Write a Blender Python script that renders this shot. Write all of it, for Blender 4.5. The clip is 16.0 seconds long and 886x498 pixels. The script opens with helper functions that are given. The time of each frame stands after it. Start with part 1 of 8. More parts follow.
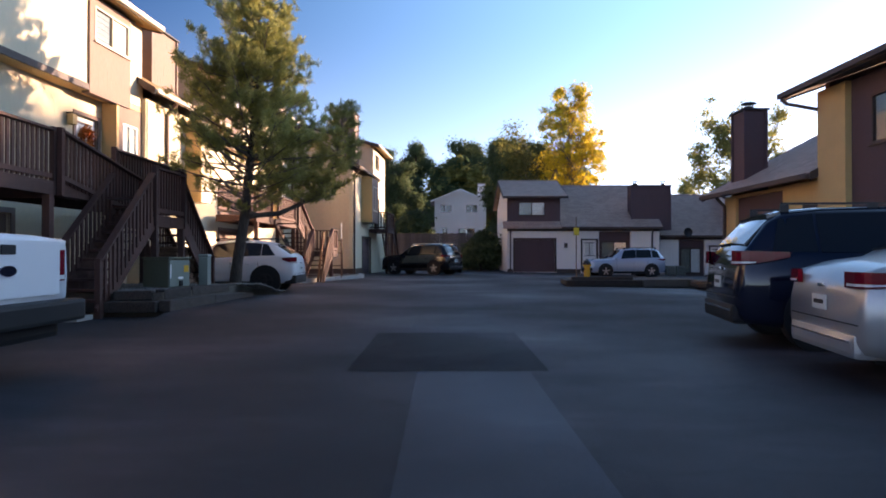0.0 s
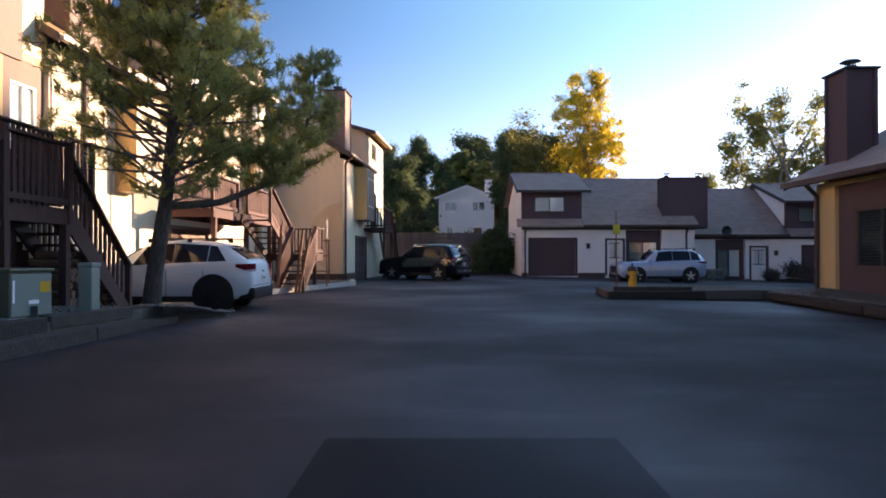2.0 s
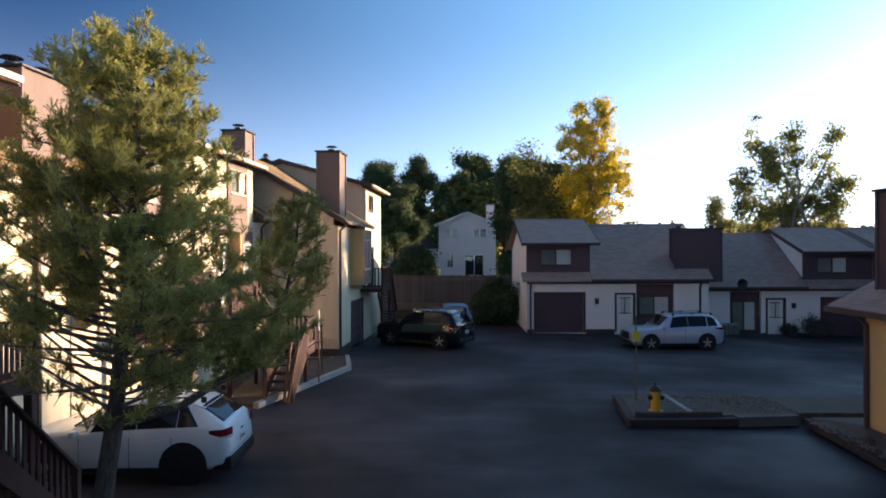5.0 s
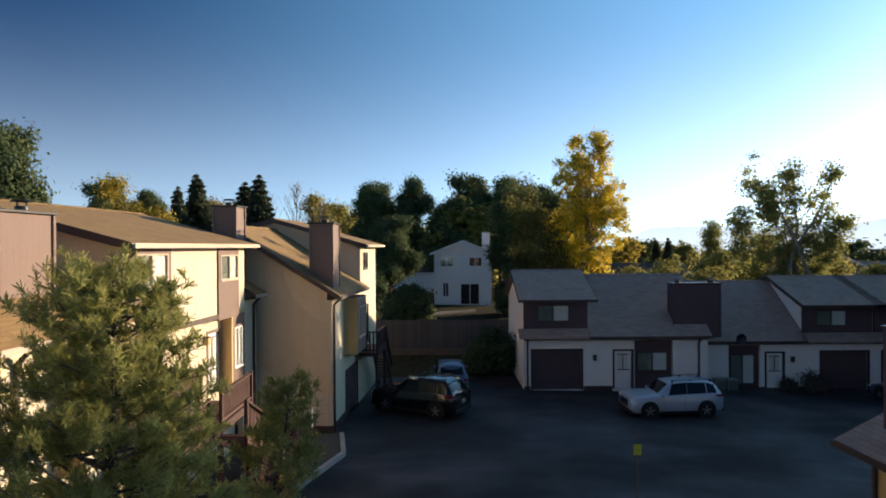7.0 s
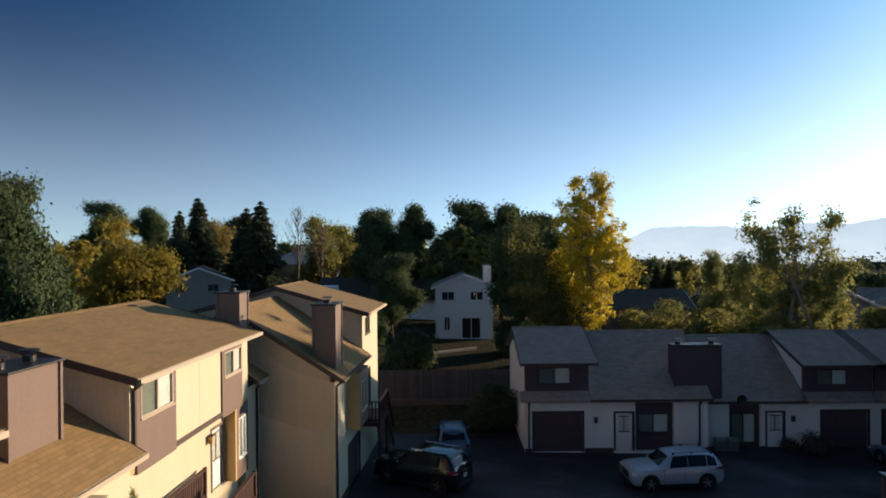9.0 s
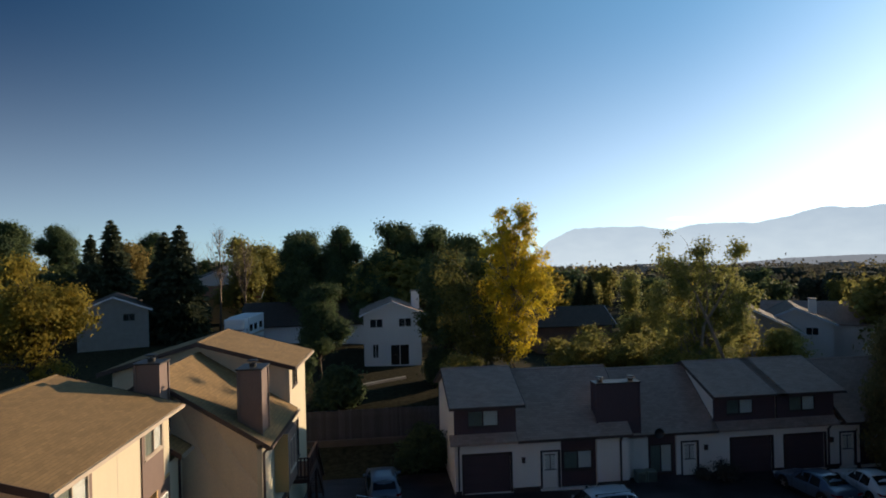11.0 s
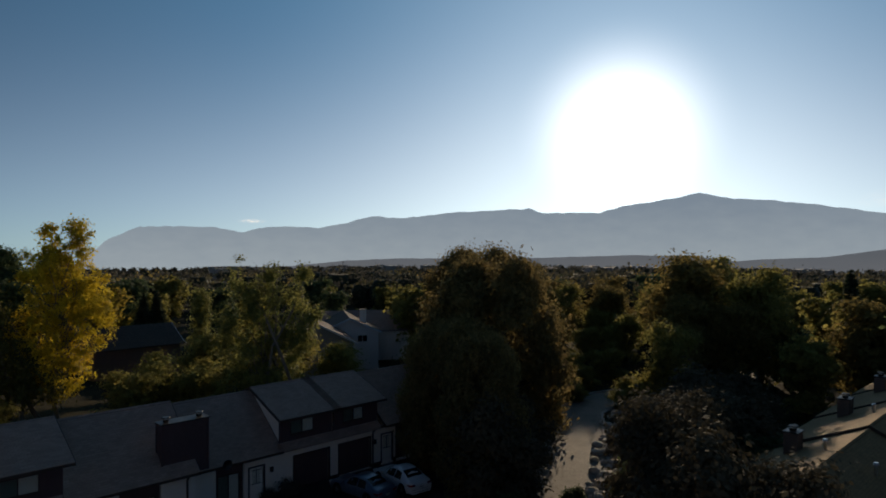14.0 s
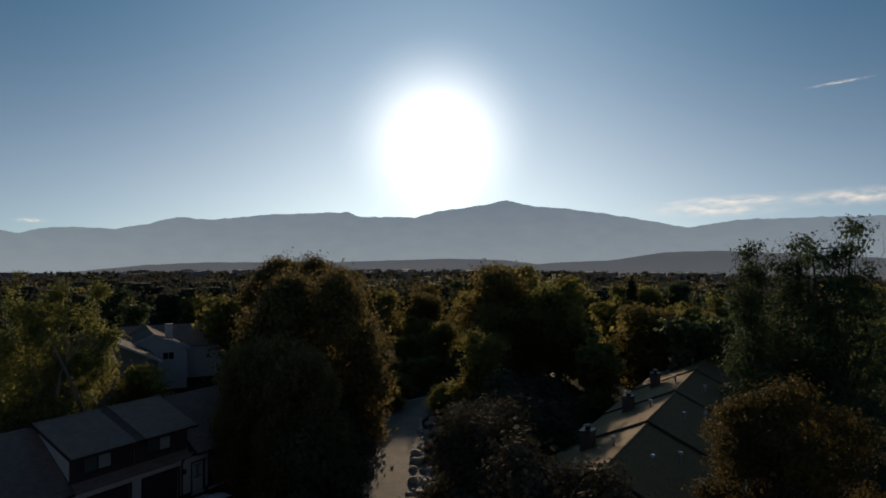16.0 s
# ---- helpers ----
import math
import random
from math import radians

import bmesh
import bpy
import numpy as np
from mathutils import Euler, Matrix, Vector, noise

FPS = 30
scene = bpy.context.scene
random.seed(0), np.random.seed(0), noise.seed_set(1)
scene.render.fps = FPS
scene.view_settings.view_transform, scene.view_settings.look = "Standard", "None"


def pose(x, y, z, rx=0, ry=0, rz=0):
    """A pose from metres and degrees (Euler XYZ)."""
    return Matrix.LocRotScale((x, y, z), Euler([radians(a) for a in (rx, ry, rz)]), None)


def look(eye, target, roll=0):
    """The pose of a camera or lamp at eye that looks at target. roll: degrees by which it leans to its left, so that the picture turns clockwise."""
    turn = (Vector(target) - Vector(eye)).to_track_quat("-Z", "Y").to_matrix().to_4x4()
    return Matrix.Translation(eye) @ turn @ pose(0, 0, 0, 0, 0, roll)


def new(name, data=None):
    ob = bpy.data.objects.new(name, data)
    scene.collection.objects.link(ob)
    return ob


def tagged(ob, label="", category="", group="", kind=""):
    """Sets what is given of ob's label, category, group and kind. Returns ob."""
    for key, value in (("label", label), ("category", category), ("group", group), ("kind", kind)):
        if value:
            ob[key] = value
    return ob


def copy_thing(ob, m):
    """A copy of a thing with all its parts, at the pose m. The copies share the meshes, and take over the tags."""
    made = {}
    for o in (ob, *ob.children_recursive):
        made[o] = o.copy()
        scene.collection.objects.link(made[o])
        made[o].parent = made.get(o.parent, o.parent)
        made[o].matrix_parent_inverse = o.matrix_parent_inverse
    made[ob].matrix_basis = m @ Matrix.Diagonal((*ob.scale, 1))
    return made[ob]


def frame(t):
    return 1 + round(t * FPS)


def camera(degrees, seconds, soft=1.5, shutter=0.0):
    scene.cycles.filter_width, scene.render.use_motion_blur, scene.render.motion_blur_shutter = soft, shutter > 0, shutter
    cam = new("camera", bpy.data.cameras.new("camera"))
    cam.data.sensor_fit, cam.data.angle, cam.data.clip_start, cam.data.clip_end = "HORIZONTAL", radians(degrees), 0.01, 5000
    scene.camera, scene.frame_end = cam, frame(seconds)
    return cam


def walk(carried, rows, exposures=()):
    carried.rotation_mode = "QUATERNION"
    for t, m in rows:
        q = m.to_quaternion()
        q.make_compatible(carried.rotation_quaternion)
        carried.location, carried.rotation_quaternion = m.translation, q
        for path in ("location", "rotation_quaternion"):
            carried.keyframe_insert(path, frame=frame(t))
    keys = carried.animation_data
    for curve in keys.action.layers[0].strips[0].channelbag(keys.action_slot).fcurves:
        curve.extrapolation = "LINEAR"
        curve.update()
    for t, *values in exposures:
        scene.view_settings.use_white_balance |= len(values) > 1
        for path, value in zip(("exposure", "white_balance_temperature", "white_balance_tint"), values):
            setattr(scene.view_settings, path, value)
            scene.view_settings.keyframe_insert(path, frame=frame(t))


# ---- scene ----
cam = camera(69.4, 16.0, soft=1.8)
METRES, EYE, TILT, LEAN, TURN = 21.0, 1.15, 0.5, 0.0, 0.0
ROWS = [
    (0.0, 0.0, 0.0, 0.0, 0.0, 0.0, -0.0),
    (0.5, -0.0169, 0.0872, -0.0005, 0.08, -0.01, -0.03),
    (1.0, -0.0139, 0.1733, 0.0032, 0.17, 0.03, 0.03),
    (1.5, -0.0082, 0.2183, 0.0037, 0.27, 0.02, 0.02),
    (2.0, -0.0055, 0.2374, 0.0036, 0.33, 0.0, 0.07),
    (2.5, -0.0049, 0.2462, 0.0129, 0.39, -0.09, 0.1),
    (3.0, -0.0064, 0.2525, 0.0416, 0.43, -0.16, 0.15),
    (3.5, -0.008, 0.2682, 0.0763, 0.45, -0.19, 0.17),
    (4.0, -0.0102, 0.2918, 0.1047, 0.47, -0.23, 0.18),
    (6.5, -0.0097, 0.35, 0.2693, -0.17, -0.62, 0.29),
    (7.0, -0.0105, 0.3526, 0.3156, -0.16, -0.68, 0.35),
    (7.5, -0.01, 0.3524, 0.3591, -0.11, -0.7, 0.39),
    (8.0, -0.0104, 0.3509, 0.4017, -0.1, -0.72, 0.42),
    (8.5, -0.011, 0.349, 0.4418, -0.1, -0.7, 0.46),
    (9.8, -0.0104, 0.343, 0.5375, -0.16, -0.66, 0.62),
    (10.3, -0.0101, 0.3412, 0.5666, -1.32, -0.6, 1.02),
    (10.8, -0.0098, 0.3399, 0.5885, -4.57, -0.55, 1.33),
    (11.0, -0.0096, 0.3394, 0.596, -6.59, -0.54, 1.33),
    (11.5, -0.0072, 0.3374, 0.613, -13.48, -0.74, 1.02),
    (12.0, -0.0073, 0.3332, 0.6307, -19.89, -0.86, 0.66),
    (12.5, -0.0092, 0.3285, 0.6468, -26.18, -0.92, 0.35),
    (13.0, -0.0095, 0.3308, 0.6625, -32.13, -0.99, -0.02),
    (13.5, -0.0115, 0.3312, 0.6735, -38.01, -0.92, -0.26),
    (14.0, -0.016, 0.3327, 0.6844, -43.62, -0.76, -0.39),
    (14.5, -0.0197, 0.3333, 0.6955, -49.47, -0.67, -0.48),
    (15.0, -0.0264, 0.3349, 0.7072, -54.47, -0.49, -0.53),
    (15.5, -0.0289, 0.3368, 0.7191, -57.03, -0.40, -0.56),
    (16.0, -0.0281, 0.3393, 0.7259, -59.83, -0.30, -0.69),
]
EXPOSURES = [(0.0, 2.93, 7600, 32), (2.0, 2.94, 7600, 31), (4.0, 2.72, 7300, 27), (6.5, 2.04, 7000, 15), (8.5, 1.54, 7000, 13), (11.0, 1.22, 7050, 13), (12.0, 0.9, 7050, 13), (13.0, 0.48, 7050, 13), (14.0, 0.12, 7100, 13), (15.0, -0.1, 7100, 13), (16.0, -0.14, 7100, 13)]
walk(cam, [(t, pose(0, 0, EYE, TILT, LEAN, TURN) @ pose(METRES * x, METRES * y, METRES * z, 90 + pitch, roll, yaw)) for t, x, y, z, yaw, pitch, roll in ROWS], EXPOSURES)

# ---- light ----
SUN_AZ, SUN_EL = 59.3, 9.9
world = bpy.data.worlds.new("sky")
scene.world = world
world.use_nodes = True
wn = world.node_tree.nodes
sky = wn.new("ShaderNodeTexSky")
sky.sky_type = "NISHITA"
sky.sun_disc = False
sky.sun_elevation, sky.sun_rotation = radians(SUN_EL), radians(SUN_AZ)
sky.altitude, sky.air_density, sky.dust_density, sky.ozone_density = 2500, 0.8, 0.9, 1.9
wn["Background"].inputs["Strength"].default_value = 0.05
clear = wn.new("ShaderNodeMix")
clear.data_type, clear.blend_type = "RGBA", "MULTIPLY"
clear.inputs[0].default_value = 1.0
clear.inputs[7].default_value = (0.036, 0.266, 0.445, 1)
world.node_tree.links.new(sky.outputs[0], clear.inputs[6])
world.node_tree.links.new(clear.outputs[2], wn["Background"].inputs[0])
sun_way = Vector((math.sin(radians(SUN_AZ)) * math.cos(radians(SUN_EL)), math.cos(radians(SUN_AZ)) * math.cos(radians(SUN_EL)), math.sin(radians(SUN_EL))))
# haze along the horizon, the sun's aureole in it, and an added fill glow opposite the sun: (reach round the sun, or
# below 0 round the point opposite, its power, height of the haze, its power, strength, tint)
last = wn["Background"].outputs[0]
lk = world.node_tree.links


def powered(texture, exponent):
    p = wn.new("ShaderNodeMath")
    p.operation = "POWER"
    p.inputs[1].default_value = exponent
    lk.new(texture.outputs["Fac"], p.inputs[0])
    return p.outputs[0]


for reach, power, height, fall, glow, tint in (
        # Unseen glow opposite the sun, added to brighten shaded walls.
        (-1.35, 1.0, 0, 0, 0.12, (0.50, 0.72, 1.0)),
        (0, 0, 0.44, 2.7, 0.215, (0.74, 0.88, 0.95)),
        (1.42, 1.3, 0, 0, 0.45, (0.25, 0.585, 0.93)),
        (1.2, 2.0, 0.40, 2.0, 0.80, (1.0, 0.84, 0.58)),
        (0.60, 2.0, 0, 0, 0.32, (1.0, 0.98, 0.94)),
        (0.17, 2.2, 0, 0, 1.6, (1.0, 0.98, 0.95)),
        (0.070, 1.0, 0, 0, 6.0, (1.0, 0.98, 0.94))):
    terms = []
    if reach:
        g = wn.new("ShaderNodeTexGradient")
        g.gradient_type = "SPHERICAL"
        g.texture_mapping.scale = (1 / abs(reach),) * 3
        g.texture_mapping.translation = -sun_way / reach
        terms.append(powered(g, power))
    if height:
        g = wn.new("ShaderNodeTexGradient")
        g.gradient_type = "LINEAR"
        g.texture_mapping.scale = (1, 1, -1 / height)
        g.texture_mapping.rotation = (0, radians(90), 0)
        g.texture_mapping.translation = (1, 0, 0)
        terms.append(powered(g, fall))
    value = terms[0]
    for factor in (*terms[1:], glow):
        m = wn.new("ShaderNodeMath")
        m.operation = "MULTIPLY"
        lk.new(value, m.inputs[0])
        if factor is glow:
            m.inputs[1].default_value = glow
        else:
            lk.new(factor, m.inputs[1])
        value = m.outputs[0]
    b = wn.new("ShaderNodeBackground")
    b.inputs[0].default_value = (*tint, 1)
    add = wn.new("ShaderNodeAddShader")
    lk.new(value, b.inputs[1])
    lk.new(last, add.inputs[0])
    lk.new(b.outputs[0], add.inputs[1])
    last = add.outputs[0]
lk.new(last, wn["World Output"].inputs[0])
lamp = bpy.data.lights.new("sun", "SUN")
lamp.energy, lamp.angle, lamp.color = 2.35, radians(0.55), (1.0, 0.81, 0.58)
sun = new("sun", lamp)
sun.matrix_world = look(sun_way * 60, (0, 0, 0))

# ---- materials ----
def ramp_mix(nt, fac, a, b):
    n = nt.nodes.new("ShaderNodeMix")
    n.data_type = "RGBA"
    n.inputs[6].default_value, n.inputs[7].default_value = (*a, 1), (*b, 1)
    nt.links.new(fac, n.inputs[0])
    return n.outputs[2]


def mat(name, colour, rough=0.7, vary=0.18, scale=3.0, fine=60.0, bump=0.15, metal=0.0, stain=0.0, stretch=(1, 1, 1), objvary=0.0, coat=0.0):
    """Paint or mineral surface: broad blotches, fine grain, light relief."""
    m = bpy.data.materials.new(name)
    m.use_nodes = True
    nt = m.node_tree
    bsdf = nt.nodes["Principled BSDF"]
    bsdf.inputs["Roughness"].default_value, bsdf.inputs["Metallic"].default_value = rough, metal
    bsdf.inputs["Coat Weight"].default_value = coat
    tc = nt.nodes.new("ShaderNodeTexCoord")
    mp = nt.nodes.new("ShaderNodeMapping")
    mp.inputs["Scale"].default_value = stretch
    nt.links.new(tc.outputs["Object"], mp.inputs[0])
    big, small = nt.nodes.new("ShaderNodeTexNoise"), nt.nodes.new("ShaderNodeTexNoise")
    for n, s, d in ((big, scale, 5), (small, fine, 3)):
        n.inputs["Scale"].default_value, n.inputs["Detail"].default_value = s, d
        nt.links.new(mp.outputs[0], n.inputs["Vector"])
    lo = tuple(c * (1 - vary) for c in colour)
    hi = tuple(min(1, c * (1 + vary)) for c in colour)
    col = ramp_mix(nt, big.outputs[0], lo, hi)
    mul = nt.nodes.new("ShaderNodeMix")
    mul.data_type, mul.blend_type = "RGBA", "MULTIPLY"
    mul.inputs[0].default_value = min(1, vary * 2.5)
    nt.links.new(col, mul.inputs[6])
    nt.links.new(small.outputs[0], mul.inputs[7])
    gain = nt.nodes.new("ShaderNodeHueSaturation")
    gain.inputs["Value"].default_value = 1 + min(1, vary * 2.5) * 0.8
    nt.links.new(mul.outputs[2], gain.inputs["Color"])
    out = gain.outputs[0]
    if objvary:
        inf = nt.nodes.new("ShaderNodeObjectInfo")
        hs = nt.nodes.new("ShaderNodeHueSaturation")
        mr = nt.nodes.new("ShaderNodeMapRange")
        mr.inputs["To Min"].default_value, mr.inputs["To Max"].default_value = 1 - objvary, 1 + objvary
        nt.links.new(inf.outputs["Random"], mr.inputs[0])
        nt.links.new(mr.outputs[0], hs.inputs["Value"])
        nt.links.new(out, hs.inputs["Color"])
        out = hs.outputs[0]
    nt.links.new(out, bsdf.inputs["Base Color"])
    if bump:
        b = nt.nodes.new("ShaderNodeBump")
        b.inputs["Strength"].default_value, b.inputs["Distance"].default_value = bump, 0.02
        nt.links.new(small.outputs[0], b.inputs["Height"])
        nt.links.new(b.outputs[0], bsdf.inputs["Normal"])
    return m


def leaf_mat(name, a, b, rough=0.55, trans=0.35):
    """Leaves: two tones told apart leaf by leaf, with light coming through."""
    m = bpy.data.materials.new(name)
    m.use_nodes = True
    nt = m.node_tree
    bsdf = nt.nodes["Principled BSDF"]
    g = nt.nodes.new("ShaderNodeNewGeometry")
    tc = nt.nodes.new("ShaderNodeTexCoord")
    n = nt.nodes.new("ShaderNodeTexNoise")
    n.inputs["Scale"].default_value = 0.5
    nt.links.new(tc.outputs["Object"], n.inputs["Vector"])
    ad = nt.nodes.new("ShaderNodeMath")
    ad.operation = "MULTIPLY_ADD"
    ad.inputs[1].default_value, ad.inputs[2].default_value = 0.55, 0.0
    nt.links.new(g.outputs["Random Per Island"], ad.inputs[0])
    mr = nt.nodes.new("ShaderNodeMapRange")
    mr.inputs["From Min"].default_value, mr.inputs["From Max"].default_value = 0.35, 0.65
    mr.inputs["To Max"].default_value = 0.5
    nt.links.new(n.outputs[0], mr.inputs[0])
    nt.links.new(mr.outputs[0], ad.inputs[2])
    col = ramp_mix(nt, ad.outputs[0], a, b)
    nt.links.new(col, bsdf.inputs["Base Color"])
    bsdf.inputs["Roughness"].default_value = rough
    bsdf.inputs["Specular IOR Level"].default_value = 0.1
    t = nt.nodes.new("ShaderNodeBsdfTranslucent")
    nt.links.new(col, t.inputs[0])
    mx = nt.nodes.new("ShaderNodeMixShader")
    mx.inputs[0].default_value = trans
    nt.links.new(bsdf.outputs[0], mx.inputs[1])
    nt.links.new(t.outputs[0], mx.inputs[2])
    nt.links.new(mx.outputs[0], nt.nodes["Material Output"].inputs[0])
    return m


def shingle_mat(name, a):
    """Asphalt shingles: courses up the slope, tabs told apart by tone."""
    m = mat(name, a, 0.9, 0.2, 1.2, 40, 0.3)
    nt = m.node_tree
    bsdf = nt.nodes["Principled BSDF"]
    base = bsdf.inputs["Base Color"].links[0].from_socket
    tc = nt.nodes.new("ShaderNodeTexCoord")
    br = nt.nodes.new("ShaderNodeTexBrick")
    br.inputs["Scale"].default_value = 1.0
    br.inputs["Brick Width"].default_value, br.inputs["Row Height"].default_value = 0.32, 0.13
    br.inputs["Mortar Size"].default_value = 0.008
    br.inputs["Color1"].default_value, br.inputs["Color2"].default_value, br.inputs["Mortar"].default_value = (1, 1, 1, 1), (0.72, 0.72, 0.72, 1), (0.5, 0.5, 0.5, 1)
    nt.links.new(tc.outputs["Object"], br.inputs["Vector"])
    mu = nt.nodes.new("ShaderNodeMix")
    mu.data_type, mu.blend_type = "RGBA", "MULTIPLY"
    mu.inputs[0].default_value = 0.8
    nt.links.new(base, mu.inputs[6])
    nt.links.new(br.outputs["Color"], mu.inputs[7])
    nt.links.new(mu.outputs[2], bsdf.inputs["Base Color"])
    return m


def groove_mat(name, a, pitch=0.2, vary=0.12):
    """Painted panel siding with upright grooves."""
    m = mat(name, a, 0.75, vary, 1.5, 30, 0.1, stretch=(1, 1, 0.25))
    nt = m.node_tree
    bsdf = nt.nodes["Principled BSDF"]
    tc = nt.nodes.new("ShaderNodeTexCoord")
    w = nt.nodes.new("ShaderNodeTexWave")
    w.wave_type, w.bands_direction, w.wave_profile = "BANDS", "X", "SAW"
    w.inputs["Scale"].default_value = 0.314 / pitch
    nt.links.new(tc.outputs["Object"], w.inputs["Vector"])
    p = nt.nodes.new("ShaderNodeMath")
    p.operation = "GREATER_THAN"
    p.inputs[1].default_value = 0.07
    nt.links.new(w.outputs["Fac"], p.inputs[0])
    b = nt.nodes.new("ShaderNodeBump")
    b.inputs["Strength"].default_value, b.inputs["Distance"].default_value = 0.6, 0.01
    nt.links.new(p.outputs[0], b.inputs["Height"])
    nt.links.new(b.outputs[0], bsdf.inputs["Normal"])
    return m


def asphalt_mat(name, a, crack=True):
    m = mat(name, a, 0.88, 0.3, 0.35, 180, 0.5)
    nt = m.node_tree
    bsdf = nt.nodes["Principled BSDF"]
    base = bsdf.inputs["Base Color"].links[0].from_socket
    tc = nt.nodes.new("ShaderNodeTexCoord")
    v = nt.nodes.new("ShaderNodeTexVoronoi")
    v.feature = "DISTANCE_TO_EDGE"
    v.inputs["Scale"].default_value = 0.28
    nz = nt.nodes.new("ShaderNodeTexNoise")
    nz.inputs["Scale"].default_value = 1.1
    nz.inputs["Detail"].default_value = 6
    ad = nt.nodes.new("ShaderNodeMix")
    ad.data_type = "VECTOR"
    ad.inputs[0].default_value = 0.35
    nt.links.new(tc.outputs["Object"], nz.inputs["Vector"])
    nt.links.new(tc.outputs["Object"], ad.inputs[4])
    nt.links.new(nz.outputs["Color"], ad.inputs[5])
    nt.links.new(ad.outputs[1], v.inputs["Vector"])
    th = nt.nodes.new("ShaderNodeMapRange")
    th.inputs["From Max"].default_value = 0.008
    th.inputs["To Min"].default_value = 0.78 if crack else 1.0
    nt.links.new(v.outputs["Distance"], th.inputs[0])
    worn = nt.nodes.new("ShaderNodeTexNoise")
    worn.inputs["Scale"].default_value, worn.inputs["Detail"].default_value = 0.16, 7
    nt.links.new(tc.outputs["Object"], worn.inputs["Vector"])
    wr = nt.nodes.new("ShaderNodeMapRange")
    wr.inputs["From Min"].default_value, wr.inputs["From Max"].default_value = 0.44, 0.62
    wr.inputs["To Min"].default_value, wr.inputs["To Max"].default_value = 0.62, 1.55
    nt.links.new(worn.outputs[0], wr.inputs[0])
    ml = nt.nodes.new("ShaderNodeMath")
    ml.operation = "MULTIPLY"
    nt.links.new(th.outputs[0], ml.inputs[0])
    nt.links.new(wr.outputs[0], ml.inputs[1])
    # scuffed pale streaks
    mp = nt.nodes.new("ShaderNodeMapping")
    mp.inputs["Scale"].default_value = (0.3, 1.0, 1.0)
    mp.inputs["Rotation"].default_value = (0, 0, 0.25)
    st = nt.nodes.new("ShaderNodeTexNoise")
    st.inputs["Scale"].default_value, st.inputs["Detail"].default_value, st.inputs["Roughness"].default_value = 0.9, 8, 0.62
    sr = nt.nodes.new("ShaderNodeMapRange")
    sr.inputs["From Min"].default_value, sr.inputs["From Max"].default_value = 0.52, 0.74
    sr.inputs["To Min"].default_value, sr.inputs["To Max"].default_value = 0.92, 2.1 if crack else 1.1
    m2 = nt.nodes.new("ShaderNodeMath")
    m2.operation = "MULTIPLY"
    nt.links.new(tc.outputs["Object"], mp.inputs[0])
    nt.links.new(mp.outputs[0], st.inputs["Vector"])
    nt.links.new(st.outputs[0], sr.inputs[0])
    nt.links.new(ml.outputs[0], m2.inputs[0])
    nt.links.new(sr.outputs[0], m2.inputs[1])
    ml = m2
    sheen = nt.nodes.new("ShaderNodeMapRange")
    sheen.inputs["From Min"].default_value, sheen.inputs["From Max"].default_value = 0.40, 0.66
    sheen.inputs["To Min"].default_value, sheen.inputs["To Max"].default_value = 0.82, 0.5
    nt.links.new(worn.outputs[0], sheen.inputs[0])
    nt.links.new(sheen.outputs[0], bsdf.inputs["Roughness"])
    bsdf.inputs["Specular IOR Level"].default_value = 0.36
    hs = nt.nodes.new("ShaderNodeHueSaturation")
    nt.links.new(ml.outputs[0], hs.inputs["Value"])
    nt.links.new(base, hs.inputs["Color"])
    nt.links.new(hs.outputs[0], bsdf.inputs["Base Color"])
    return m


def glass_mat(name, tint=(0.94, 0.96, 0.95)):
    m = bpy.data.materials.new(name)
    m.use_nodes = True
    nt = m.node_tree
    nt.nodes.remove(nt.nodes["Principled BSDF"])
    lw = nt.nodes.new("ShaderNodeLayerWeight")
    lw.inputs[0].default_value = 0.5
    pw = nt.nodes.new("ShaderNodeMath")
    pw.operation = "POWER"
    pw.inputs[1].default_value = 4.5
    fr = nt.nodes.new("ShaderNodeMath")
    fr.operation = "MULTIPLY_ADD"
    fr.inputs[1].default_value, fr.inputs[2].default_value = 0.9, 0.05
    nt.links.new(lw.outputs["Facing"], pw.inputs[0])
    nt.links.new(pw.outputs[0], fr.inputs[0])
    tr, gl = nt.nodes.new("ShaderNodeBsdfTransparent"), nt.nodes.new("ShaderNodeBsdfGlossy")
    tr.inputs[0].default_value = (*tint, 1)
    gl.inputs["Roughness"].default_value = 0.02
    mx = nt.nodes.new("ShaderNodeMixShader")
    nt.links.new(fr.outputs[0], mx.inputs[0])
    nt.links.new(tr.outputs[0], mx.inputs[1])
    nt.links.new(gl.outputs[0], mx.inputs[2])
    nt.links.new(mx.outputs[0], nt.nodes["Material Output"].inputs[0])
    return m


def paint(name, c, rough=0.25, metal=0.0):
    m = mat(name, c, rough, 0.04, 2, 300, 0.0, metal)
    m.node_tree.nodes["Principled BSDF"].inputs["Coat Weight"].default_value = 0.4 if max(c) > 0.05 else 0.15
    m.node_tree.nodes["Principled BSDF"].inputs["Specular IOR Level"].default_value = 0.5 if max(c) > 0.05 else 0.3
    m.node_tree.nodes["Principled BSDF"].inputs["Coat Roughness"].default_value = 0.06
    return m


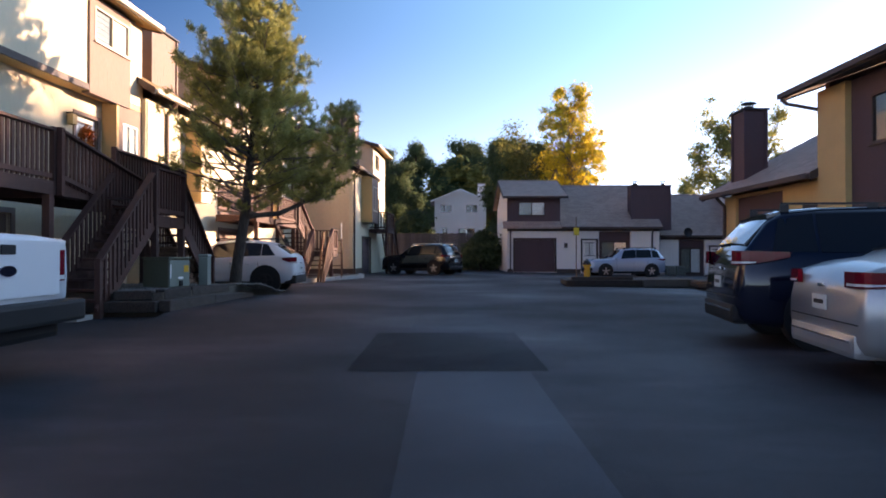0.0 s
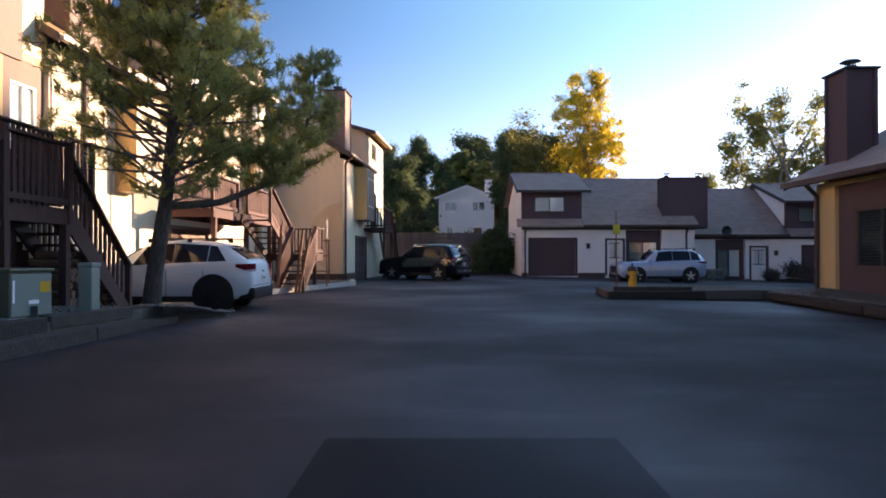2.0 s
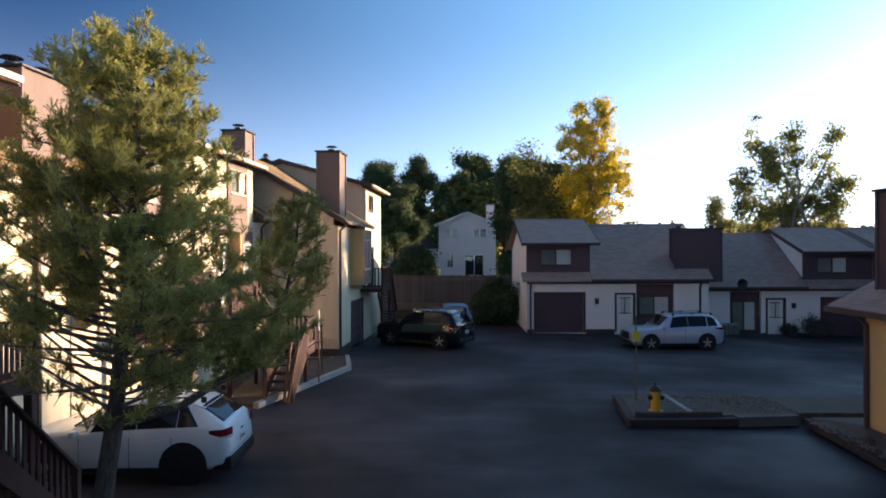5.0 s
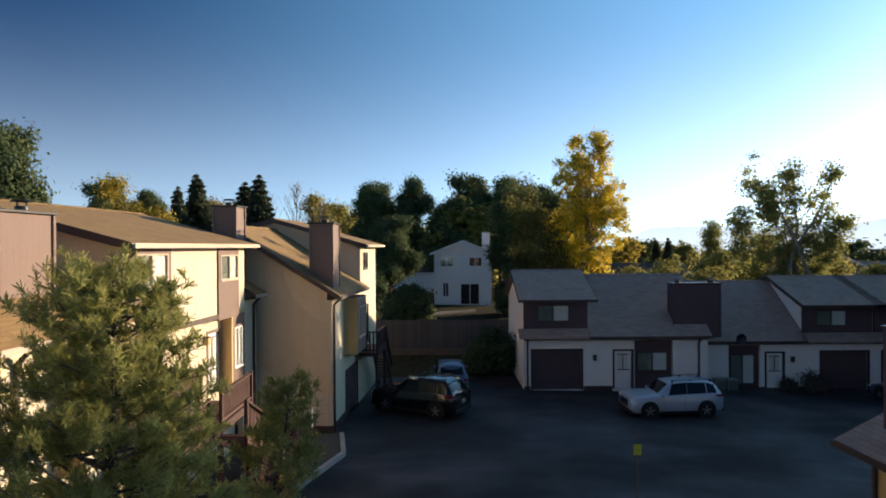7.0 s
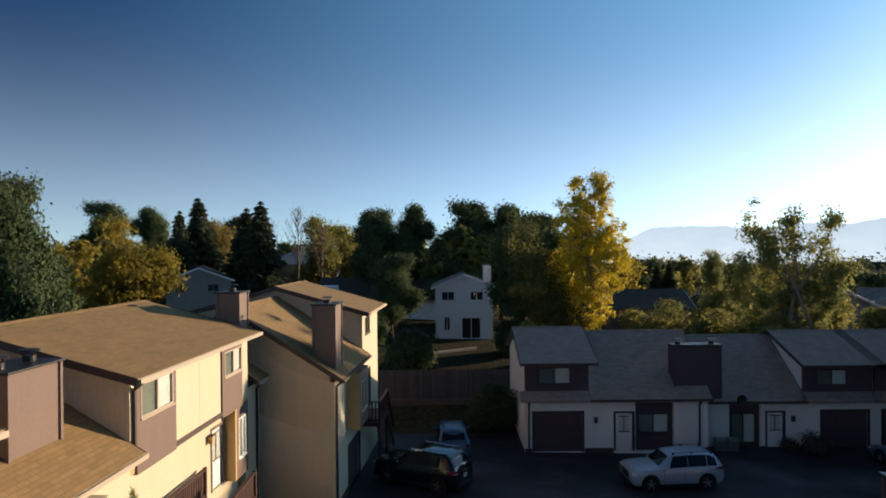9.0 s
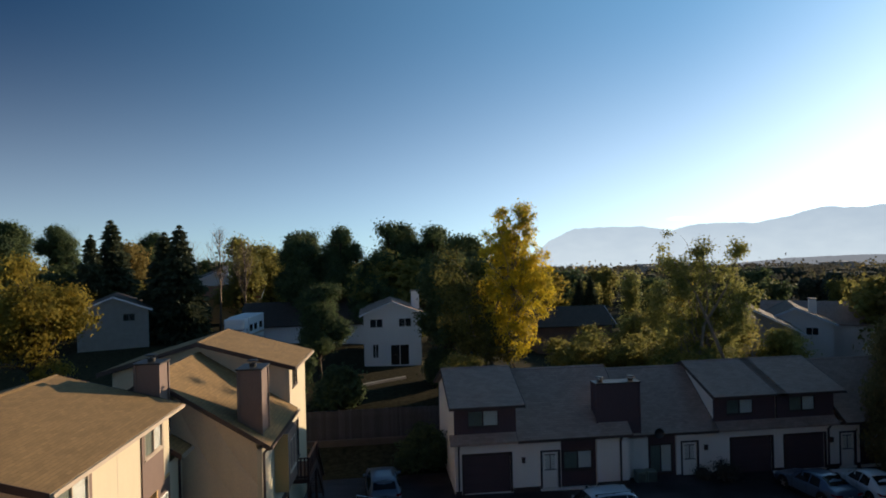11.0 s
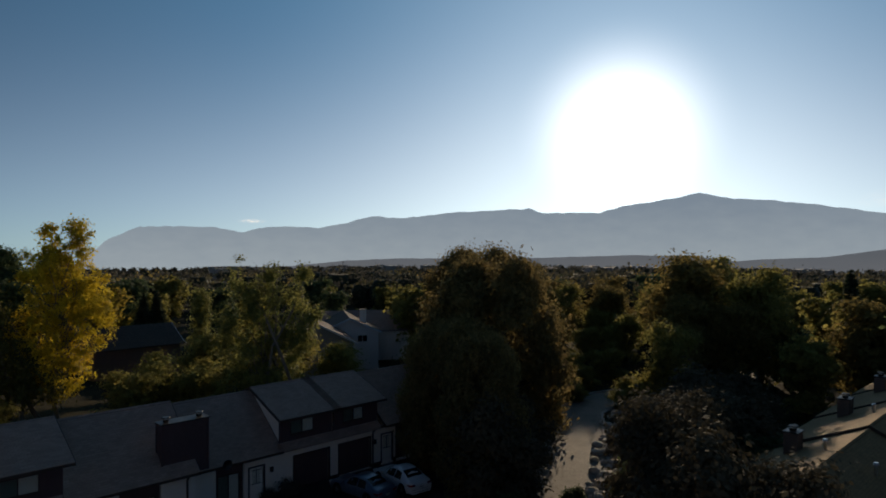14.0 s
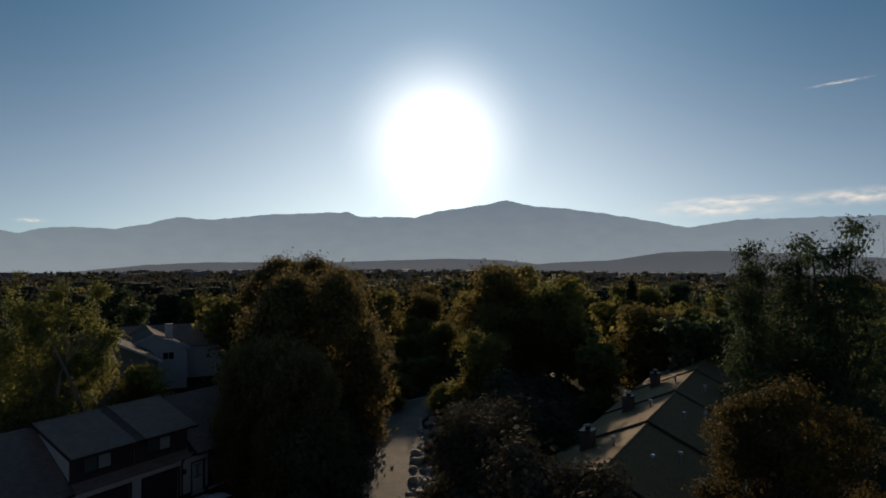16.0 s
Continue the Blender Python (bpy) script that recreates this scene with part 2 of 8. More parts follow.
CREAM = groove_mat("cream_paint", (0.60, 0.51, 0.355), 0.4, 0.06)
OCHRE = mat("ochre_paint", (0.56, 0.36, 0.15), 0.7, 0.12, 2, 40, 0.1)
MAUVE = groove_mat("mauve_brown_siding", (0.175, 0.116, 0.093), 0.2)
TAN = groove_mat("tan_siding", (0.66, 0.52, 0.355), 0.2)
BROWN = groove_mat("dark_brown_siding", (0.084, 0.048, 0.052), 0.2)
TRIM = mat("dark_brown_trim", (0.06, 0.035, 0.028), 0.6, 0.2, 4, 50, 0.1)
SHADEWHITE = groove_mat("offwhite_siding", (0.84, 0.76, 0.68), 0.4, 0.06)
SHINGLE = shingle_mat("brown_shingles", (0.27, 0.165, 0.066))
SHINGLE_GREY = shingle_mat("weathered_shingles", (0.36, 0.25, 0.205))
METALDARK = mat("dark_sheet_metal", (0.03, 0.03, 0.03), 0.45, 0.15, 6, 60, 0.05, 0.6)
GALV = mat("galvanised_metal", (0.55, 0.55, 0.54), 0.35, 0.1, 6, 60, 0.05, 0.9)
DECKWOOD = mat("stained_deck_wood", (0.064, 0.023, 0.017), 0.7, 0.3, 6, 60, 0.25, stretch=(1, 1, 0.3), objvary=0.25)
RAWWOOD = mat("weathered_wood", (0.15, 0.078, 0.046), 0.8, 0.3, 5, 60, 0.3, objvary=0.2)
TIE = mat("railroad_tie_wood", (0.055, 0.040, 0.032), 0.9, 0.4, 4, 40, 0.6, objvary=0.3)
ASPHALT = asphalt_mat("worn_asphalt", (0.030, 0.0245, 0.029))
PATCH = asphalt_mat("fresh_asphalt", (0.016, 0.014, 0.017), False)
CONCRETE = mat("concrete", (0.33, 0.31, 0.28), 0.9, 0.2, 1.5, 60, 0.25)
SOIL = mat("dry_soil", (0.085, 0.066, 0.048), 0.95, 0.35, 2, 30, 0.6)
GRASS = mat("dry_grass_ground", (0.045, 0.040, 0.022), 1.0, 0.4, 0.08, 3.0, 0.5)
GRASS.node_tree.nodes["Principled BSDF"].inputs["Specular IOR Level"].default_value = 0.05
KERBSTONE = mat("stained_concrete", (0.10, 0.088, 0.078), 0.95, 0.3, 2, 40, 0.4)
SIGNYELLOW = mat("yellow_green_sign", (0.50, 0.44, 0.03), 0.5, 0.1, 5, 50, 0.0)
TYREGREY = mat("dark_alloy", (0.03, 0.03, 0.032), 0.35, 0.05, 8, 60, 0, 0.8)
GRAVEL = mat("gravel_stone", (0.16, 0.137, 0.115), 0.9, 0.35, 3, 30, 0.4)
BARK = mat("bark", (0.070, 0.050, 0.038), 0.95, 0.4, 6, 30, 0.8, stretch=(1, 1, 0.25))
BARKPALE = mat("pale_bark", (0.20, 0.17, 0.13), 0.9, 0.35, 5, 30, 0.6, stretch=(1, 1, 0.3))
BARKGREY = mat("grey_pine_bark", (0.15, 0.125, 0.105), 0.95, 0.4, 6, 30, 0.8, stretch=(1, 1, 0.25))
OLDPATCH = asphalt_mat("bleached_asphalt", (0.046, 0.046, 0.058), False)
OLDPATCH.node_tree.nodes["Principled BSDF"].inputs["Specular IOR Level"].default_value = 0.45
PATCH.node_tree.nodes["Principled BSDF"].inputs["Specular IOR Level"].default_value = 0.14
LANEGREY = mat("worn_pale_asphalt", (0.20, 0.18, 0.15), 0.85, 0.4, 0.7, 12, 0.3)
GLASS = glass_mat("window_glass")
BLIND = mat("white_blind", (0.78, 0.77, 0.73), 0.8, 0.05, 2, 40, 0.0)
CURTAIN = mat("grey_green_curtain", (0.20, 0.22, 0.19), 0.9, 0.15, 2, 40, 0.1)
WHITEPAINT = groove_mat("white_siding", (0.82, 0.83, 0.84), 0.2, 0.05)
FASCIA = mat("pale_gutter_metal", (0.45, 0.36, 0.27), 0.5, 0.1, 3, 40, 0.05)
GREENBOX = mat("green_enamel", (0.12, 0.13, 0.085), 0.5, 0.12, 3, 40, 0.05)
PALEGREEN = mat("pale_green_plastic", (0.19, 0.22, 0.18), 0.5, 0.1, 3, 40, 0.0)
RUBBER = mat("tyre_rubber", (0.018, 0.018, 0.018), 0.8, 0.2, 8, 60, 0.2)
BLACKPLASTIC = mat("black_plastic", (0.012, 0.012, 0.013), 0.6, 0.1, 8, 60, 0.1)
BLACKPLASTIC.node_tree.nodes["Principled BSDF"].inputs["Specular IOR Level"].default_value = 0.25
RIM = mat("alloy_rim", (0.45, 0.45, 0.46), 0.3, 0.05, 8, 60, 0, 0.9)
CHROME = mat("chrome", (0.75, 0.75, 0.76), 0.12, 0.02, 8, 60, 0, 1.0)
INTERIOR = mat("dark_interior", (0.02, 0.02, 0.022), 0.9, 0.1, 3, 40, 0)
REDLENS = paint("red_lens", (0.16, 0.006, 0.014), 0.12)
REDLENS.node_tree.nodes["Principled BSDF"].inputs["Coat Weight"].default_value = 0.08
REDLENS.node_tree.nodes["Principled BSDF"].inputs["Specular IOR Level"].default_value = 0.25
FENCEWOOD = mat("grey_fence_wood", (0.070, 0.070, 0.078), 0.9, 0.35, 5, 60, 0.3, objvary=0.2)
CLEARLENS = paint("clear_lens", (0.6, 0.6, 0.6), 0.1)
YELLOW = mat("yellow_enamel", (0.62, 0.30, 0.015), 0.45, 0.12, 5, 50, 0.05)
PLATE = mat("plate_white", (0.55, 0.58, 0.55), 0.5, 0.05, 5, 50, 0)
PLATEGREEN = mat("plate_green", (0.02, 0.16, 0.09), 0.5, 0.05, 5, 50, 0)
WREATH = mat("orange_silk", (0.65, 0.17, 0.02), 0.8, 0.4, 30, 90, 0.3)
PINE = leaf_mat("pine_needles", (0.15, 0.165, 0.055), (0.48, 0.46, 0.16), 0.6, 0.45)
GREENLEAF = leaf_mat("dark_green_leaves", (0.052, 0.080, 0.042), (0.135, 0.175, 0.075), 0.7, 0.42)
LIMELEAF = leaf_mat("turning_green_leaves", (0.13, 0.155, 0.05), (0.38, 0.36, 0.115), 0.6, 0.55)
GOLDLEAF = leaf_mat("golden_leaves", (0.36, 0.30, 0.03), (0.82, 0.62, 0.06), 0.5, 0.55)
ORANGELEAF = leaf_mat("orange_leaves", (0.15, 0.14, 0.035), (0.46, 0.34, 0.06), 0.7, 0.6)
OLIVELEAF = leaf_mat("olive_leaves", (0.15, 0.165, 0.05), (0.42, 0.36, 0.11), 0.7, 0.62)
JUNIPERLEAF = leaf_mat("juniper_needles", (0.065, 0.060, 0.042), (0.125, 0.108, 0.068), 0.9, 0.18)
RUSTLEAF = leaf_mat("rust_and_olive_leaves", (0.15, 0.13, 0.05), (0.34, 0.255, 0.085), 0.8, 0.6)
# Distance haze over the town is put into this muted leaf colour.
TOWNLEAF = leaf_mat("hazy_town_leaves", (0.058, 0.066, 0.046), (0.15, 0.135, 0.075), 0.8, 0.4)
SPRUCELEAF = leaf_mat("spruce_needles", (0.042, 0.056, 0.036), (0.11, 0.125, 0.070), 0.7, 0.3)
# Paler leaf colour carries the painted haze of the far woods.
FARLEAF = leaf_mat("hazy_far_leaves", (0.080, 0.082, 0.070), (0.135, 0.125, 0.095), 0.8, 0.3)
DRYLEAF = leaf_mat("dry_shrub_leaves", (0.055, 0.050, 0.042), (0.14, 0.12, 0.095), 0.8, 0.3)
DUSKLEAF = leaf_mat("dusky_olive_leaves", (0.070, 0.085, 0.030), (0.22, 0.20, 0.06), 0.7, 0.5)
ELMLEAF = leaf_mat("dull_elm_leaves", (0.11, 0.098, 0.045), (0.32, 0.235, 0.095), 0.8, 0.55)
RUSTDARK = leaf_mat("dim_rust_leaves", (0.060, 0.055, 0.025), (0.20, 0.14, 0.045), 0.7, 0.45)
# Filler inside far crowns: the shade between leaves is in its dark colour.
LEAFCORE = mat("crown_filler", (0.034, 0.040, 0.017), 0.9, 0.3, 0.5, 3, 0.3)
TWIG = mat("bare_twigs", (0.17, 0.13, 0.10), 0.95, 0.3, 5, 30, 0.2)

# ---- mesh helpers ----
def bx(bm, x0, x1, y0, y1, z0, z1):
    v = [bm.verts.new(p) for p in ((x0, y0, z0), (x1, y0, z0), (x1, y1, z0), (x0, y1, z0), (x0, y0, z1), (x1, y0, z1), (x1, y1, z1), (x0, y1, z1))]
    for f in ((0, 3, 2, 1), (4, 5, 6, 7), (0, 1, 5, 4), (1, 2, 6, 5), (2, 3, 7, 6), (3, 0, 4, 7)):
        bm.faces.new([v[i] for i in f])
    return bm


def boxm(x0, x1, y0, y1, z0, z1, bev=0.0):
    bm = bmesh.new()
    bx(bm, x0, x1, y0, y1, z0, z1)
    if bev:
        bmesh.ops.bevel(bm, geom=bm.edges[:], offset=bev, segments=2, affect="EDGES", profile=0.6)
    return bm


def slab(bm, pts, down):
    """A plate with these corners on top, going down by a vector."""
    a = [bm.verts.new(p) for p in pts]
    b = [bm.verts.new(Vector(p) + Vector(down)) for p in pts]
    n = len(a)
    bm.faces.new(a)
    bm.faces.new(b[::-1])
    for i in range(n):
        bm.faces.new((a[i], b[i], b[(i + 1) % n], a[(i + 1) % n]))
    bmesh.ops.recalc_face_normals(bm, faces=bm.faces[:])
    return bm


def rod(bm, p, q, r0, r1=None, n=8, caps=True):
    p, q = Vector(p), Vector(q)
    r1 = r0 if r1 is None else r1
    rot = (q - p).to_track_quat("Z", "Y").to_matrix()
    rings = []
    for c, r in ((p, r0), (q, r1)):
        rings.append([bm.verts.new(c + rot @ Vector((r * math.cos(k * math.tau / n), r * math.sin(k * math.tau / n), 0))) for k in range(n)])
    for k in range(n):
        bm.faces.new((rings[0][k], rings[0][(k + 1) % n], rings[1][(k + 1) % n], rings[1][k]))
    if caps:
        bm.faces.new(rings[0][::-1])
        bm.faces.new(rings[1])
    return bm


def beam(bm, p, q, w, h):
    """A square-cut board from p to q, w across and h high."""
    p, q = Vector(p), Vector(q)
    d = (q - p).normalized()
    s = d.cross(Vector((0, 0, 1)))
    s = s.normalized() * w / 2 if s.length > 1e-4 else Vector((w / 2, 0, 0))
    u = s.cross(d).normalized() * h / 2
    a = [bm.verts.new(p + i * s + j * u) for i, j in ((-1, -1), (1, -1), (1, 1), (-1, 1))]
    b = [bm.verts.new(q + i * s + j * u) for i, j in ((-1, -1), (1, -1), (1, 1), (-1, 1))]
    bm.faces.new(a[::-1])
    bm.faces.new(b)
    for k in range(4):
        bm.faces.new((a[k], a[(k + 1) % 4], b[(k + 1) % 4], b[k]))
    bmesh.ops.recalc_face_normals(bm, faces=bm.faces[:])
    return bm


def beamm(p, q, w, h):
    return beam(bmesh.new(), p, q, w, h)


def rodm(p, q, r0, r1=None, n=10):
    return rod(bmesh.new(), p, q, r0, r1, n)


def part(name, bm, material, parent, label="", smooth=False):
    me = bpy.data.meshes.new(name)
    bm.to_mesh(me)
    bm.free()
    me.materials.append(material)
    if smooth:
        for p in me.polygons:
            p.use_smooth = True
    ob = new(name, me)
    if parent is not None:
        ob.parent = parent
    if label:
        ob["label"] = label
    return ob


def thing(name, m, label, category, group="", kind=""):
    e = new(name)
    e.matrix_basis = m
    e.empty_display_size = 0.2
    return tagged(e, label, category, group, kind)


def solo(name, bm, material, label, category, group="", kind="", smooth=False):
    return tagged(part(name, bm, material, None, "", smooth), label, category, group, kind)


def walls(bm, x0, x1, z0, z1, y, th, holes=()):
    """An upright wall from y to y + th, one piece, with openings right through it."""
    xs = sorted({x0, x1, *[min(max(h[i], x0), x1) for h in holes for i in (0, 1)]})
    zs = sorted({z0, z1, *[min(max(h[i], z0), z1) for h in holes for i in (2, 3)]})
    nx, nz = len(xs) - 1, len(zs) - 1
    def solid(i, j):
        if not (0 <= i < nx and 0 <= j < nz):
            return False
        cx, cz = (xs[i] + xs[i + 1]) / 2, (zs[j] + zs[j + 1]) / 2
        return not any(h[0] < cx < h[1] and h[2] < cz < h[3] for h in holes)
    made = {}
    def v(i, j, k):
        if (i, j, k) not in made:
            made[i, j, k] = bm.verts.new((xs[i], y + th * k, zs[j]))
        return made[i, j, k]
    for i in range(nx):
        for j in range(nz):
            if not solid(i, j):
                continue
            bm.faces.new((v(i, j, 0), v(i + 1, j, 0), v(i + 1, j + 1, 0), v(i, j + 1, 0)))
            bm.faces.new((v(i, j, 1), v(i, j + 1, 1), v(i + 1, j + 1, 1), v(i + 1, j, 1)))
            for di, dj, p, q in ((-1, 0, (i, j), (i, j + 1)), (1, 0, (i + 1, j + 1), (i + 1, j)), (0, -1, (i + 1, j), (i, j)), (0, 1, (i, j + 1), (i + 1, j + 1))):
                if not solid(i + di, j + dj):
                    bm.faces.new((v(*p, 0), v(*q, 0), v(*q, 1), v(*p, 1)))
    return bm


def window(parent, x0, x1, z0, z1, y, frame_mat, left=None, right=None, surround=0.0, surround_mat=None):
    """A two-light sliding window standing in a wall whose outer face is at y."""
    w = part("window", boxm(x0, x1, y + 0.10, y + 0.12, z0, z0 + 0.02), frame_mat, parent)
    f = 0.05
    fr = bmesh.new()
    for a in ((x0, x1, z0, z0 + f), (x0, x1, z1 - f, z1), (x0, x0 + f, z0 + f, z1 - f), (x1 - f, x1, z0 + f, z1 - f), ((x0 + x1) / 2 - f / 2, (x0 + x1) / 2 + f / 2, z0 + f, z1 - f)):
        bx(fr, a[0], a[1], y - 0.015, y + 0.07, a[2], a[3])
    part("frame", fr, frame_mat, w)
    part("sill", boxm(x0 - 0.05, x1 + 0.05, y - 0.06, y - 0.003, z0 - 0.05, z0, 0.008), frame_mat, w)
    xm = (x0 + x1) / 2
    for a, b, cover in ((x0 + f, xm - f / 2, left), (xm + f / 2, x1 - f, right)):
        p = part("pane", boxm(a, b, y + 0.03, y + 0.036, z0 + f, z1 - f), GLASS, w)
        p.visible_shadow = False
        if cover:
            bl = bmesh.new()
            n = max(3, int((z1 - z0 - 2 * f) / 0.07))
            for k in range(n):
                za = z0 + f + (z1 - z0 - 2 * f) * k / n
                zb = z0 + f + (z1 - z0 - 2 * f) * (k + 0.93) / n
                bx(bl, a, b, y + 0.058 - 0.006 * (k % 2), y + 0.075, za, zb)
            part("blind", bl, cover, w)
    if surround:
        s = surround
        sb = bmesh.new()
        for a in ((x0 - s, x1 + s, z1, z1 + s), (x0 - s, x1 + s, z0 - 0.05 - s, z0 - 0.05), (x0 - s, x0, z0 - 0.05, z1), (x1, x1 + s, z0 - 0.05, z1)):
            bx(sb, a[0], a[1], y - 0.025, y - 0.002, a[2], a[3])
        part("casing", sb, surround_mat or frame_mat, w)
    return w


def garage_door(parent, x0, x1, z0, z1, y, material, trim):
    g = part("garage_door", boxm(x0, x1, y + 0.12, y + 0.15, z0, z1), material, parent)
    n = 4
    for k in range(n):
        za, zb = z0 + (z1 - z0) * k / n + 0.006, z0 + (z1 - z0) * (k + 1) / n - 0.006
        row = bmesh.new()
        bx(row, x0, x1, y + 0.09, y + 0.118, za, zb)
        for j in range(4):
            xa, xb = x0 + (x1 - x0) * (j + 0.1) / 4, x0 + (x1 - x0) * (j + 0.9) / 4
            bx(row, xa, xb, y + 0.075, y + 0.09, za + 0.1, zb - 0.1)
        part("panel", row, material, g)
    fr = bmesh.new()
    bx(fr, x0 - 0.12, x0, y - 0.03, y + 0.06, z0, z1 + 0.12)
    bx(fr, x1, x1 + 0.12, y - 0.03, y + 0.06, z0, z1 + 0.12)
    bx(fr, x0, x1, y - 0.03, y + 0.06, z1, z1 + 0.12)
    part("casing", fr, trim, g)
    return g


def house_door(parent, x0, x1, z0, z1, y, leaf, trim, glazed=True):
    d = part("door", boxm(x0 + 0.03, x1 - 0.03, y + 0.06, y + 0.1, z0 + 0.02, z1 - 0.03, 0.004), leaf, parent)
    fr = bmesh.new()
    bx(fr, x0 - 0.1, x0, y - 0.03, y + 0.11, z0, z1 + 0.1)
    bx(fr, x1, x1 + 0.1, y - 0.03, y + 0.11, z0, z1 + 0.1)
    bx(fr, x0, x1, y - 0.03, y + 0.11, z1, z1 + 0.1)
    part("casing", fr, trim, d)
    if glazed:
        part("pane", boxm(x0 + 0.2, x1 - 0.2, y + 0.045, y + 0.055, z0 + 1.05, z1 - 0.2), GLASS, d)
        st = bmesh.new()
        bx(st, x0 + 0.16, x1 - 0.16, y + 0.040, y + 0.058, z0 + 1.0, z0 + 1.05)
        bx(st, x0 + 0.16, x1 - 0.16, y + 0.040, y + 0.058, z1 - 0.2, z1 - 0.15)
        bx(st, (x0 + x1) / 2 - 0.02, (x0 + x1) / 2 + 0.02, y + 0.037, y + 0.058, z0 + 1.05, z1 - 0.2)
        part("glazing_bar", st, trim, d)
    for k in range(2):
        a = x0 + 0.15 + k * (x1 - x0 - 0.3) / 2
        part("panel", boxm(a + 0.02, a + (x1 - x0 - 0.3) / 2 - 0.02, y + 0.045, y + 0.06, z0 + 0.2, z0 + 0.9, 0.006), leaf, d)
    part("knob", rodm((x1 - 0.1, y + 0.01, z0 + 1.0), (x1 - 0.1, y + 0.06, z0 + 1.0), 0.03), CHROME, d)
    return d


def wall_lamp(parent, x, z, y, material=None):
    l = part("porch_lamp", boxm(x - 0.05, x + 0.05, y - 0.03, y, z - 0.08, z + 0.08), TRIM, parent)
    part("lantern", boxm(x - 0.09, x + 0.09, y - 0.2, y - 0.035, z - 0.14, z + 0.12, 0.015), material or BLIND, l)
    part("cap", boxm(x - 0.11, x + 0.11, y - 0.22, y - 0.02, z + 0.125, z + 0.16, 0.01), TRIM, l)
    return l


def downpipe(parent, x, z0, z1, y, jog=0.35):
    bm = bmesh.new()
    bx(bm, x - 0.045, x + 0.045, y - 0.1, y - 0.02, z0, z1 - jog)
    beam(bm, (x, y - 0.06, z1 - jog), (x, y - 0.4, z1), 0.09, 0.08)
    return part("downpipe", bm, TRIM, parent)


def chimney_box(parent, x0, x1, y0, y1, z0, z1, siding, flues=1):
    c = part("chimney", boxm(x0, x1, y0, y1, z0, z1, 0.01), siding, parent, "boxed chimney clad in siding")
    for x in (x0, x1):
        for y in (y0, y1):
            part("corner_board", boxm(x - 0.05 if x == x0 else x - 0.04, x + 0.04 if x == x0 else x + 0.05, y - 0.05 if y == y0 else y - 0.04, y + 0.04 if y == y0 else y + 0.05, z0, z1), siding, c)
    part("cap", boxm(x0 - 0.1, x1 + 0.1, y0 - 0.1, y1 + 0.1, z1 + 0.002, z1 + 0.06, 0.01), METALDARK, c)
    for k in range(flues):
        fx = x0 + (x1 - x0) * ((k + 0.5) / flues if flues > 1 else 0.5)
        if flues > 1:
            fx = x0 + 0.35 + k * (x1 - x0 - 0.7) / (flues - 1)
        fy = (y0 + y1) / 2
        f = bmesh.new()
        rod(f, (fx, fy, z1 + 0.06), (fx, fy, z1 + 0.2), 0.15, 0.15, 16)
        rod(f, (fx, fy, z1 + 0.30), (fx, fy, z1 + 0.34), 0.25, 0.2, 16)
        for a in range(4):
            c4, s4 = math.cos(a * math.pi / 2), math.sin(a * math.pi / 2)
            rod(f, (fx + 0.13 * c4, fy + 0.13 * s4, z1 + 0.2), (fx + 0.13 * c4, fy + 0.13 * s4, z1 + 0.3), 0.012, 0.012, 5)
        part("flue", f, METALDARK, c)
    return c


def gable_roof(parent, x0, x1, ye, ze, yr, zr, yb, zb, material, th=0.16, fascia=None, gutter=True):
    """A two-sided roof: eave (ye, ze) in front, ridge (yr, zr), back edge (yb, zb)."""
    bm = bmesh.new()
    slab(bm, ((x0, ye, ze), (x1, ye, ze), (x1, yr, zr), (x0, yr, zr)), (0, 0, -th))
    slab(bm, ((x0, yr, zr), (x1, yr, zr), (x1, yb, zb), (x0, yb, zb)), (0, 0, -th))
    r = part("roof", bm, material, parent, "shingled pitched roof")
    for x in (x0, x1):
        o = -0.03 if x == x0 else 0.005
        for a, b in (((ye, ze), (yr, zr)), ((yr, zr), (yb, zb))):
            f = bmesh.new()
            slab(f, ((x + o, a[0], a[1] + 0.012), (x + o + 0.025, a[0], a[1] + 0.012), (x + o + 0.025, b[0], b[1] + 0.012), (x + o, b[0], b[1] + 0.012)), (0, 0, -th - 0.06))
            part("bargeboard", f, TRIM, r)
    if gutter:
        g = bmesh.new()
        bx(g, x0, x1, ye - 0.1, ye - 0.09, ze - 0.14, ze - 0.01)
        bx(g, x0, x1, ye - 0.09, ye - 0.01, ze - 0.14, ze - 0.13)
        bx(g, x0, x1, ye - 0.01, ye - 0.003, ze - 0.16, ze - 0.02)
        part("gutter", g, fascia or TRIM, r)
    part("ridge_cap", slab(slab(bmesh.new(), ((x0, yr - 0.13, zr - 0.13 * abs(zr - ze) / max(0.1, abs(yr - ye)) + 0.03), (x1, yr - 0.13, zr - 0.13 * abs(zr - ze) / max(0.1, abs(yr - ye)) + 0.03), (x1, yr, zr + 0.035), (x0, yr, zr + 0.035)), (0, 0, -0.02)), ((x0, yr, zr + 0.035), (x1, yr, zr + 0.035), (x1, yr + 0.13, zr - 0.13 * abs(zr - zb) / max(0.1, abs(yb - yr)) + 0.03), (x0, yr + 0.13, zr - 0.13 * abs(zr - zb) / max(0.1, abs(yb - yr)) + 0.03)), (0, 0, -0.02)), material, r)
    return r


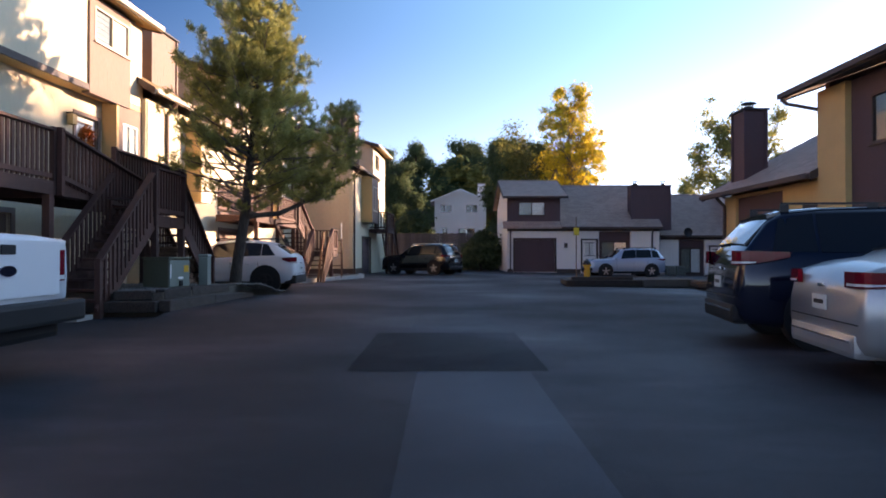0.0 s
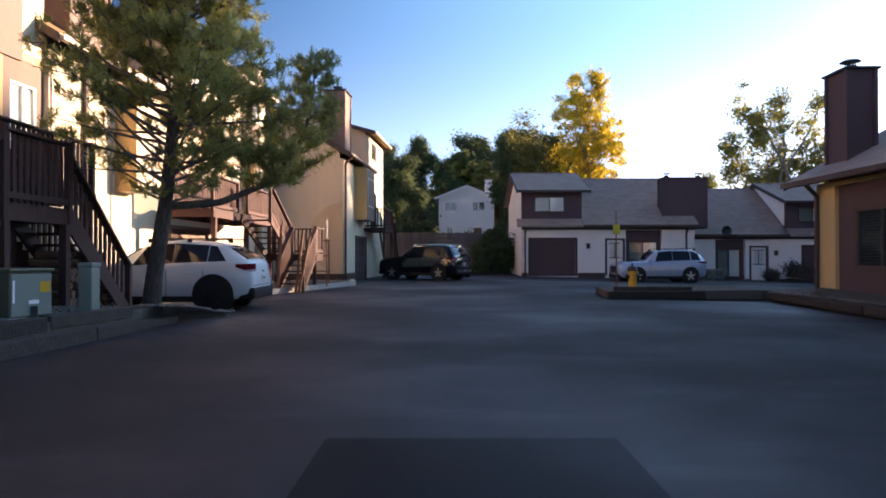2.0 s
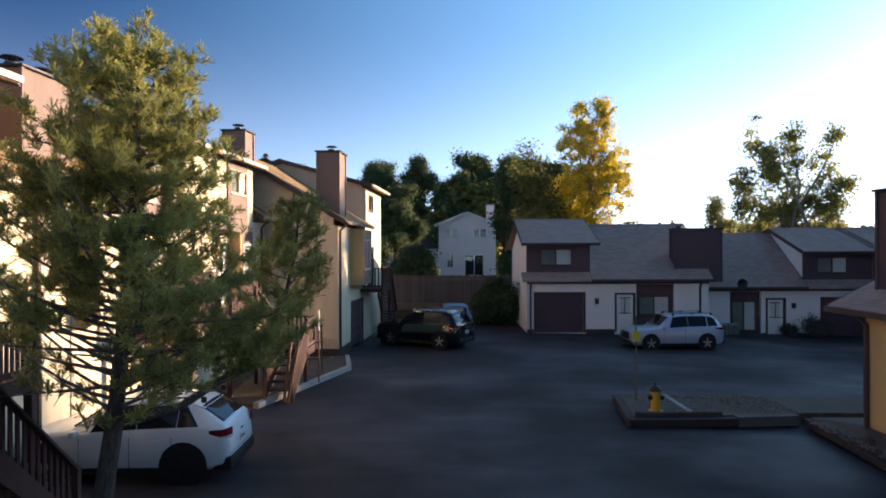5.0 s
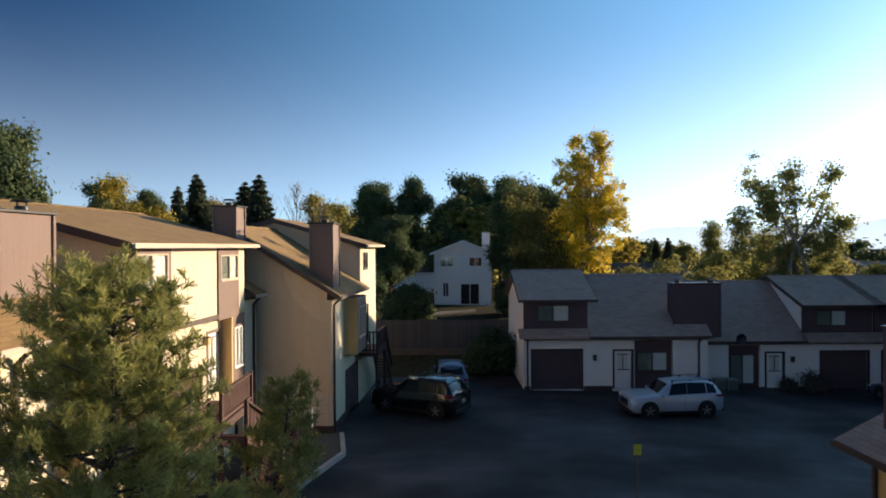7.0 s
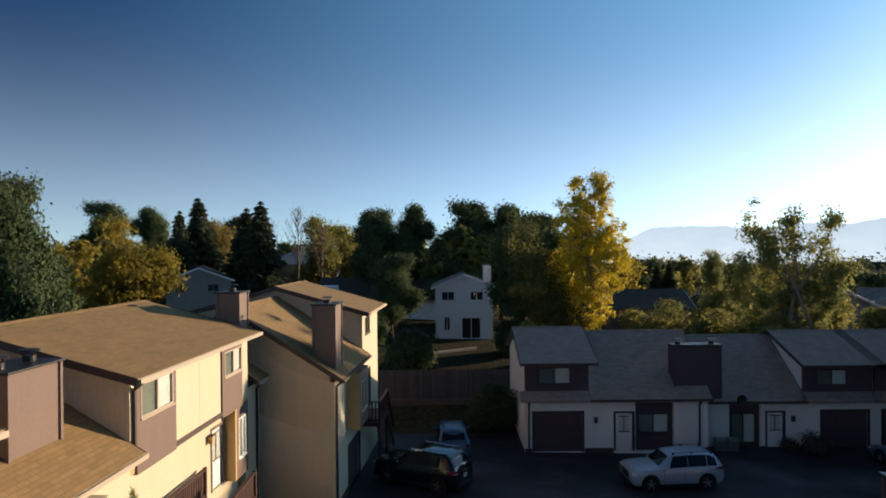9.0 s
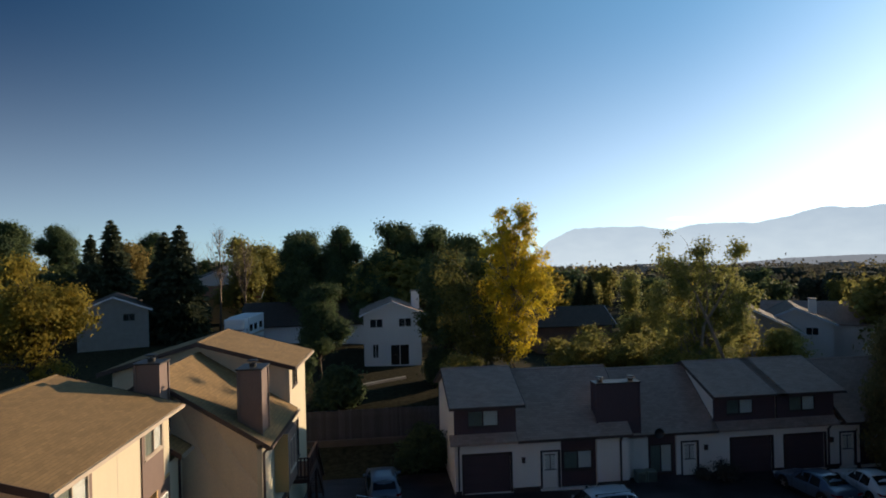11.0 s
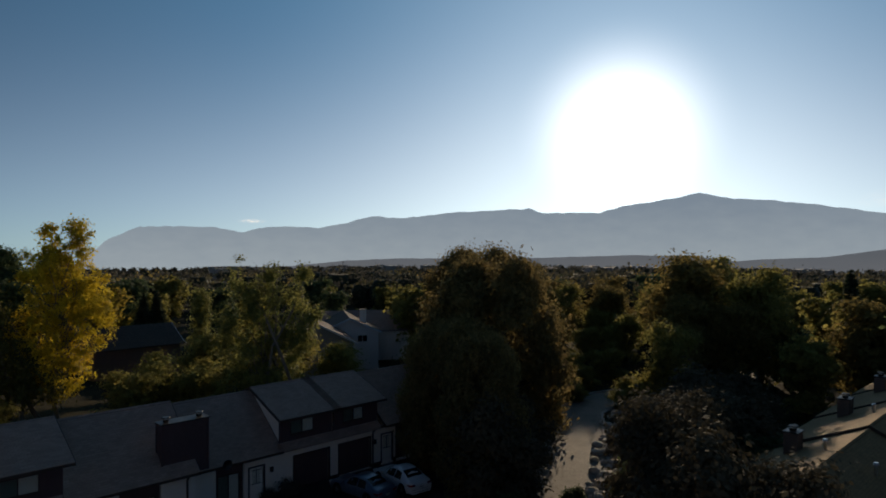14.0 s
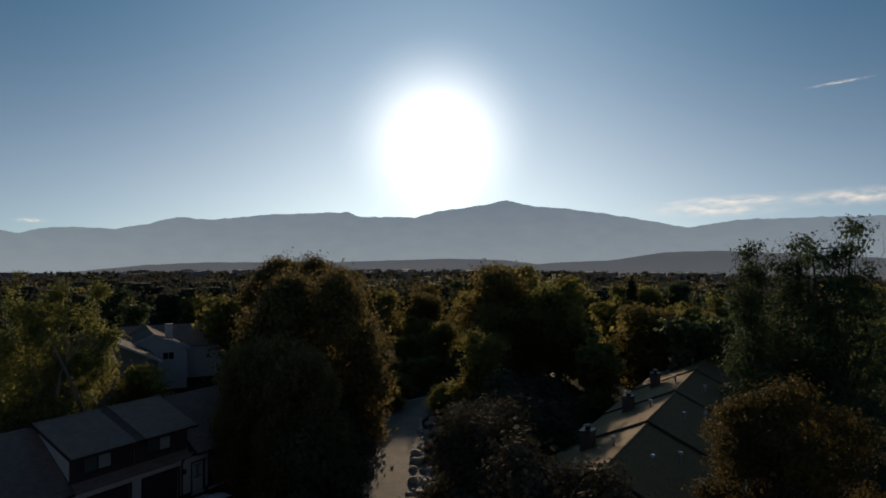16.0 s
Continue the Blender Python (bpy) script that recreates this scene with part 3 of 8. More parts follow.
def gable_end(bm, x, th, prof, z0):
    """A side wall of thickness th standing at x, from z0 up to a profile of (y, z)."""
    pts = [(prof[0][0], z0)] + list(prof) + [(prof[-1][0], z0)]
    a = [bm.verts.new((x, y, z)) for y, z in pts]
    b = [bm.verts.new((x + th, y, z)) for y, z in pts]
    bm.faces.new(a)
    bm.faces.new(b[::-1])
    n = len(pts)
    for i in range(n):
        bm.faces.new((a[i], b[i], b[(i + 1) % n], a[(i + 1) % n]))
    bmesh.ops.recalc_face_normals(bm, faces=bm.faces[:])
    return bm


def rail(parent, p, q, h=0.95, gap=0.14, posts=True):
    """A wooden guard rail from p to q (its foot), with a cap and upright slats."""
    p, q = Vector(p), Vector(q)
    d = q - p
    flat = Vector((d.x, d.y, 0))
    n = max(2, int(flat.length / gap))
    up = Vector((0, 0, h))
    r = part("rail_cap", beamm(p + up, q + up, 0.13, 0.045), DECKWOOD, parent)
    part("bottom_rail", beamm(p + Vector((0, 0, 0.1)), q + Vector((0, 0, 0.1)), 0.045, 0.09), DECKWOOD, parent)
    side = Vector((0, 0, 1)).cross(flat.normalized()) * 0.045
    me = None
    slope = d.z / max(flat.length, 0.01)
    for k in range(1, n):
        c = p + d * (k / n) + side
        if me is None:
            bm = bmesh.new()
            w = flat.normalized() * 0.035
            t = Vector((side.x, side.y, 0)).normalized() * 0.016
            vs = []
            for zz in (0.02, h - 0.02):
                for i, j in ((-1, -1), (1, -1), (1, 1), (-1, 1)):
                    vs.append(bm.verts.new(w * i + t * j + Vector((0, 0, zz + slope * 0.035 * i))))
            for f in ((0, 3, 2, 1), (4, 5, 6, 7), (0, 1, 5, 4), (1, 2, 6, 5), (2, 3, 7, 6), (3, 0, 4, 7)):
                bm.faces.new([vs[i] for i in f])
            ob = part("baluster", bm, DECKWOOD, parent)
            me = ob.data
        else:
            ob = new("baluster", me)
            ob.parent = parent
        ob.location = c
    if posts:
        for e in (p, q):
            part("post", boxm(e.x - 0.05, e.x + 0.05, e.y - 0.05, e.y + 0.05, e.z - 0.25, e.z + h + 0.06, 0.006), DECKWOOD, parent)
    return r


def flight(parent, p, q, width, side):
    """Open-riser steps from p (top) to q (foot): two sloping stringers with treads between. side: unit vector across."""
    p, q, s = Vector(p), Vector(q), Vector(side)
    n = max(2, round((p.z - q.z) / 0.185))
    for e in (0, width):
        part("stringer", beamm(p + s * e - Vector((0, 0, 0.12)), q + s * e - Vector((0, 0, 0.02)), 0.045, 0.26), DECKWOOD, parent)
    d = q - p
    run = Vector((d.x, d.y, 0)).normalized()
    for k in range(1, n):
        c = p + d * (k / n)
        a, b = c + s * 0.03, c + s * (width - 0.03)
        part("tread", beamm(a - run * 0.0 + Vector((0, 0, 0)), b, 0.27, 0.045), DECKWOOD, parent)

# ---- ground ----
def smooth01(a, b, v):
    v = min(1, max(0, (v - a) / (b - a)))
    return v * v * (3 - 2 * v)


def lie(x, y):
    """Height of the ground."""
    z = -0.022 * min(max(x - 5, 0), 40)
    z += 1.9 * smooth01(47, 58, y) * (1 - smooth01(10, 26, x))
    z += 1.0 * smooth01(60, 90, y) * (1 - smooth01(-8, 6, x))
    d = math.hypot(x, y)
    if d > 130:
        z += -0.030 * (min(d, 2300) - 130) * smooth01(130, 300, d)
    if d > 1800:
        z -= 0.12 * (d - 1800)
    return z


def ground_sheet():
    bm = bmesh.new()
    radii = [0, 4, 8, 12, 16, 20, 24, 28, 32, 36, 40, 44, 48, 52, 56, 60, 66, 72, 80, 90, 100, 115, 130, 150, 180, 220, 280, 360, 460, 600, 800, 1000, 1300, 1700, 2300, 3000, 3800, 4800]
    seg = 72
    rings = []
    for r in radii[1:]:
        rings.append([bm.verts.new((r * math.cos(k * math.tau / seg), r * math.sin(k * math.tau / seg), lie(r * math.cos(k * math.tau / seg), r * math.sin(k * math.tau / seg)) - 0.03)) for k in range(seg)])
    c = bm.verts.new((0, 0, -0.03))
    for k in range(seg):
        bm.faces.new((c, rings[0][k], rings[0][(k + 1) % seg]))
    for a, b in zip(rings, rings[1:]):
        for k in range(seg):
            bm.faces.new((a[k], b[k], b[(k + 1) % seg], a[(k + 1) % seg]))
    return solo("ground", bm, GRASS, "dry autumn grass and soil around the courtyard", "ground", kind="structure", smooth=True)


def sheet(name, x0, x1, y0, y1, up, material, label, category, step=1.0, kind="structure"):
    bm = bmesh.new()
    nx, ny = max(1, round((x1 - x0) / step)), max(1, round((y1 - y0) / step))
    g = [[bm.verts.new((x0 + (x1 - x0) * i / nx, y0 + (y1 - y0) * j / ny, lie(x0 + (x1 - x0) * i / nx, y0 + (y1 - y0) * j / ny) + up)) for i in range(nx + 1)] for j in range(ny + 1)]
    for j in range(ny):
        for i in range(nx):
            bm.faces.new((g[j][i], g[j][i + 1], g[j + 1][i + 1], g[j + 1][i]))
    return solo(name, bm, material, label, category, kind=kind, smooth=True)


ground_sheet()
sheet("road", -12, 34, -24, 46, 0.0, ASPHALT, "worn cracked grey asphalt driveway of a courtyard", "road", 2.0)
sheet("pavement", -0.95, 1.05, 6.3, 9.4, 0.005, PATCH, "darker rectangular repair patch in the asphalt", "pavement", 1.0)
sheet("pavement", -0.25, 0.85, 2.2, 6.28, 0.005, OLDPATCH, "bleached older repair strip in the asphalt", "pavement", 1.0)

# ---- townhouses: local x along the front, y into the house, z up ----
def left_unit(place, lo, up, end, label, chim=None, z_low=6.0, z_up=8.0):
    """Townhouse with a low-roofed part from lo to up and an overhanging upper storey from up to end."""
    h = thing("townhouse", place, label, "house", "townhouses round the courtyard")
    D, REC = 9.0, 0.42
    ridge = 4.3
    # garage level and main floor
    bm = bmesh.new()
    gx0 = up + 1.2
    holes = [(gx0, gx0 + 2.6, 0, 2.1), (up + 6.05, up + 7.0, 2.62, 4.8)]
    walls(bm, lo, up, -0.3, z_low - 0.25, 0.0, 0.2, [(lo + 3.5, lo + 4.5, 3.2, 4.8)])
    part("front_wall", bm, CREAM, h, "cream painted lower front wall")
    part("front_wall", walls(bmesh.new(), up, end, -0.3, 5.35, REC, 0.2, holes), CREAM, h, "cream painted front wall under the overhang")
    part("return_wall", boxm(up - 0.2, up, 0.2, REC, -0.3, 5.35), CREAM, h)
    garage_door(h, gx0, gx0 + 2.6, 0, 2.1, REC, MAUVE, MAUVE)
    house_door(h, up + 6.05, up + 7.0, 2.62, 4.8, REC, BLIND, MAUVE)
    wall_lamp(h, up + 5.75, 4.6, REC, OCHRE)
    part("post_panel", boxm(up + 7.2, up + 7.32, 0.0, REC - 0.003, 2.6, 5.35), OCHRE, h, "ochre return wall beside the door")
    part("entry_wall", walls(bmesh.new(), up + 7.321, end, 2.6, 5.35, 0.0, 0.12, [(up + 7.5, up + 8.25, 3.35, 4.85)]), MAUVE, h, "mauve-brown wall panel beside the entrance")
    window(h, up + 7.5, up + 8.25, 3.35, 4.85, 0.0, BLIND, BLIND, BLIND)
    # low part
    window(h, lo + 3.5, lo + 4.5, 3.2, 4.8, 0.0, BLIND, BLIND, CURTAIN, 0.1, CREAM)
    bay = part("bay", boxm(lo + 2.55, lo + 3.3, -0.55, -0.003, 2.9, 5.6), CREAM, h, "narrow projecting bay with ochre side")
    part("side_panel", boxm(lo + 2.52, lo + 2.549, -0.56, -0.003, 2.9, 5.6), OCHRE, bay)
    for px in (lo + 0.06, lo + 2.3):
        part("batten", boxm(px, px + 0.1, -0.03, -0.002, 0, z_low - 0.3), FASCIA, h)
    downpipe(h, lo + 1.2, 0.1, z_low - 0.1, 0.0)
    # upper storey
    w = end - up
    a, b = up + 2.45, end - 2.6
    bm = bmesh.new()
    walls(bm, a, b, 5.5, z_up - 0.15, 0.0, 0.16)
    part("upper_wall", bm, CREAM, h, "cream panel of the overhanging upper storey")
    part("panel_joint", boxm((a + b) / 2 - 0.008, (a + b) / 2 + 0.008, -0.004, -0.001, 5.53, z_up - 0.16), FASCIA, h)
    part("corner_panel", boxm(up, up + 0.25, 0.0, 0.16, 5.5, z_up - 0.15), CREAM, h)
    part("corner_panel", boxm(end - 0.72, end, 0.0, 0.16, 5.5, z_up - 0.15), CREAM, h)
    bm = bmesh.new()
    walls(bm, up + 0.25, a, 5.3, z_up - 0.15, -0.06, 0.22, [(up + 0.45, up + 2.25, 6.75, 7.7)])
    part("window_panel", bm, MAUVE, h, "mauve-brown siding panel round the upper window")
    part("window_panel", walls(bmesh.new(), b, end - 0.72, 5.3, z_up - 0.15, -0.06, 0.22, [(end - 2.4, end - 0.8, 6.7, 7.6)]), MAUVE, h)
    window(h, up + 0.45, up + 2.25, 6.75, 7.7, -0.06, FASCIA, CURTAIN, BLIND)
    window(h, end - 2.4, end - 0.8, 6.7, 7.6, -0.06, FASCIA, CURTAIN, BLIND)
    bm = bmesh.new()
    bx(bm, up, end, 0.005, REC, 5.36, 5.49)
    part("soffit", bm, OCHRE, h)
    part("band", boxm(a, b, -0.05, -0.003, 5.36, 5.52), TRIM, h)
    # side walls of the upper storey and ends
    s_up = (9.25 - z_up) / (ridge + 0.4)
    zr = 9.25
    for x in (up, end - 0.16):
        part("side_wall", gable_end(bmesh.new(), x, 0.16, ((0.161, z_up - 0.12 + s_up * 0.5), (ridge, zr - 0.18), (D - 0.3, zr - 0.18 - s_up * (D - ridge))), 5.0), TAN, h)
    s_lo = 0.60
    zl = z_low + s_lo * (ridge + 0.4)
    bm = bmesh.new()
    gable_end(bm, lo, 0.2, ((0.201, z_low - 0.16 + s_lo * 0.4), (ridge, zl - 0.2), (D - 0.3, zl - 0.2 - s_lo * (D - ridge))), -0.3)
    part("end_wall", bm, TAN, h, "tan siding end wall")
    part("end_wall", gable_end(bmesh.new(), end - 0.21, 0.2, ((REC + 0.21, 5.3), (D - 0.5, 5.3)), -0.3), TAN, h)
    part("back_wall", walls(bmesh.new(), lo + 0.2, end - 0.2, -0.3, 5.6, D - 0.3, 0.2), TAN, h)
    part("floor", boxm(lo + 0.2, end - 0.21, REC + 0.21, D - 0.3, 2.3, 2.5), CONCRETE, h)
    gable_roof(h, lo - 0.25, up - 0.003, -0.42, z_low, ridge, zl, D + 0.3, zl - s_lo * (D + 0.3 - ridge), SHINGLE, fascia=FASCIA)
    gable_roof(h, up - 0.35, end + 0.35, -0.42, z_up, ridge, zr, D + 0.3, zr - s_up * (D + 0.3 - ridge), SHINGLE, fascia=FASCIA)
    if chim:
        chimney_box(h, chim[0], chim[1], chim[2], chim[3], chim[4], chim[5], MAUVE, 2)
    downpipe(h, up + 0.14, 5.6, z_up - 0.1, 0.0, 0.3)
    return h


ROW = Matrix.Translation((-8.45, 24.0, 0)) @ pose(0, 0, 0, 0, 0, 86.6)
left_unit(ROW, -5.2, -0.05, 8.45, "sunlit cream and mauve-brown three-storey townhouse with a brown shingled roof", (-3.2, -1.5, 0.9, 1.9, 6.2, 8.65))
left_unit(ROW @ pose(-13.65, 0.12, -0.03), -5.2, -0.05, 8.45, "cream and mauve-brown townhouse above a wooden deck and stairs", (-3.2, -1.5, 0.9, 1.9, 6.2, 8.65))


def link_unit():
    """The narrow low part between the terrace and the unit that stands forward."""
    h = thing("townhouse", ROW, "low brown-roofed part of the terrace with a tall mauve chimney", "house", "townhouses round the courtyard")
    part("front_wall", walls(bmesh.new(), 8.46, 10.02, -0.3, 5.75, 0.1, 0.2), CREAM, h)
    part("back_wall", walls(bmesh.new(), 8.46, 10.02, -0.3, 5.6, 8.7, 0.2), TAN, h)
    gable_roof(h, 8.82, 10.02, -0.32, 6.0, 4.3, 8.77, 9.3, 5.77, SHINGLE, fascia=FASCIA)
    chimney_box(h, 8.9, 9.85, 0.5, 1.39, 6.2, 9.5, MAUVE, 1)
    downpipe(h, 9.6, 0.1, 5.9, 0.1)


link_unit()


def unit_forward():
    """The unit that stands forward of the terrace, with a tan end wall and a balcony."""
    h = thing("townhouse", Matrix.Translation((-4.8, 34.05, 0)) @ pose(0, 0, 0, 0, 0, 86.2), "tan-sided townhouse with a brown chimney, ochre bay and dark balcony", "house", "townhouses round the courtyard")
    D, ridge, z_low, z_up, zr = 9.0, 4.4, 5.85, 8.0, 9.35
    s_lo = 0.62
    zl = z_low + s_lo * (ridge + 0.4)
    end, up = 10.8, 6.0
    bm = bmesh.new()
    walls(bm, 0, end, -0.3, z_low - 0.2, 0, 0.2, [(2.6, 5.2, 0, 2.1), (6.6, 8.4, 2.75, 4.8)])
    part("front_wall", bm, CREAM, h, "cream painted front wall")
    garage_door(h, 2.6, 5.2, 0, 2.1, 0, BROWN, TRIM)
    window(h, 6.6, 8.4, 2.75, 4.8, 0, TRIM, CURTAIN, CURTAIN)
    bay = part("bay", boxm(2.35, 4.55, -0.6, -0.003, 3.0, 5.55), MAUVE, h, "projecting bay with an ochre end")
    part("side_panel", boxm(2.32, 2.349, -0.62, -0.003, 2.98, 5.57), OCHRE, bay)
    window(bay, 2.75, 4.15, 3.7, 5.1, -0.6, FASCIA, CURTAIN, BLIND)
    bm = bmesh.new()
    walls(bm, up, end, z_low - 0.2, z_up - 0.15, 0, 0.16, [(up + 0.9, up + 2.3, 6.7, 7.6)])
    part("upper_wall", bm, CREAM, h)
    window(h, up + 0.9, up + 2.3, 6.7, 7.6, 0, TRIM, CURTAIN, CURTAIN)
    part("batten", boxm(up + 0.02, up + 0.2, -0.03, -0.002, z_low, z_up - 0.2), FASCIA, h)
    s_up = (zr - z_up) / (ridge + 0.4)
    bm = bmesh.new()
    gable_end(bm, 0, 0.2, ((0.201, z_low - 0.16 + s_lo * 0.4), (ridge, zl - 0.2), (D - 0.3, zl - 0.2 - s_lo * (D - ridge))), -0.3)
    part("end_wall", bm, TAN, h, "tan siding end wall in shade")
    for x in (up, end - 0.16):
        part("side_wall", gable_end(bmesh.new(), x, 0.16, ((0.161, z_up - 0.12 + s_up * 0.5), (ridge, zr - 0.18), (D - 0.3, zr - 0.18 - s_up * (D - ridge))), 5.0), TAN, h)
    part("end_wall", gable_end(bmesh.new(), end - 0.2, 0.2, ((0.201, 4.99), (D - 0.3, 4.99)), -0.3), TAN, h)
    walls_b = bmesh.new()
    walls(walls_b, 0.2, end - 0.2, -0.3, 6.0, D - 0.3, 0.2)
    part("back_wall", walls_b, TAN, h)
    gable_roof(h, -0.3, up - 0.003, -0.42, z_low, ridge, zl, D + 0.3, zl - s_lo * (D + 0.3 - ridge), SHINGLE)
    gable_roof(h, up - 0.35, end + 0.35, -0.42, z_up, ridge, zr, D + 0.3, zr - s_up * (D + 0.3 - ridge), SHINGLE, fascia=FASCIA)
    chimney_box(h, 0.35, 1.6, 0.05, 0.98, 5.9, 8.85, MAUVE, 1)
    downpipe(h, 0.16, 0.1, z_low - 0.1, 0, 0.3)
    part("plinth", boxm(-0.03, 2.48, -0.04, -0.003, -0.2, 0.4), TRIM, h)
    part("plinth", boxm(-0.035, -0.003, 0.0, D - 0.3, -0.2, 0.4), TRIM, h)
    # balcony and its stair
    deck = part("balcony", boxm(4.65, 7.4, -1.15, -0.01, 2.5, 2.7), DECKWOOD, h, "dark wooden balcony")
    rail(deck, (4.7, -1.1, 2.7), (7.4, -1.1, 2.7), 1.0, 0.16)
    rail(deck, (4.7, -1.1, 2.7), (4.7, -0.05, 2.7), 1.0, 0.16, False)
    for x in (4.8, 7.25):
        part("post", boxm(x - 0.06, x + 0.06, -1.12, -1.0, -0.1, 2.5), DECKWOOD, deck)
    for y in (-1.1, -0.4):
        part("stringer", beamm((7.4, y, 2.5), (9.6, y, 0.1), 0.06, 0.28), DECKWOOD, deck)
    rail(deck, (7.4, -1.1, 2.6), (9.6, -1.1, 0.2), 0.95, 0.16, False)
    for k in range(12):
        f = (k + 0.5) / 12.5
        part("tread", boxm(7.4 + 2.2 * f - 0.13, 7.4 + 2.2 * f + 0.13, -1.07, -0.43, 2.5 - 2.4 * f, 2.54 - 2.4 * f), DECKWOOD, deck)
    return h


unit_forward()


def back_unit(place, spec, label):
    """Two-storey unit across the end of the courtyard: steep roof, dormer storey over the garage."""
    h = thing("townhouse", place, label, "house", "townhouses round the courtyard")
    x0, x1 = spec["span"]
    ze, yr, zr, D = spec["eave"], 3.9, spec["eave"] + 3.15, 8.0
    s = (zr - ze) / (yr + 0.5)
    d0, d1 = spec["dormer"]
    zd = ze + 2.0
    holes = []
    for g in spec["garages"]:
        holes.append((g, g + 2.62, 0, 2.13))
    for d in spec["doors"]:
        holes.append((d, d + 0.95, 0.05, 2.1))
    for r0, r1 in spec["recess"]:
        holes.append((r0, r1, 0.0, ze - 0.3))
    bm = bmesh.new()
    walls(bm, x0, x1, -0.4, ze - 0.05, 0, 0.2, holes)
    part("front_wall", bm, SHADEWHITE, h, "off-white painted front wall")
    for g in spec["garages"]:
        garage_door(h, g, g + 2.62, 0, 2.13, 0, BROWN, TRIM)
    for d in spec["doors"]:
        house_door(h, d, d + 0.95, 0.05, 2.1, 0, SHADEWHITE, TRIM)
    for r0, r1 in spec["recess"]:
        b = bmesh.new()
        low_edge = spec.get("low_glass", 0.95)
        walls(b, r0, r1, 0, ze - 0.3, 0.25, 0.1, [(r0 + 0.2, r1 - 0.2, low_edge, 2.0)])
        part("window_panel", b, BROWN, h, "dark brown siding round the window")
        window(h, r0 + 0.2, r1 - 0.2, low_edge, 2.0, 0.25, TRIM, CURTAIN, BLIND, 0.06, TRIM)
    for lx in spec["lamps"]:
        wall_lamp(h, lx, 1.75, 0, TRIM)
    part("frieze", boxm(x0, x1, -0.03, -0.002, ze - 0.28, ze - 0.08), TRIM, h)
    gaps = sorted([(g - 0.14, g + 2.76) for g in spec["garages"]] + [(d - 0.12, d + 1.07) for d in spec["doors"]] + list(spec["recess"]))
    ends = [x0] + [g[1] for g in gaps]
    for a, c in zip(ends, [g[0] for g in gaps] + [x1]):
        if c - a > 0.1:
            part("plinth", boxm(a, c, -0.025, -0.002, -0.3, 0.2), TRIM, h)
    # dormer storey
    b = bmesh.new()
    w0 = d0 + 0.75 if d1 - d0 < 5 else d0 + 1.0
    walls(b, d0, d1, ze + 0.08, zd - 0.05, 0.02, 0.16, [(w0, w0 + 1.75, ze + 0.75, ze + 1.65)])
    part("dormer_wall", b, BROWN, h, "dark brown dormer wall")
    window(h, w0, w0 + 1.75, ze + 0.75, ze + 1.65, 0.02, TRIM, CURTAIN, BLIND)
    if spec.get("second"):
        part("window_board", boxm(d1 - 2.4, d1 - 0.8, -0.02, 0.018, ze + 0.75, ze + 1.6), TRIM, h)
    yd, zdr = 3.5, zd + 1.45
    sd = (zdr - zd) / (yd + 0.55)
    for x in (d0, d1 - 0.14):
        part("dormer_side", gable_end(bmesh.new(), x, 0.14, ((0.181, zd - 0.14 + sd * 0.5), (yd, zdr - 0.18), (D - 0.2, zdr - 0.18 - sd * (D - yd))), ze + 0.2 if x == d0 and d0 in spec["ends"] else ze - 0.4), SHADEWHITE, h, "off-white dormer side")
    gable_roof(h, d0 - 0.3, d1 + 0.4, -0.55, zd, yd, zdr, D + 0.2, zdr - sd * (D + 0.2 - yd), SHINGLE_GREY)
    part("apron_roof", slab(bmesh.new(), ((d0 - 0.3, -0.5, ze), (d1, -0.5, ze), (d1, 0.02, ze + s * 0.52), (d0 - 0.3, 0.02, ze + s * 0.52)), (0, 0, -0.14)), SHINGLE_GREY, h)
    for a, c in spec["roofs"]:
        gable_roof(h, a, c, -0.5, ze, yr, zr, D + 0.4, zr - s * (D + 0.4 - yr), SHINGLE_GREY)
    prof = ((0.201, ze - 0.1 + s * 0.5), (yr, zr - 0.2), (D - 0.2, zr - 0.2 - s * (D - yr)))
    for x in spec["ends"]:
        low = ((0.201, ze + 0.2), (D - 0.2, ze + 0.2))
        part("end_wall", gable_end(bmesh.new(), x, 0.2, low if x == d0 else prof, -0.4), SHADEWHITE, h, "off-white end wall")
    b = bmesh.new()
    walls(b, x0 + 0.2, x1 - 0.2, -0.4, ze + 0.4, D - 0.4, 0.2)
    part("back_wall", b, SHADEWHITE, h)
    if spec.get("chim"):
        c = spec["chim"]
        chimney_box(h, c[0], c[1], 0.25, 1.05, ze - 0.2, c[2], BROWN, 2)
    for px in spec["pipes"]:
        downpipe(h, px, 0.1, ze - 0.1, 0, 0.35)
    return h


back_unit(pose(0, 42.25, 0), dict(span=(4.25, 14.3), eave=2.98, dormer=(4.25, 7.75), garages=(4.75,), doors=(9.2,), recess=((10.3, 12.4),), lamps=(8.1,), roofs=((7.75, 14.35),), ends=(4.25, 14.1), chim=(12.55, 15.1, 5.72), pipes=(4.45, 13.8)), "off-white townhouse unit with a dark brown garage door and wide chimney")
back_unit(pose(0, 43.7, -0.42), dict(span=(14.31, 24.35), eave=2.88, dormer=(20.35, 24.3), garages=(21.4,), doors=(18.25,), recess=((16.1, 17.9),), low_glass=0.3, lamps=(19.7,), roofs=((14.36, 20.3),), ends=(24.15,), pipes=(14.75,)), "off-white and brown townhouse unit set back behind a bush")
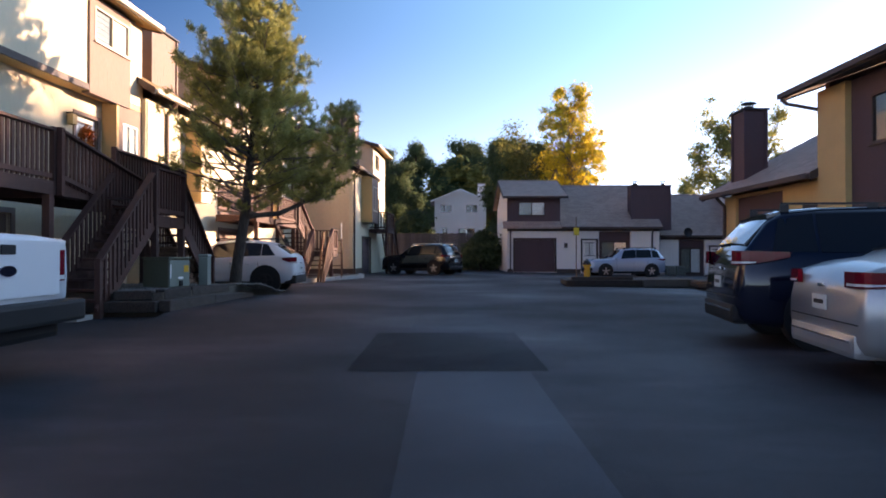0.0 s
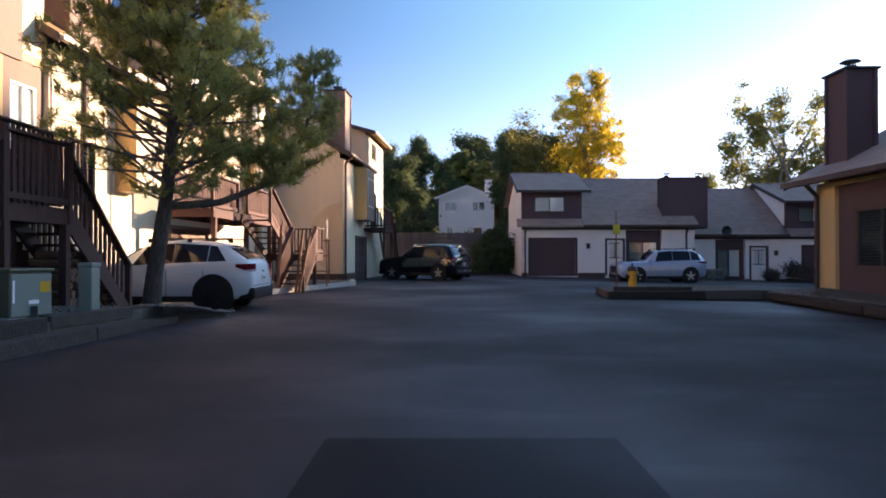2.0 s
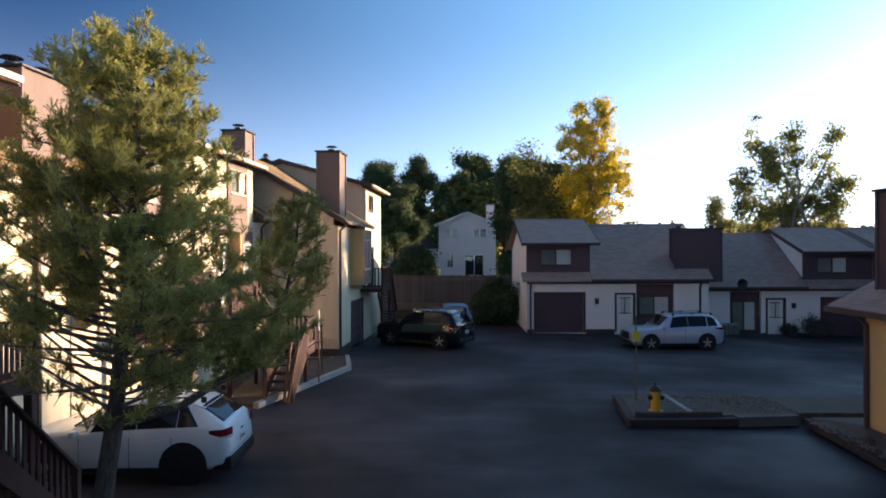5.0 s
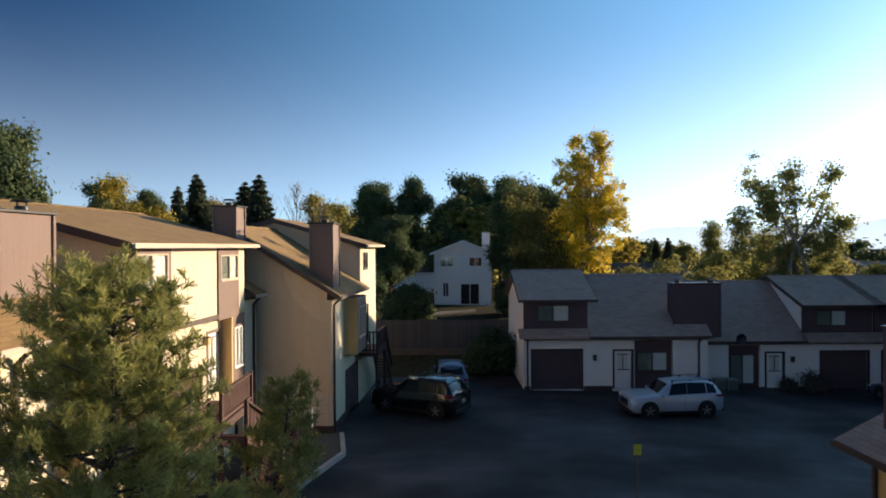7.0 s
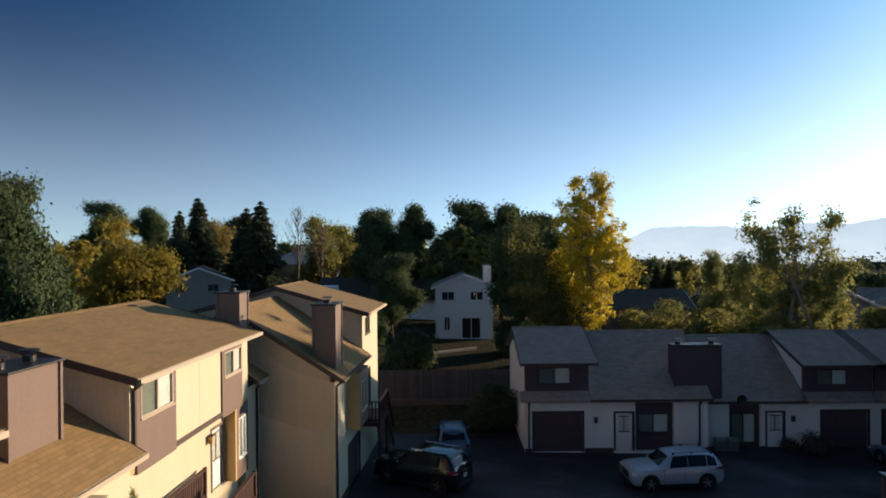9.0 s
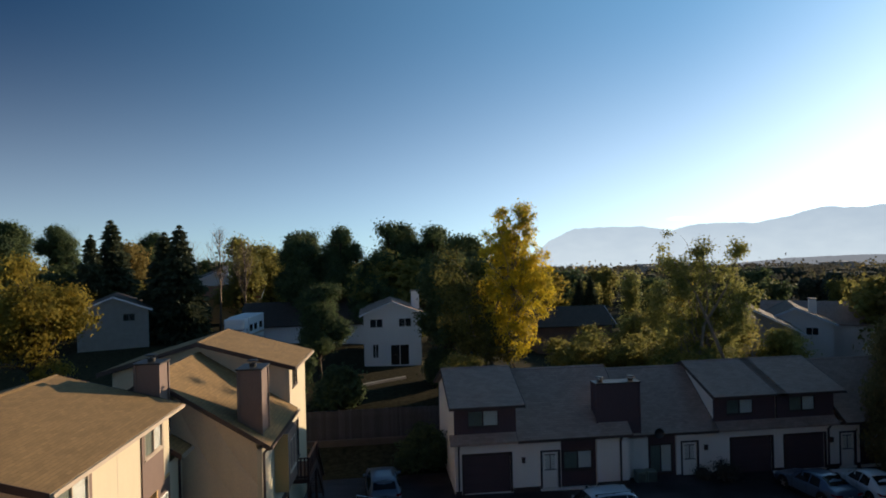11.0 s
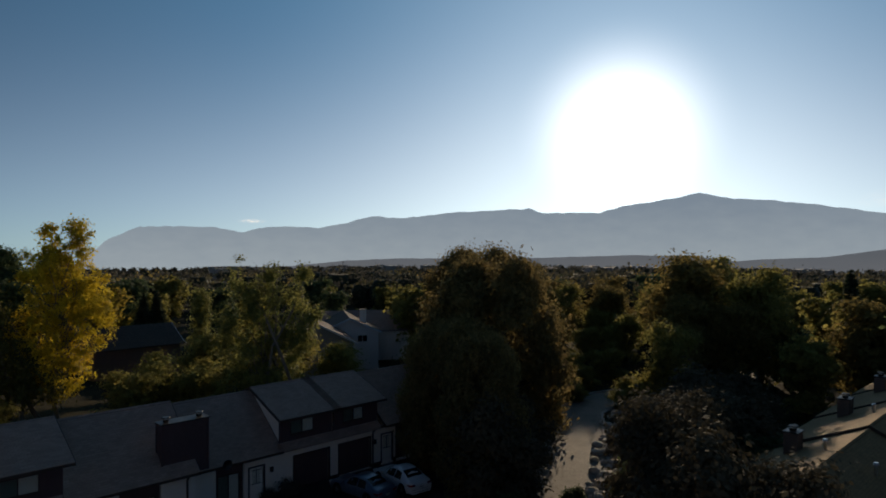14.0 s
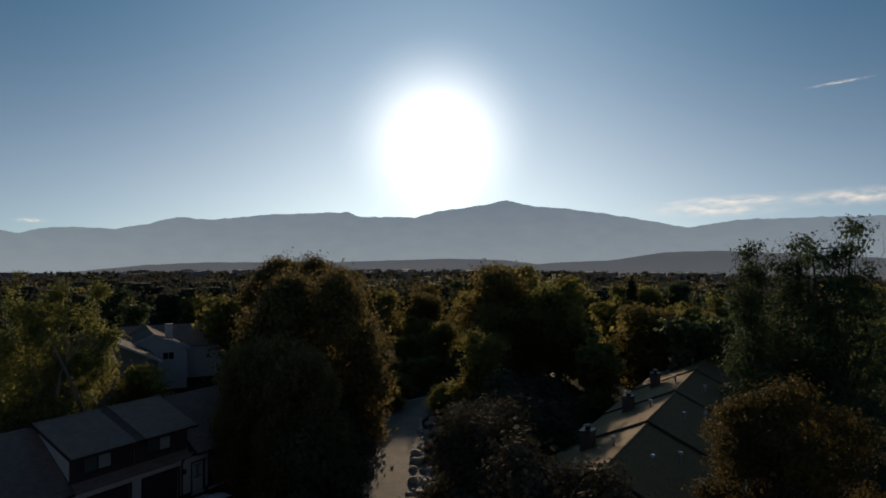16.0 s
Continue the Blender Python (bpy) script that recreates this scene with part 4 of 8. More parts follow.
back_unit(pose(0, 43.7, -0.42), dict(span=(24.36, 34.0), eave=2.88, dormer=(24.45, 28.2), garages=(24.9,), doors=(28.6,), recess=((29.9, 31.8),), lamps=(27.9,), roofs=((28.65, 34.2),), ends=(33.8,), pipes=(27.75,)), "off-white and brown townhouse unit at the row's end under trees")


def right_unit():
    """The row along the other side of the courtyard: a tall block and a low wing with a chimney."""
    h = thing("townhouse", Matrix.Translation((9.7, 22.0, 0)) @ pose(0, 0, 0, 0, 0, -90), "ochre and dark brown townhouse with a tall dark chimney, in shade", "house", "townhouses round the courtyard")
    ze, D, ridge = 3.2, 9.0, 4.5
    s = 0.53
    zl = ze + s * (ridge + 0.55)
    low = 6.05
    end = 15.5
    bm = bmesh.new()
    holes = [(0.8, 3.75, 0.3, 3.0), (4.9, 5.85, 0.3, 2.4)]
    walls(bm, 0, low, -0.3, ze - 0.1, 0, 0.2, holes)
    part("front_wall", bm, OCHRE, h, "ochre painted front wall")
    b = bmesh.new()
    walls(b, 0.8, 3.75, 0.3, 3.0, 0.10, 0.1, [(1.5, 3.3, 0.95, 2.35)])
    part("window_panel", b, BROWN, h, "dark brown panel round the window")
    window(h, 1.5, 3.3, 0.95, 2.35, 0.10, TRIM, INTERIOR, INTERIOR, 0.08, TRIM)
    house_door(h, 4.9, 5.85, 0.3, 2.4, 0, BROWN, TRIM, False)
    wall_lamp(h, 4.4, 1.9, 0, TRIM)
    part("tall_wall", walls(bmesh.new(), low, low + 1.1, -0.3, 5.2, -0.35, 0.2), OCHRE, h)
    part("tall_wall", walls(bmesh.new(), low + 4.4, end, -0.3, 5.2, -0.35, 0.2), OCHRE, h)
    bm = bmesh.new()
    walls(bm, low + 1.1, low + 4.4, -0.3, 5.2, -0.2, 0.2, [(low + 1.8, low + 3.6, 3.6, 4.7)])
    part("window_panel", bm, BROWN, h)
    window(h, low + 1.8, low + 3.6, 3.6, 4.7, -0.2, TRIM, CURTAIN, BLIND)
    s2, z2 = 0.36, 5.3
    zr2 = z2 + s2 * (ridge + 0.9)
    bm = bmesh.new()
    gable_end(bm, 0, 0.2, ((0.201, ze - 0.1 + s * 0.5), (ridge, zl - 0.2), (D - 0.3, zl - 0.2 - s * (D - ridge))), -0.3)
    part("end_wall", bm, OCHRE, h)
    for x in (low, end - 0.2):
        part("side_wall", gable_end(bmesh.new(), x, 0.2, ((-0.149, z2 - 0.1 + s2 * 0.6), (ridge, zr2 - 0.2), (D - 0.3, zr2 - 0.2 - s2 * (D - ridge))), -0.3), BROWN, h)
    walls_b = bmesh.new()
    walls(walls_b, 0.2, end - 0.2, -0.3, 3.0, D - 0.3, 0.2)
    part("back_wall", walls_b, OCHRE, h)
    gable_roof(h, -0.6, low - 0.003, -0.55, ze, ridge, zl, D + 0.4, zl - s * (D + 0.4 - ridge), SHINGLE_GREY)
    gable_roof(h, low - 0.6, end + 0.4, -0.95, z2, ridge, zr2, D + 0.4, zr2 - s2 * (D + 0.4 - ridge), SHINGLE_GREY)
    chimney_box(h, 0.04, 0.9, 0.27, 0.96, 3.3, 5.92, BROWN, 1)
    downpipe(h, 0.1, 0.3, ze - 0.05, 0, 0.35)
    b = bmesh.new()
    beam(b, (low + 0.1, -0.4, 4.75), (low - 0.35, -0.95, 5.0), 0.09, 0.08)
    beam(b, (low - 0.35, -0.95, 5.0), (low - 0.45, -1.0, 5.2), 0.09, 0.08)
    part("downpipe", b, TRIM, h)
    return h


right_unit()

# ---- trees ----
def cards(points, size, rng, long=1.0, flat=None, lean=0.0, facing=None):
    """Small leaf blades at the points, turned at random or roughly facing a way: vertex array."""
    n = len(points)
    a = rng.normal(size=(n, 3))
    if facing is not None:
        nn = facing * 0.9 + rng.normal(size=(n, 3)) * 0.42
        a = np.cross(nn, a)
    if flat is not None:
        a = a * (1 - lean) + flat * lean
    a /= np.linalg.norm(a, axis=1)[:, None] + 1e-9
    b = np.cross(a, rng.normal(size=(n, 3))) if facing is None else np.cross(nn, a)
    b /= np.linalg.norm(b, axis=1)[:, None] + 1e-9
    sz = (size * rng.uniform(0.6, 1.3, n))[:, None]
    u, v = a * sz * long, b * sz
    q = np.stack([points - u * 0.5, points + v * 0.42, points + u * 0.6, points - v * 0.42], 1)
    return q.reshape(-1, 3)


def card_mesh(name, verts, material):
    n = len(verts) // 4
    me = bpy.data.meshes.new(name)
    me.vertices.add(n * 4)
    me.vertices.foreach_set("co", np.ascontiguousarray(verts, dtype=np.float32).ravel())
    me.loops.add(n * 4)
    me.loops.foreach_set("vertex_index", np.arange(n * 4, dtype=np.int32))
    me.polygons.add(n)
    me.polygons.foreach_set("loop_start", np.arange(0, n * 4, 4, dtype=np.int32))
    me.update(calc_edges=True)
    me.materials.append(material)
    return me


def limb(bm, p, q, r0, r1, rng, bend=0.12, n=6, steps=3):
    """A tapering bent branch of several lengths."""
    p, q = Vector(p), Vector(q)
    last, lr = p, r0
    for k in range(1, steps + 1):
        f = k / steps
        c = p.lerp(q, f)
        if k < steps:
            c += Vector(rng.normal(size=3)) * bend * (q - p).length * 0.4
        r = r0 + (r1 - r0) * f
        rod(bm, last, c, lr, r, n, False)
        last, lr = c, r


def leafy(name, seed, lobes, trunk_h, trunk_r, n_clump, per, spread, size, material, bark, label_parts=True, long=1.3, stems=1, bare=0):
    """Builds a broadleaf tree at the origin: trunk, limbs, crown of small leaves in clumps. Returns the top Empty."""
    rng = np.random.default_rng(seed)
    w = np.array([l[3] * l[4] * l[5] for l in lobes]) ** 0.7
    pick = rng.choice(len(lobes), n_clump, p=w / w.sum())
    d = rng.normal(size=(n_clump, 3))
    d /= np.linalg.norm(d, axis=1)[:, None]
    r = rng.uniform(0.25, 1.0, n_clump) ** 0.45
    L = np.array(lobes)[pick]
    cl = L[:, :3] + d * r[:, None] * L[:, 3:6]
    keep = cl[:, 2] > 0.4
    cl = cl[keep]
    k = np.repeat(np.arange(len(cl)), per)
    sc = rng.uniform(0.6, 1.4, len(cl))[k][:, None]
    pts = cl[k] + rng.normal(size=(len(k), 3)) * spread * sc * np.array([1, 1, 0.75])
    e = new(name)
    out = pts - cl[k] * 0.55 - L[keep][k][:, :3] * 0.45
    out = out / (np.linalg.norm(out, axis=1)[:, None] + 1e-6) + np.array([0, 0, 0.35])
    crown = new("crown", card_mesh("crown", cards(pts, size, rng, long, facing=out), material))
    crown.parent = e
    bm = bmesh.new()
    top = max(l[2] for l in lobes)
    for sidx in range(stems):
        off = Vector((rng.normal() * 0.5, rng.normal() * 0.5, 0)) * (stems > 1)
        limb(bm, off, (off.x * 2.5, off.y * 2.5, trunk_h), trunk_r, trunk_r * 0.7, rng, 0.04, 9, 3)
        peak = sorted(lobes, key=lambda l: -l[2])[sidx]
        limb(bm, (off.x * 2.5, off.y * 2.5, trunk_h), peak[:3], trunk_r * 0.7, trunk_r * 0.12, rng, 0.08, 7, 4)
    for c in cl[rng.permutation(len(cl))[:max(14, len(cl) // 6)]]:
        h0 = max(trunk_h * 0.6, min(top * 0.9, c[2] * rng.uniform(0.45, 0.75)))
        limb(bm, (0, 0, h0), c, trunk_r * 0.28 * (1 - 0.6 * h0 / (top + 1)), 0.012, rng, 0.14, 5, 3)
    for _ in range(bare):
        a = rng.uniform(0, math.tau)
        h0 = top * rng.uniform(0.6, 0.95)
        limb(bm, (rng.normal() * 0.5, rng.normal() * 0.5, h0), (math.cos(a) * rng.uniform(0.5, 2.2), math.sin(a) * rng.uniform(0.5, 2.2), top + rng.uniform(0.3, 1.5)), 0.03, 0.006, rng, 0.16, 4, 4)
    part("trunk", bm, bark, e, "", True)
    return e


def blobby(rng, n, R, z0, z1, fat=0.5, top=0.6):
    """Lobes of an uneven crown: n ellipsoids within radius R from z0 to z1."""
    out = []
    for _ in range(n):
        f = rng.uniform(0, 1)
        z = z0 + (z1 - z0) * f
        rr = R * (1 - abs(f - 0.4) ** 1.5 * (1.6 * (1 - top) + 0.4)) * rng.uniform(0.3, 0.8)
        a = rng.uniform(0, math.tau)
        s = R * fat * rng.uniform(0.5, 1.0)
        out.append((rr * math.cos(a), rr * math.sin(a), z, s, s, s * rng.uniform(0.7, 1.1)))
    out.append((0, 0, (z0 + z1) / 2, R * 0.5, R * 0.5, (z1 - z0) * 0.4))
    return out


def dome(rng, n, R, z0, z1):
    """Lobes of a full, rounded crown, broadest below its middle."""
    out = []
    for _ in range(n):
        u = rng.uniform(0.02, 0.98)
        rim = R * math.sqrt(max(0.03, 1 - ((u - 0.34) / 0.68) ** 2))
        rr, a, f = rim * rng.uniform(0.2, 1.0) ** 0.5 * 0.84, rng.uniform(0, math.tau), R * rng.uniform(0.16, 0.27)
        out.append((rr * math.cos(a), rr * math.sin(a), z0 + (z1 - z0) * u * 0.92, f, f, f * rng.uniform(0.7, 1.0)))
    return out


def conifer(name, seed, H, R, n, size, material):
    """A spruce: tiers of drooping boughs."""
    rng = np.random.default_rng(seed)
    z = H * (1 - rng.uniform(0, 1, n) ** 0.55 * 0.93)
    tier = np.round(z / H * 22) / 22 * H
    z = tier * 0.6 + z * 0.4
    nb = rng.integers(0, 9, n)
    own = rng.uniform(0.55, 1.15, (23, 9))[np.round(tier / H * 22).astype(int), nb]
    rad = R * (1 - z / H) ** 0.8 * own * rng.uniform(0.1, 1.0, n) ** 0.5 + 0.08
    nb = nb + (np.round(tier / H * 22) % 2) * 0.5
    a = nb / 9 * math.tau + rng.normal(size=n) * 0.22
    pts = np.stack([rad * np.cos(a), rad * np.sin(a), z - rad * 0.28 + rng.normal(size=n) * 0.1], 1)
    e = new(name)
    out = np.stack([np.cos(a), np.sin(a), -0.4 + 0 * a], 1)
    crown = new("crown", card_mesh("crown", cards(pts, size, rng, 2.2, out, 0.7), material))
    crown.parent = e
    bm = bmesh.new()
    rod(bm, (0, 0, 0), (0, 0, H * 0.97), R * 0.07, 0.02, 7)
    part("trunk", bm, BARK, e)
    return e


def set_tree(e, x, y, turn, label, category="tree", group="", scale=1.0, sink=0.15):
    e.matrix_basis = pose(x, y, lie(x, y) - sink, 0, 0, turn) @ Matrix.Scale(scale, 4)
    return tagged(e, label, category, group)


def copy_tree(e, x, y, turn, scale, label="", sink=0.15):
    c = copy_thing(e, pose(x, y, lie(x, y) - sink, 0, 0, turn))
    c.scale = (scale, scale, scale * (0.95 + 0.1 * ((x * 7.3 + y * 3.1) % 1)))
    if label:
        c["label"] = label
    return c


def pine_tree():
    """The courtyard pine: a leaning trunk with a heavy side stem, curving boughs that branch into twigs ending in tufts of needles."""
    rng = np.random.default_rng(11)
    e = new("pine_tree")
    trunk = [Vector(p) for p in ((-0.02, 0, 0.05), (0.06, 0.02, 0.9), (0.22, 0.05, 2.0), (0.32, 0.1, 3.2), (0.47, 0.1, 4.6), (0.55, 0.05, 5.8), (0.58, 0, 7.35))]
    stem = [Vector(p) for p in ((0.22, 0.05, 2.0), (0.9, 0.75, 2.12), (1.6, 1.7, 2.6), (2.05, 2.4, 3.6), (2.2, 2.65, 4.5), (2.25, 2.7, 5.35))]
    bm = bmesh.new()
    for line, radii in ((trunk, (0.17, 0.135, 0.12, 0.105, 0.085, 0.055, 0.015)), (stem, (0.075, 0.065, 0.05, 0.035, 0.025, 0.01))):
        for p, q, r0, r1 in zip(line, line[1:], radii, radii[1:]):
            rod(bm, p, q, r0, r1, 10, False)
    part("trunk", bm, BARK, e, "", True)
    bm = bmesh.new()
    tufts, dirs = [], []

    def along(line, f):
        f = min(max(f, 0), 0.9999) * (len(line) - 1)
        k = int(f)
        return line[k].lerp(line[k + 1], f - k)

    def bough(s, a, reach, rise, thick, full):
        """One bough: it sweeps out and turns up, with side twigs that carry the tufts."""
        way = Vector((math.cos(a), math.sin(a), 0))
        side = Vector((-way.y, way.x, 0))
        sag = rng.normal() * 0.06
        line = [s + way * reach * f + side * reach * sag * f * f + Vector((0, 0, reach * (rise * 0.5 * f + rise * 0.5 * f * f))) for f in (0, 0.25, 0.5, 0.75, 1.0)]
        for k in range(4):
            rod(bm, line[k], line[k + 1], thick * (1 - k * 0.22), thick * (1 - (k + 1) * 0.22) + 0.003, 5, False)
        n = max(3, int(reach / 0.15))
        for k in range(n + 1):
            f = 0.30 + 0.70 * k / n
            if rng.uniform() > full:
                continue
            root = along(line, f)
            fan = (1 if k % 2 else -1) * rng.uniform(0.3, 1.0) if k < n else 0.0
            d = (way * rng.uniform(0.5, 1.0) + side * fan + Vector((0, 0, rng.uniform(0.05, 0.75)))).normalized()
            ln = rng.uniform(0.22, 0.48) * (1.15 - 0.45 * f) * min(1.25, 0.55 + reach * 0.35)
            tip = root + d * ln
            rod(bm, root, tip, 0.009, 0.004, 3, False)
            for j in range(max(2, int(ln / 0.062))):
                g = rng.uniform(0.25, 1.05)
                c = root.lerp(tip, g) + Vector(rng.normal(size=3)) * 0.045
                o = (d * 0.45 + Vector((0, 0, 0.95)) + Vector(rng.normal(size=3)) * 0.45).normalized()
                tufts.append(c)
                dirs.append(o)

    def on_trunk(z):
        for p, q in zip(trunk, trunk[1:]):
            if z <= q.z:
                return p.lerp(q, (z - p.z) / (q.z - p.z))
        return trunk[-1]

    def reach_at(z):
        return float(np.interp(z, (1.9, 2.4, 3.0, 4.2, 4.9, 5.6, 6.2, 6.7, 7.05, 7.4), (1.2, 1.9, 2.25, 1.95, 1.6, 1.25, 1.05, 0.9, 0.62, 0.3)))
    for k in range(150):
        z = 2.05 + 5.3 * (k / 150) ** 0.92
        a = k * 2.399 + rng.normal() * 0.25
        reach = reach_at(z) * rng.uniform(0.62, 1.06) * (1 - 0.14 * math.cos(a) * (z > 3.6))
        full = 0.92 if z > 4.6 else 0.68
        if math.cos(a) < -0.25 and z < 3.7:
            full = 0.34 if z > 2.7 else 0.16
        bough(on_trunk(z), a, reach * (0.9 + 0.1 * (z > 5)), rng.uniform(-0.12, 0.85), 0.014 + 0.010 * reach, full)
    for k in range(46):
        f = 0.30 + 0.70 * k / 46
        bough(along(stem, f), k * 2.399 + rng.normal() * 0.3, float(np.interp(f, (0.3, 0.5, 0.75, 1.0), (0.8, 0.8, 0.62, 0.22))) * rng.uniform(0.7, 1.1), rng.uniform(0.1, 0.7), 0.014, 1.0)
    T, Dv = np.array(tufts), np.array(dirs)
    per = 26
    k = np.repeat(np.arange(len(T)), per)
    d = Dv[k] * 0.75 + rng.normal(size=(len(k), 3)) * 0.55
    d /= np.linalg.norm(d, axis=1)[:, None]
    ln = rng.uniform(0.07, 0.155, len(k))[:, None]
    root = T[k] + Dv[k] * rng.uniform(-0.07, 0.07, (len(k), 1))
    side = np.cross(d, rng.normal(size=(len(k), 3)))
    side /= np.linalg.norm(side, axis=1)[:, None]
    q = np.stack([root - side * 0.005, root + side * 0.005, root + d * ln + side * 0.006, root + d * ln - side * 0.006], 1).reshape(-1, 3)
    crown = new("crown", card_mesh("crown", q, PINE))
    crown.parent = e
    part("branchwork", bm, BARKGREY, e, "thin greyish boughs and twigs", True)
    e.matrix_basis = pose(-5.15, 15.85, 0.1)
    tagged(e, "tall bushy pine with a dark leaning trunk, in the gravel bed", "tree")


pine_tree()
R0 = np.random.default_rng(5)
gold = set_tree(leafy("cottonwood_tree", 21, [(0, 0, 5.0, 2.0, 2.0, 2.6), (-1.8, 0.3, 7.6, 1.9, 1.9, 2.3), (1.9, 0, 8.6, 1.8, 1.9, 2.8), (-1.5, -0.3, 12.0, 1.6, 1.6, 2.2), (0.9, 0.2, 12.6, 1.5, 1.5, 2.5), (-0.6, 0, 14.6, 1.0, 1.0, 1.5), (1.1, 0, 15.0, 0.9, 0.9, 1.4), (2.6, 0.5, 10.5, 1.1, 1.2, 2.0), (0.2, 0.3, 9.8, 1.6, 1.5, 2.4)], 3.0, 0.22, 400, 80, 0.25, 0.15, GOLDLEAF, BARKPALE, stems=2), 12.0, 61.0, 0, "tall cottonwood with bright golden autumn leaves behind the roofs", scale=0.98)
under = set_tree(leafy("cottonwood_tree", 22, [(-1.5, 0, 6.5, 2.2, 2, 3.0), (-2.6, 0.5, 9.5, 1.6, 1.6, 2.6), (-0.5, 0.8, 4.5, 2.4, 2, 2.2), (0.6, -0.6, 3.6, 1.8, 1.5, 1.6)], 3.0, 0.2, 170, 66, 0.40, 0.18, DUSKLEAF, BARKPALE), 9.4, 60.6, 0, "olive-green cottonwood beside a golden one")
lime = set_tree(leafy("cottonwood_tree", 23, [(0, 0, 4.6, 2.5, 2.4, 2.4), (-2.3, 0.4, 7.4, 1.3, 1.4, 2.2), (2.4, -0.3, 7.9, 1.3, 1.4, 2.2), (0.3, 0.5, 8.2, 0.9, 1.0, 2.4), (-1.3, 0, 10.6, 0.8, 1.0, 1.9), (-2.3, 0.3, 13.0, 0.5, 0.6, 1.7), (0.1, -0.2, 12.2, 0.6, 0.7, 2.0), (2.3, 0, 11.0, 0.75, 0.9, 1.5), (3.5, 0.2, 12.9, 0.6, 0.6, 1.2), (-3.3, 0, 9.6, 0.6, 0.7, 1.0), (3.9, 0, 9.6, 0.6, 0.7, 0.9)], 2.6, 0.26, 340, 76, 0.31, 0.165, LIMELEAF, BARKPALE, stems=3, bare=4), 25.3, 54.5, 0, "tall thin cottonwood with yellow-green leaves and open limbs", scale=1.05)
broad = set_tree(leafy("elm_tree", 24, dome(R0, 70, 9.3, 1.0, 16.6), 1.6, 0.5, 1500, 46, 0.62, 0.29, ELMLEAF, BARK), 39.6, 42.6, 0, "large spreading elm with dull olive and rust leaves")
broad.scale = (0.76, 0.76, 0.95)
dark = set_tree(leafy("elm_tree", 25, blobby(R0, 15, 4.0, 3.2, 12.0, 0.36), 3.0, 0.3, 620, 50, 0.36, 0.20, GREENLEAF, BARK, bare=16), -3.1, 58.5, 0, "dense dark green elm with bare twigs above its crown")
orange = set_tree(leafy("maple_tree", 26, blobby(R0, 13, 3.6, 2.6, 10.3, 0.38), 2.5, 0.25, 280, 70, 0.42, 0.18, ORANGELEAF, BARK), -26.6, 61, 0, "maple turning orange among the houses", scale=1.1)
small = set_tree(leafy("ash_tree", 27, blobby(R0, 16, 3.0, 1.2, 8.8, 0.36), 1.4, 0.2, 300, 42, 0.4, 0.205, RUSTLEAF, BARK), 53, 50, 0, "round ash tree with dull rust and olive leaves")
olive = set_tree(leafy("ash_tree", 31, blobby(R0, 16, 3.2, 1.2, 8.8, 0.36), 1.4, 0.2, 300, 42, 0.42, 0.205, OLIVELEAF, BARK), 58, 36.5, 0, "olive ash tree with thinning autumn leaves")
poplar = set_tree(leafy("poplar_tree", 28, [(0, 0, 2 + 1.2 * k, 1.1 - 0.05 * k, 1.1 - 0.05 * k, 1.4) for k in range(8)], 1.5, 0.18, 190, 50, 0.36, 0.18, LIMELEAF, BARKPALE), 29.6, 78, 0, "slender yellow-green poplar behind the roofs")
tall = set_tree(leafy("cottonwood_tree", 33, [(0, 0, 5, 2.4, 2.4, 3.0), (-1.6, 0, 9.0, 1.6, 1.6, 2.6), (1.7, 0, 10, 1.7, 1.7, 2.8), (-0.8, 0.4, 13, 1.0, 1.2, 2.2), (0.9, 0, 14.2, 1.0, 1.0, 2.2), (-0.3, 0, 16.6, 0.7, 0.7, 1.6), (2.2, 0, 15.5, 0.6, 0.7, 1.3)], 3.0, 0.3, 250, 60, 0.42, 0.19, GREENLEAF, BARK, stems=2, bare=14), 54.3, 11.2, 0, "tall dark cottonwood with ragged top against the sky")
spruce = set_tree(conifer("spruce_tree", 29, 15.0, 4.1, 13000, 0.33, SPRUCELEAF), -38.1, 99.5, 0, "tall narrow dark green spruce", scale=0.93)
dark.location, dark.scale = (-4.6, 90.0, 2.75), (0.95, 0.95, 1.13)
NOMINAL = {gold: 16.3, lime: 14.6, broad: 15.0, dark: 13.2, orange: 11.6, small: 10.0, olive: 10.0, poplar: 11.5, spruce: 15.0, tall: 17.8}
for tr in (small, olive, broad, dark, orange, poplar, tall):
    co = np.empty(len(tr.children[0].data.vertices) * 3, dtype=np.float32)
    tr.children[0].data.vertices.foreach_get("co", co)
    NOMINAL[tr] = float(np.percentile(co[2::3], 99.7))


def stand(proto, x, y, top, label="", wide=1.0):
    """Another tree of a kind, so tall that its tip stands at height top."""
    s = (top - lie(x, y) + 0.15) / NOMINAL[proto]
    c = copy_thing(proto, pose(x, y, lie(x, y) - 0.15, 0, 0, (x * 37 + y * 53) % 360))
    c.scale = (s * wide, s * wide, s)
    if label:
        c["label"] = label
    return c


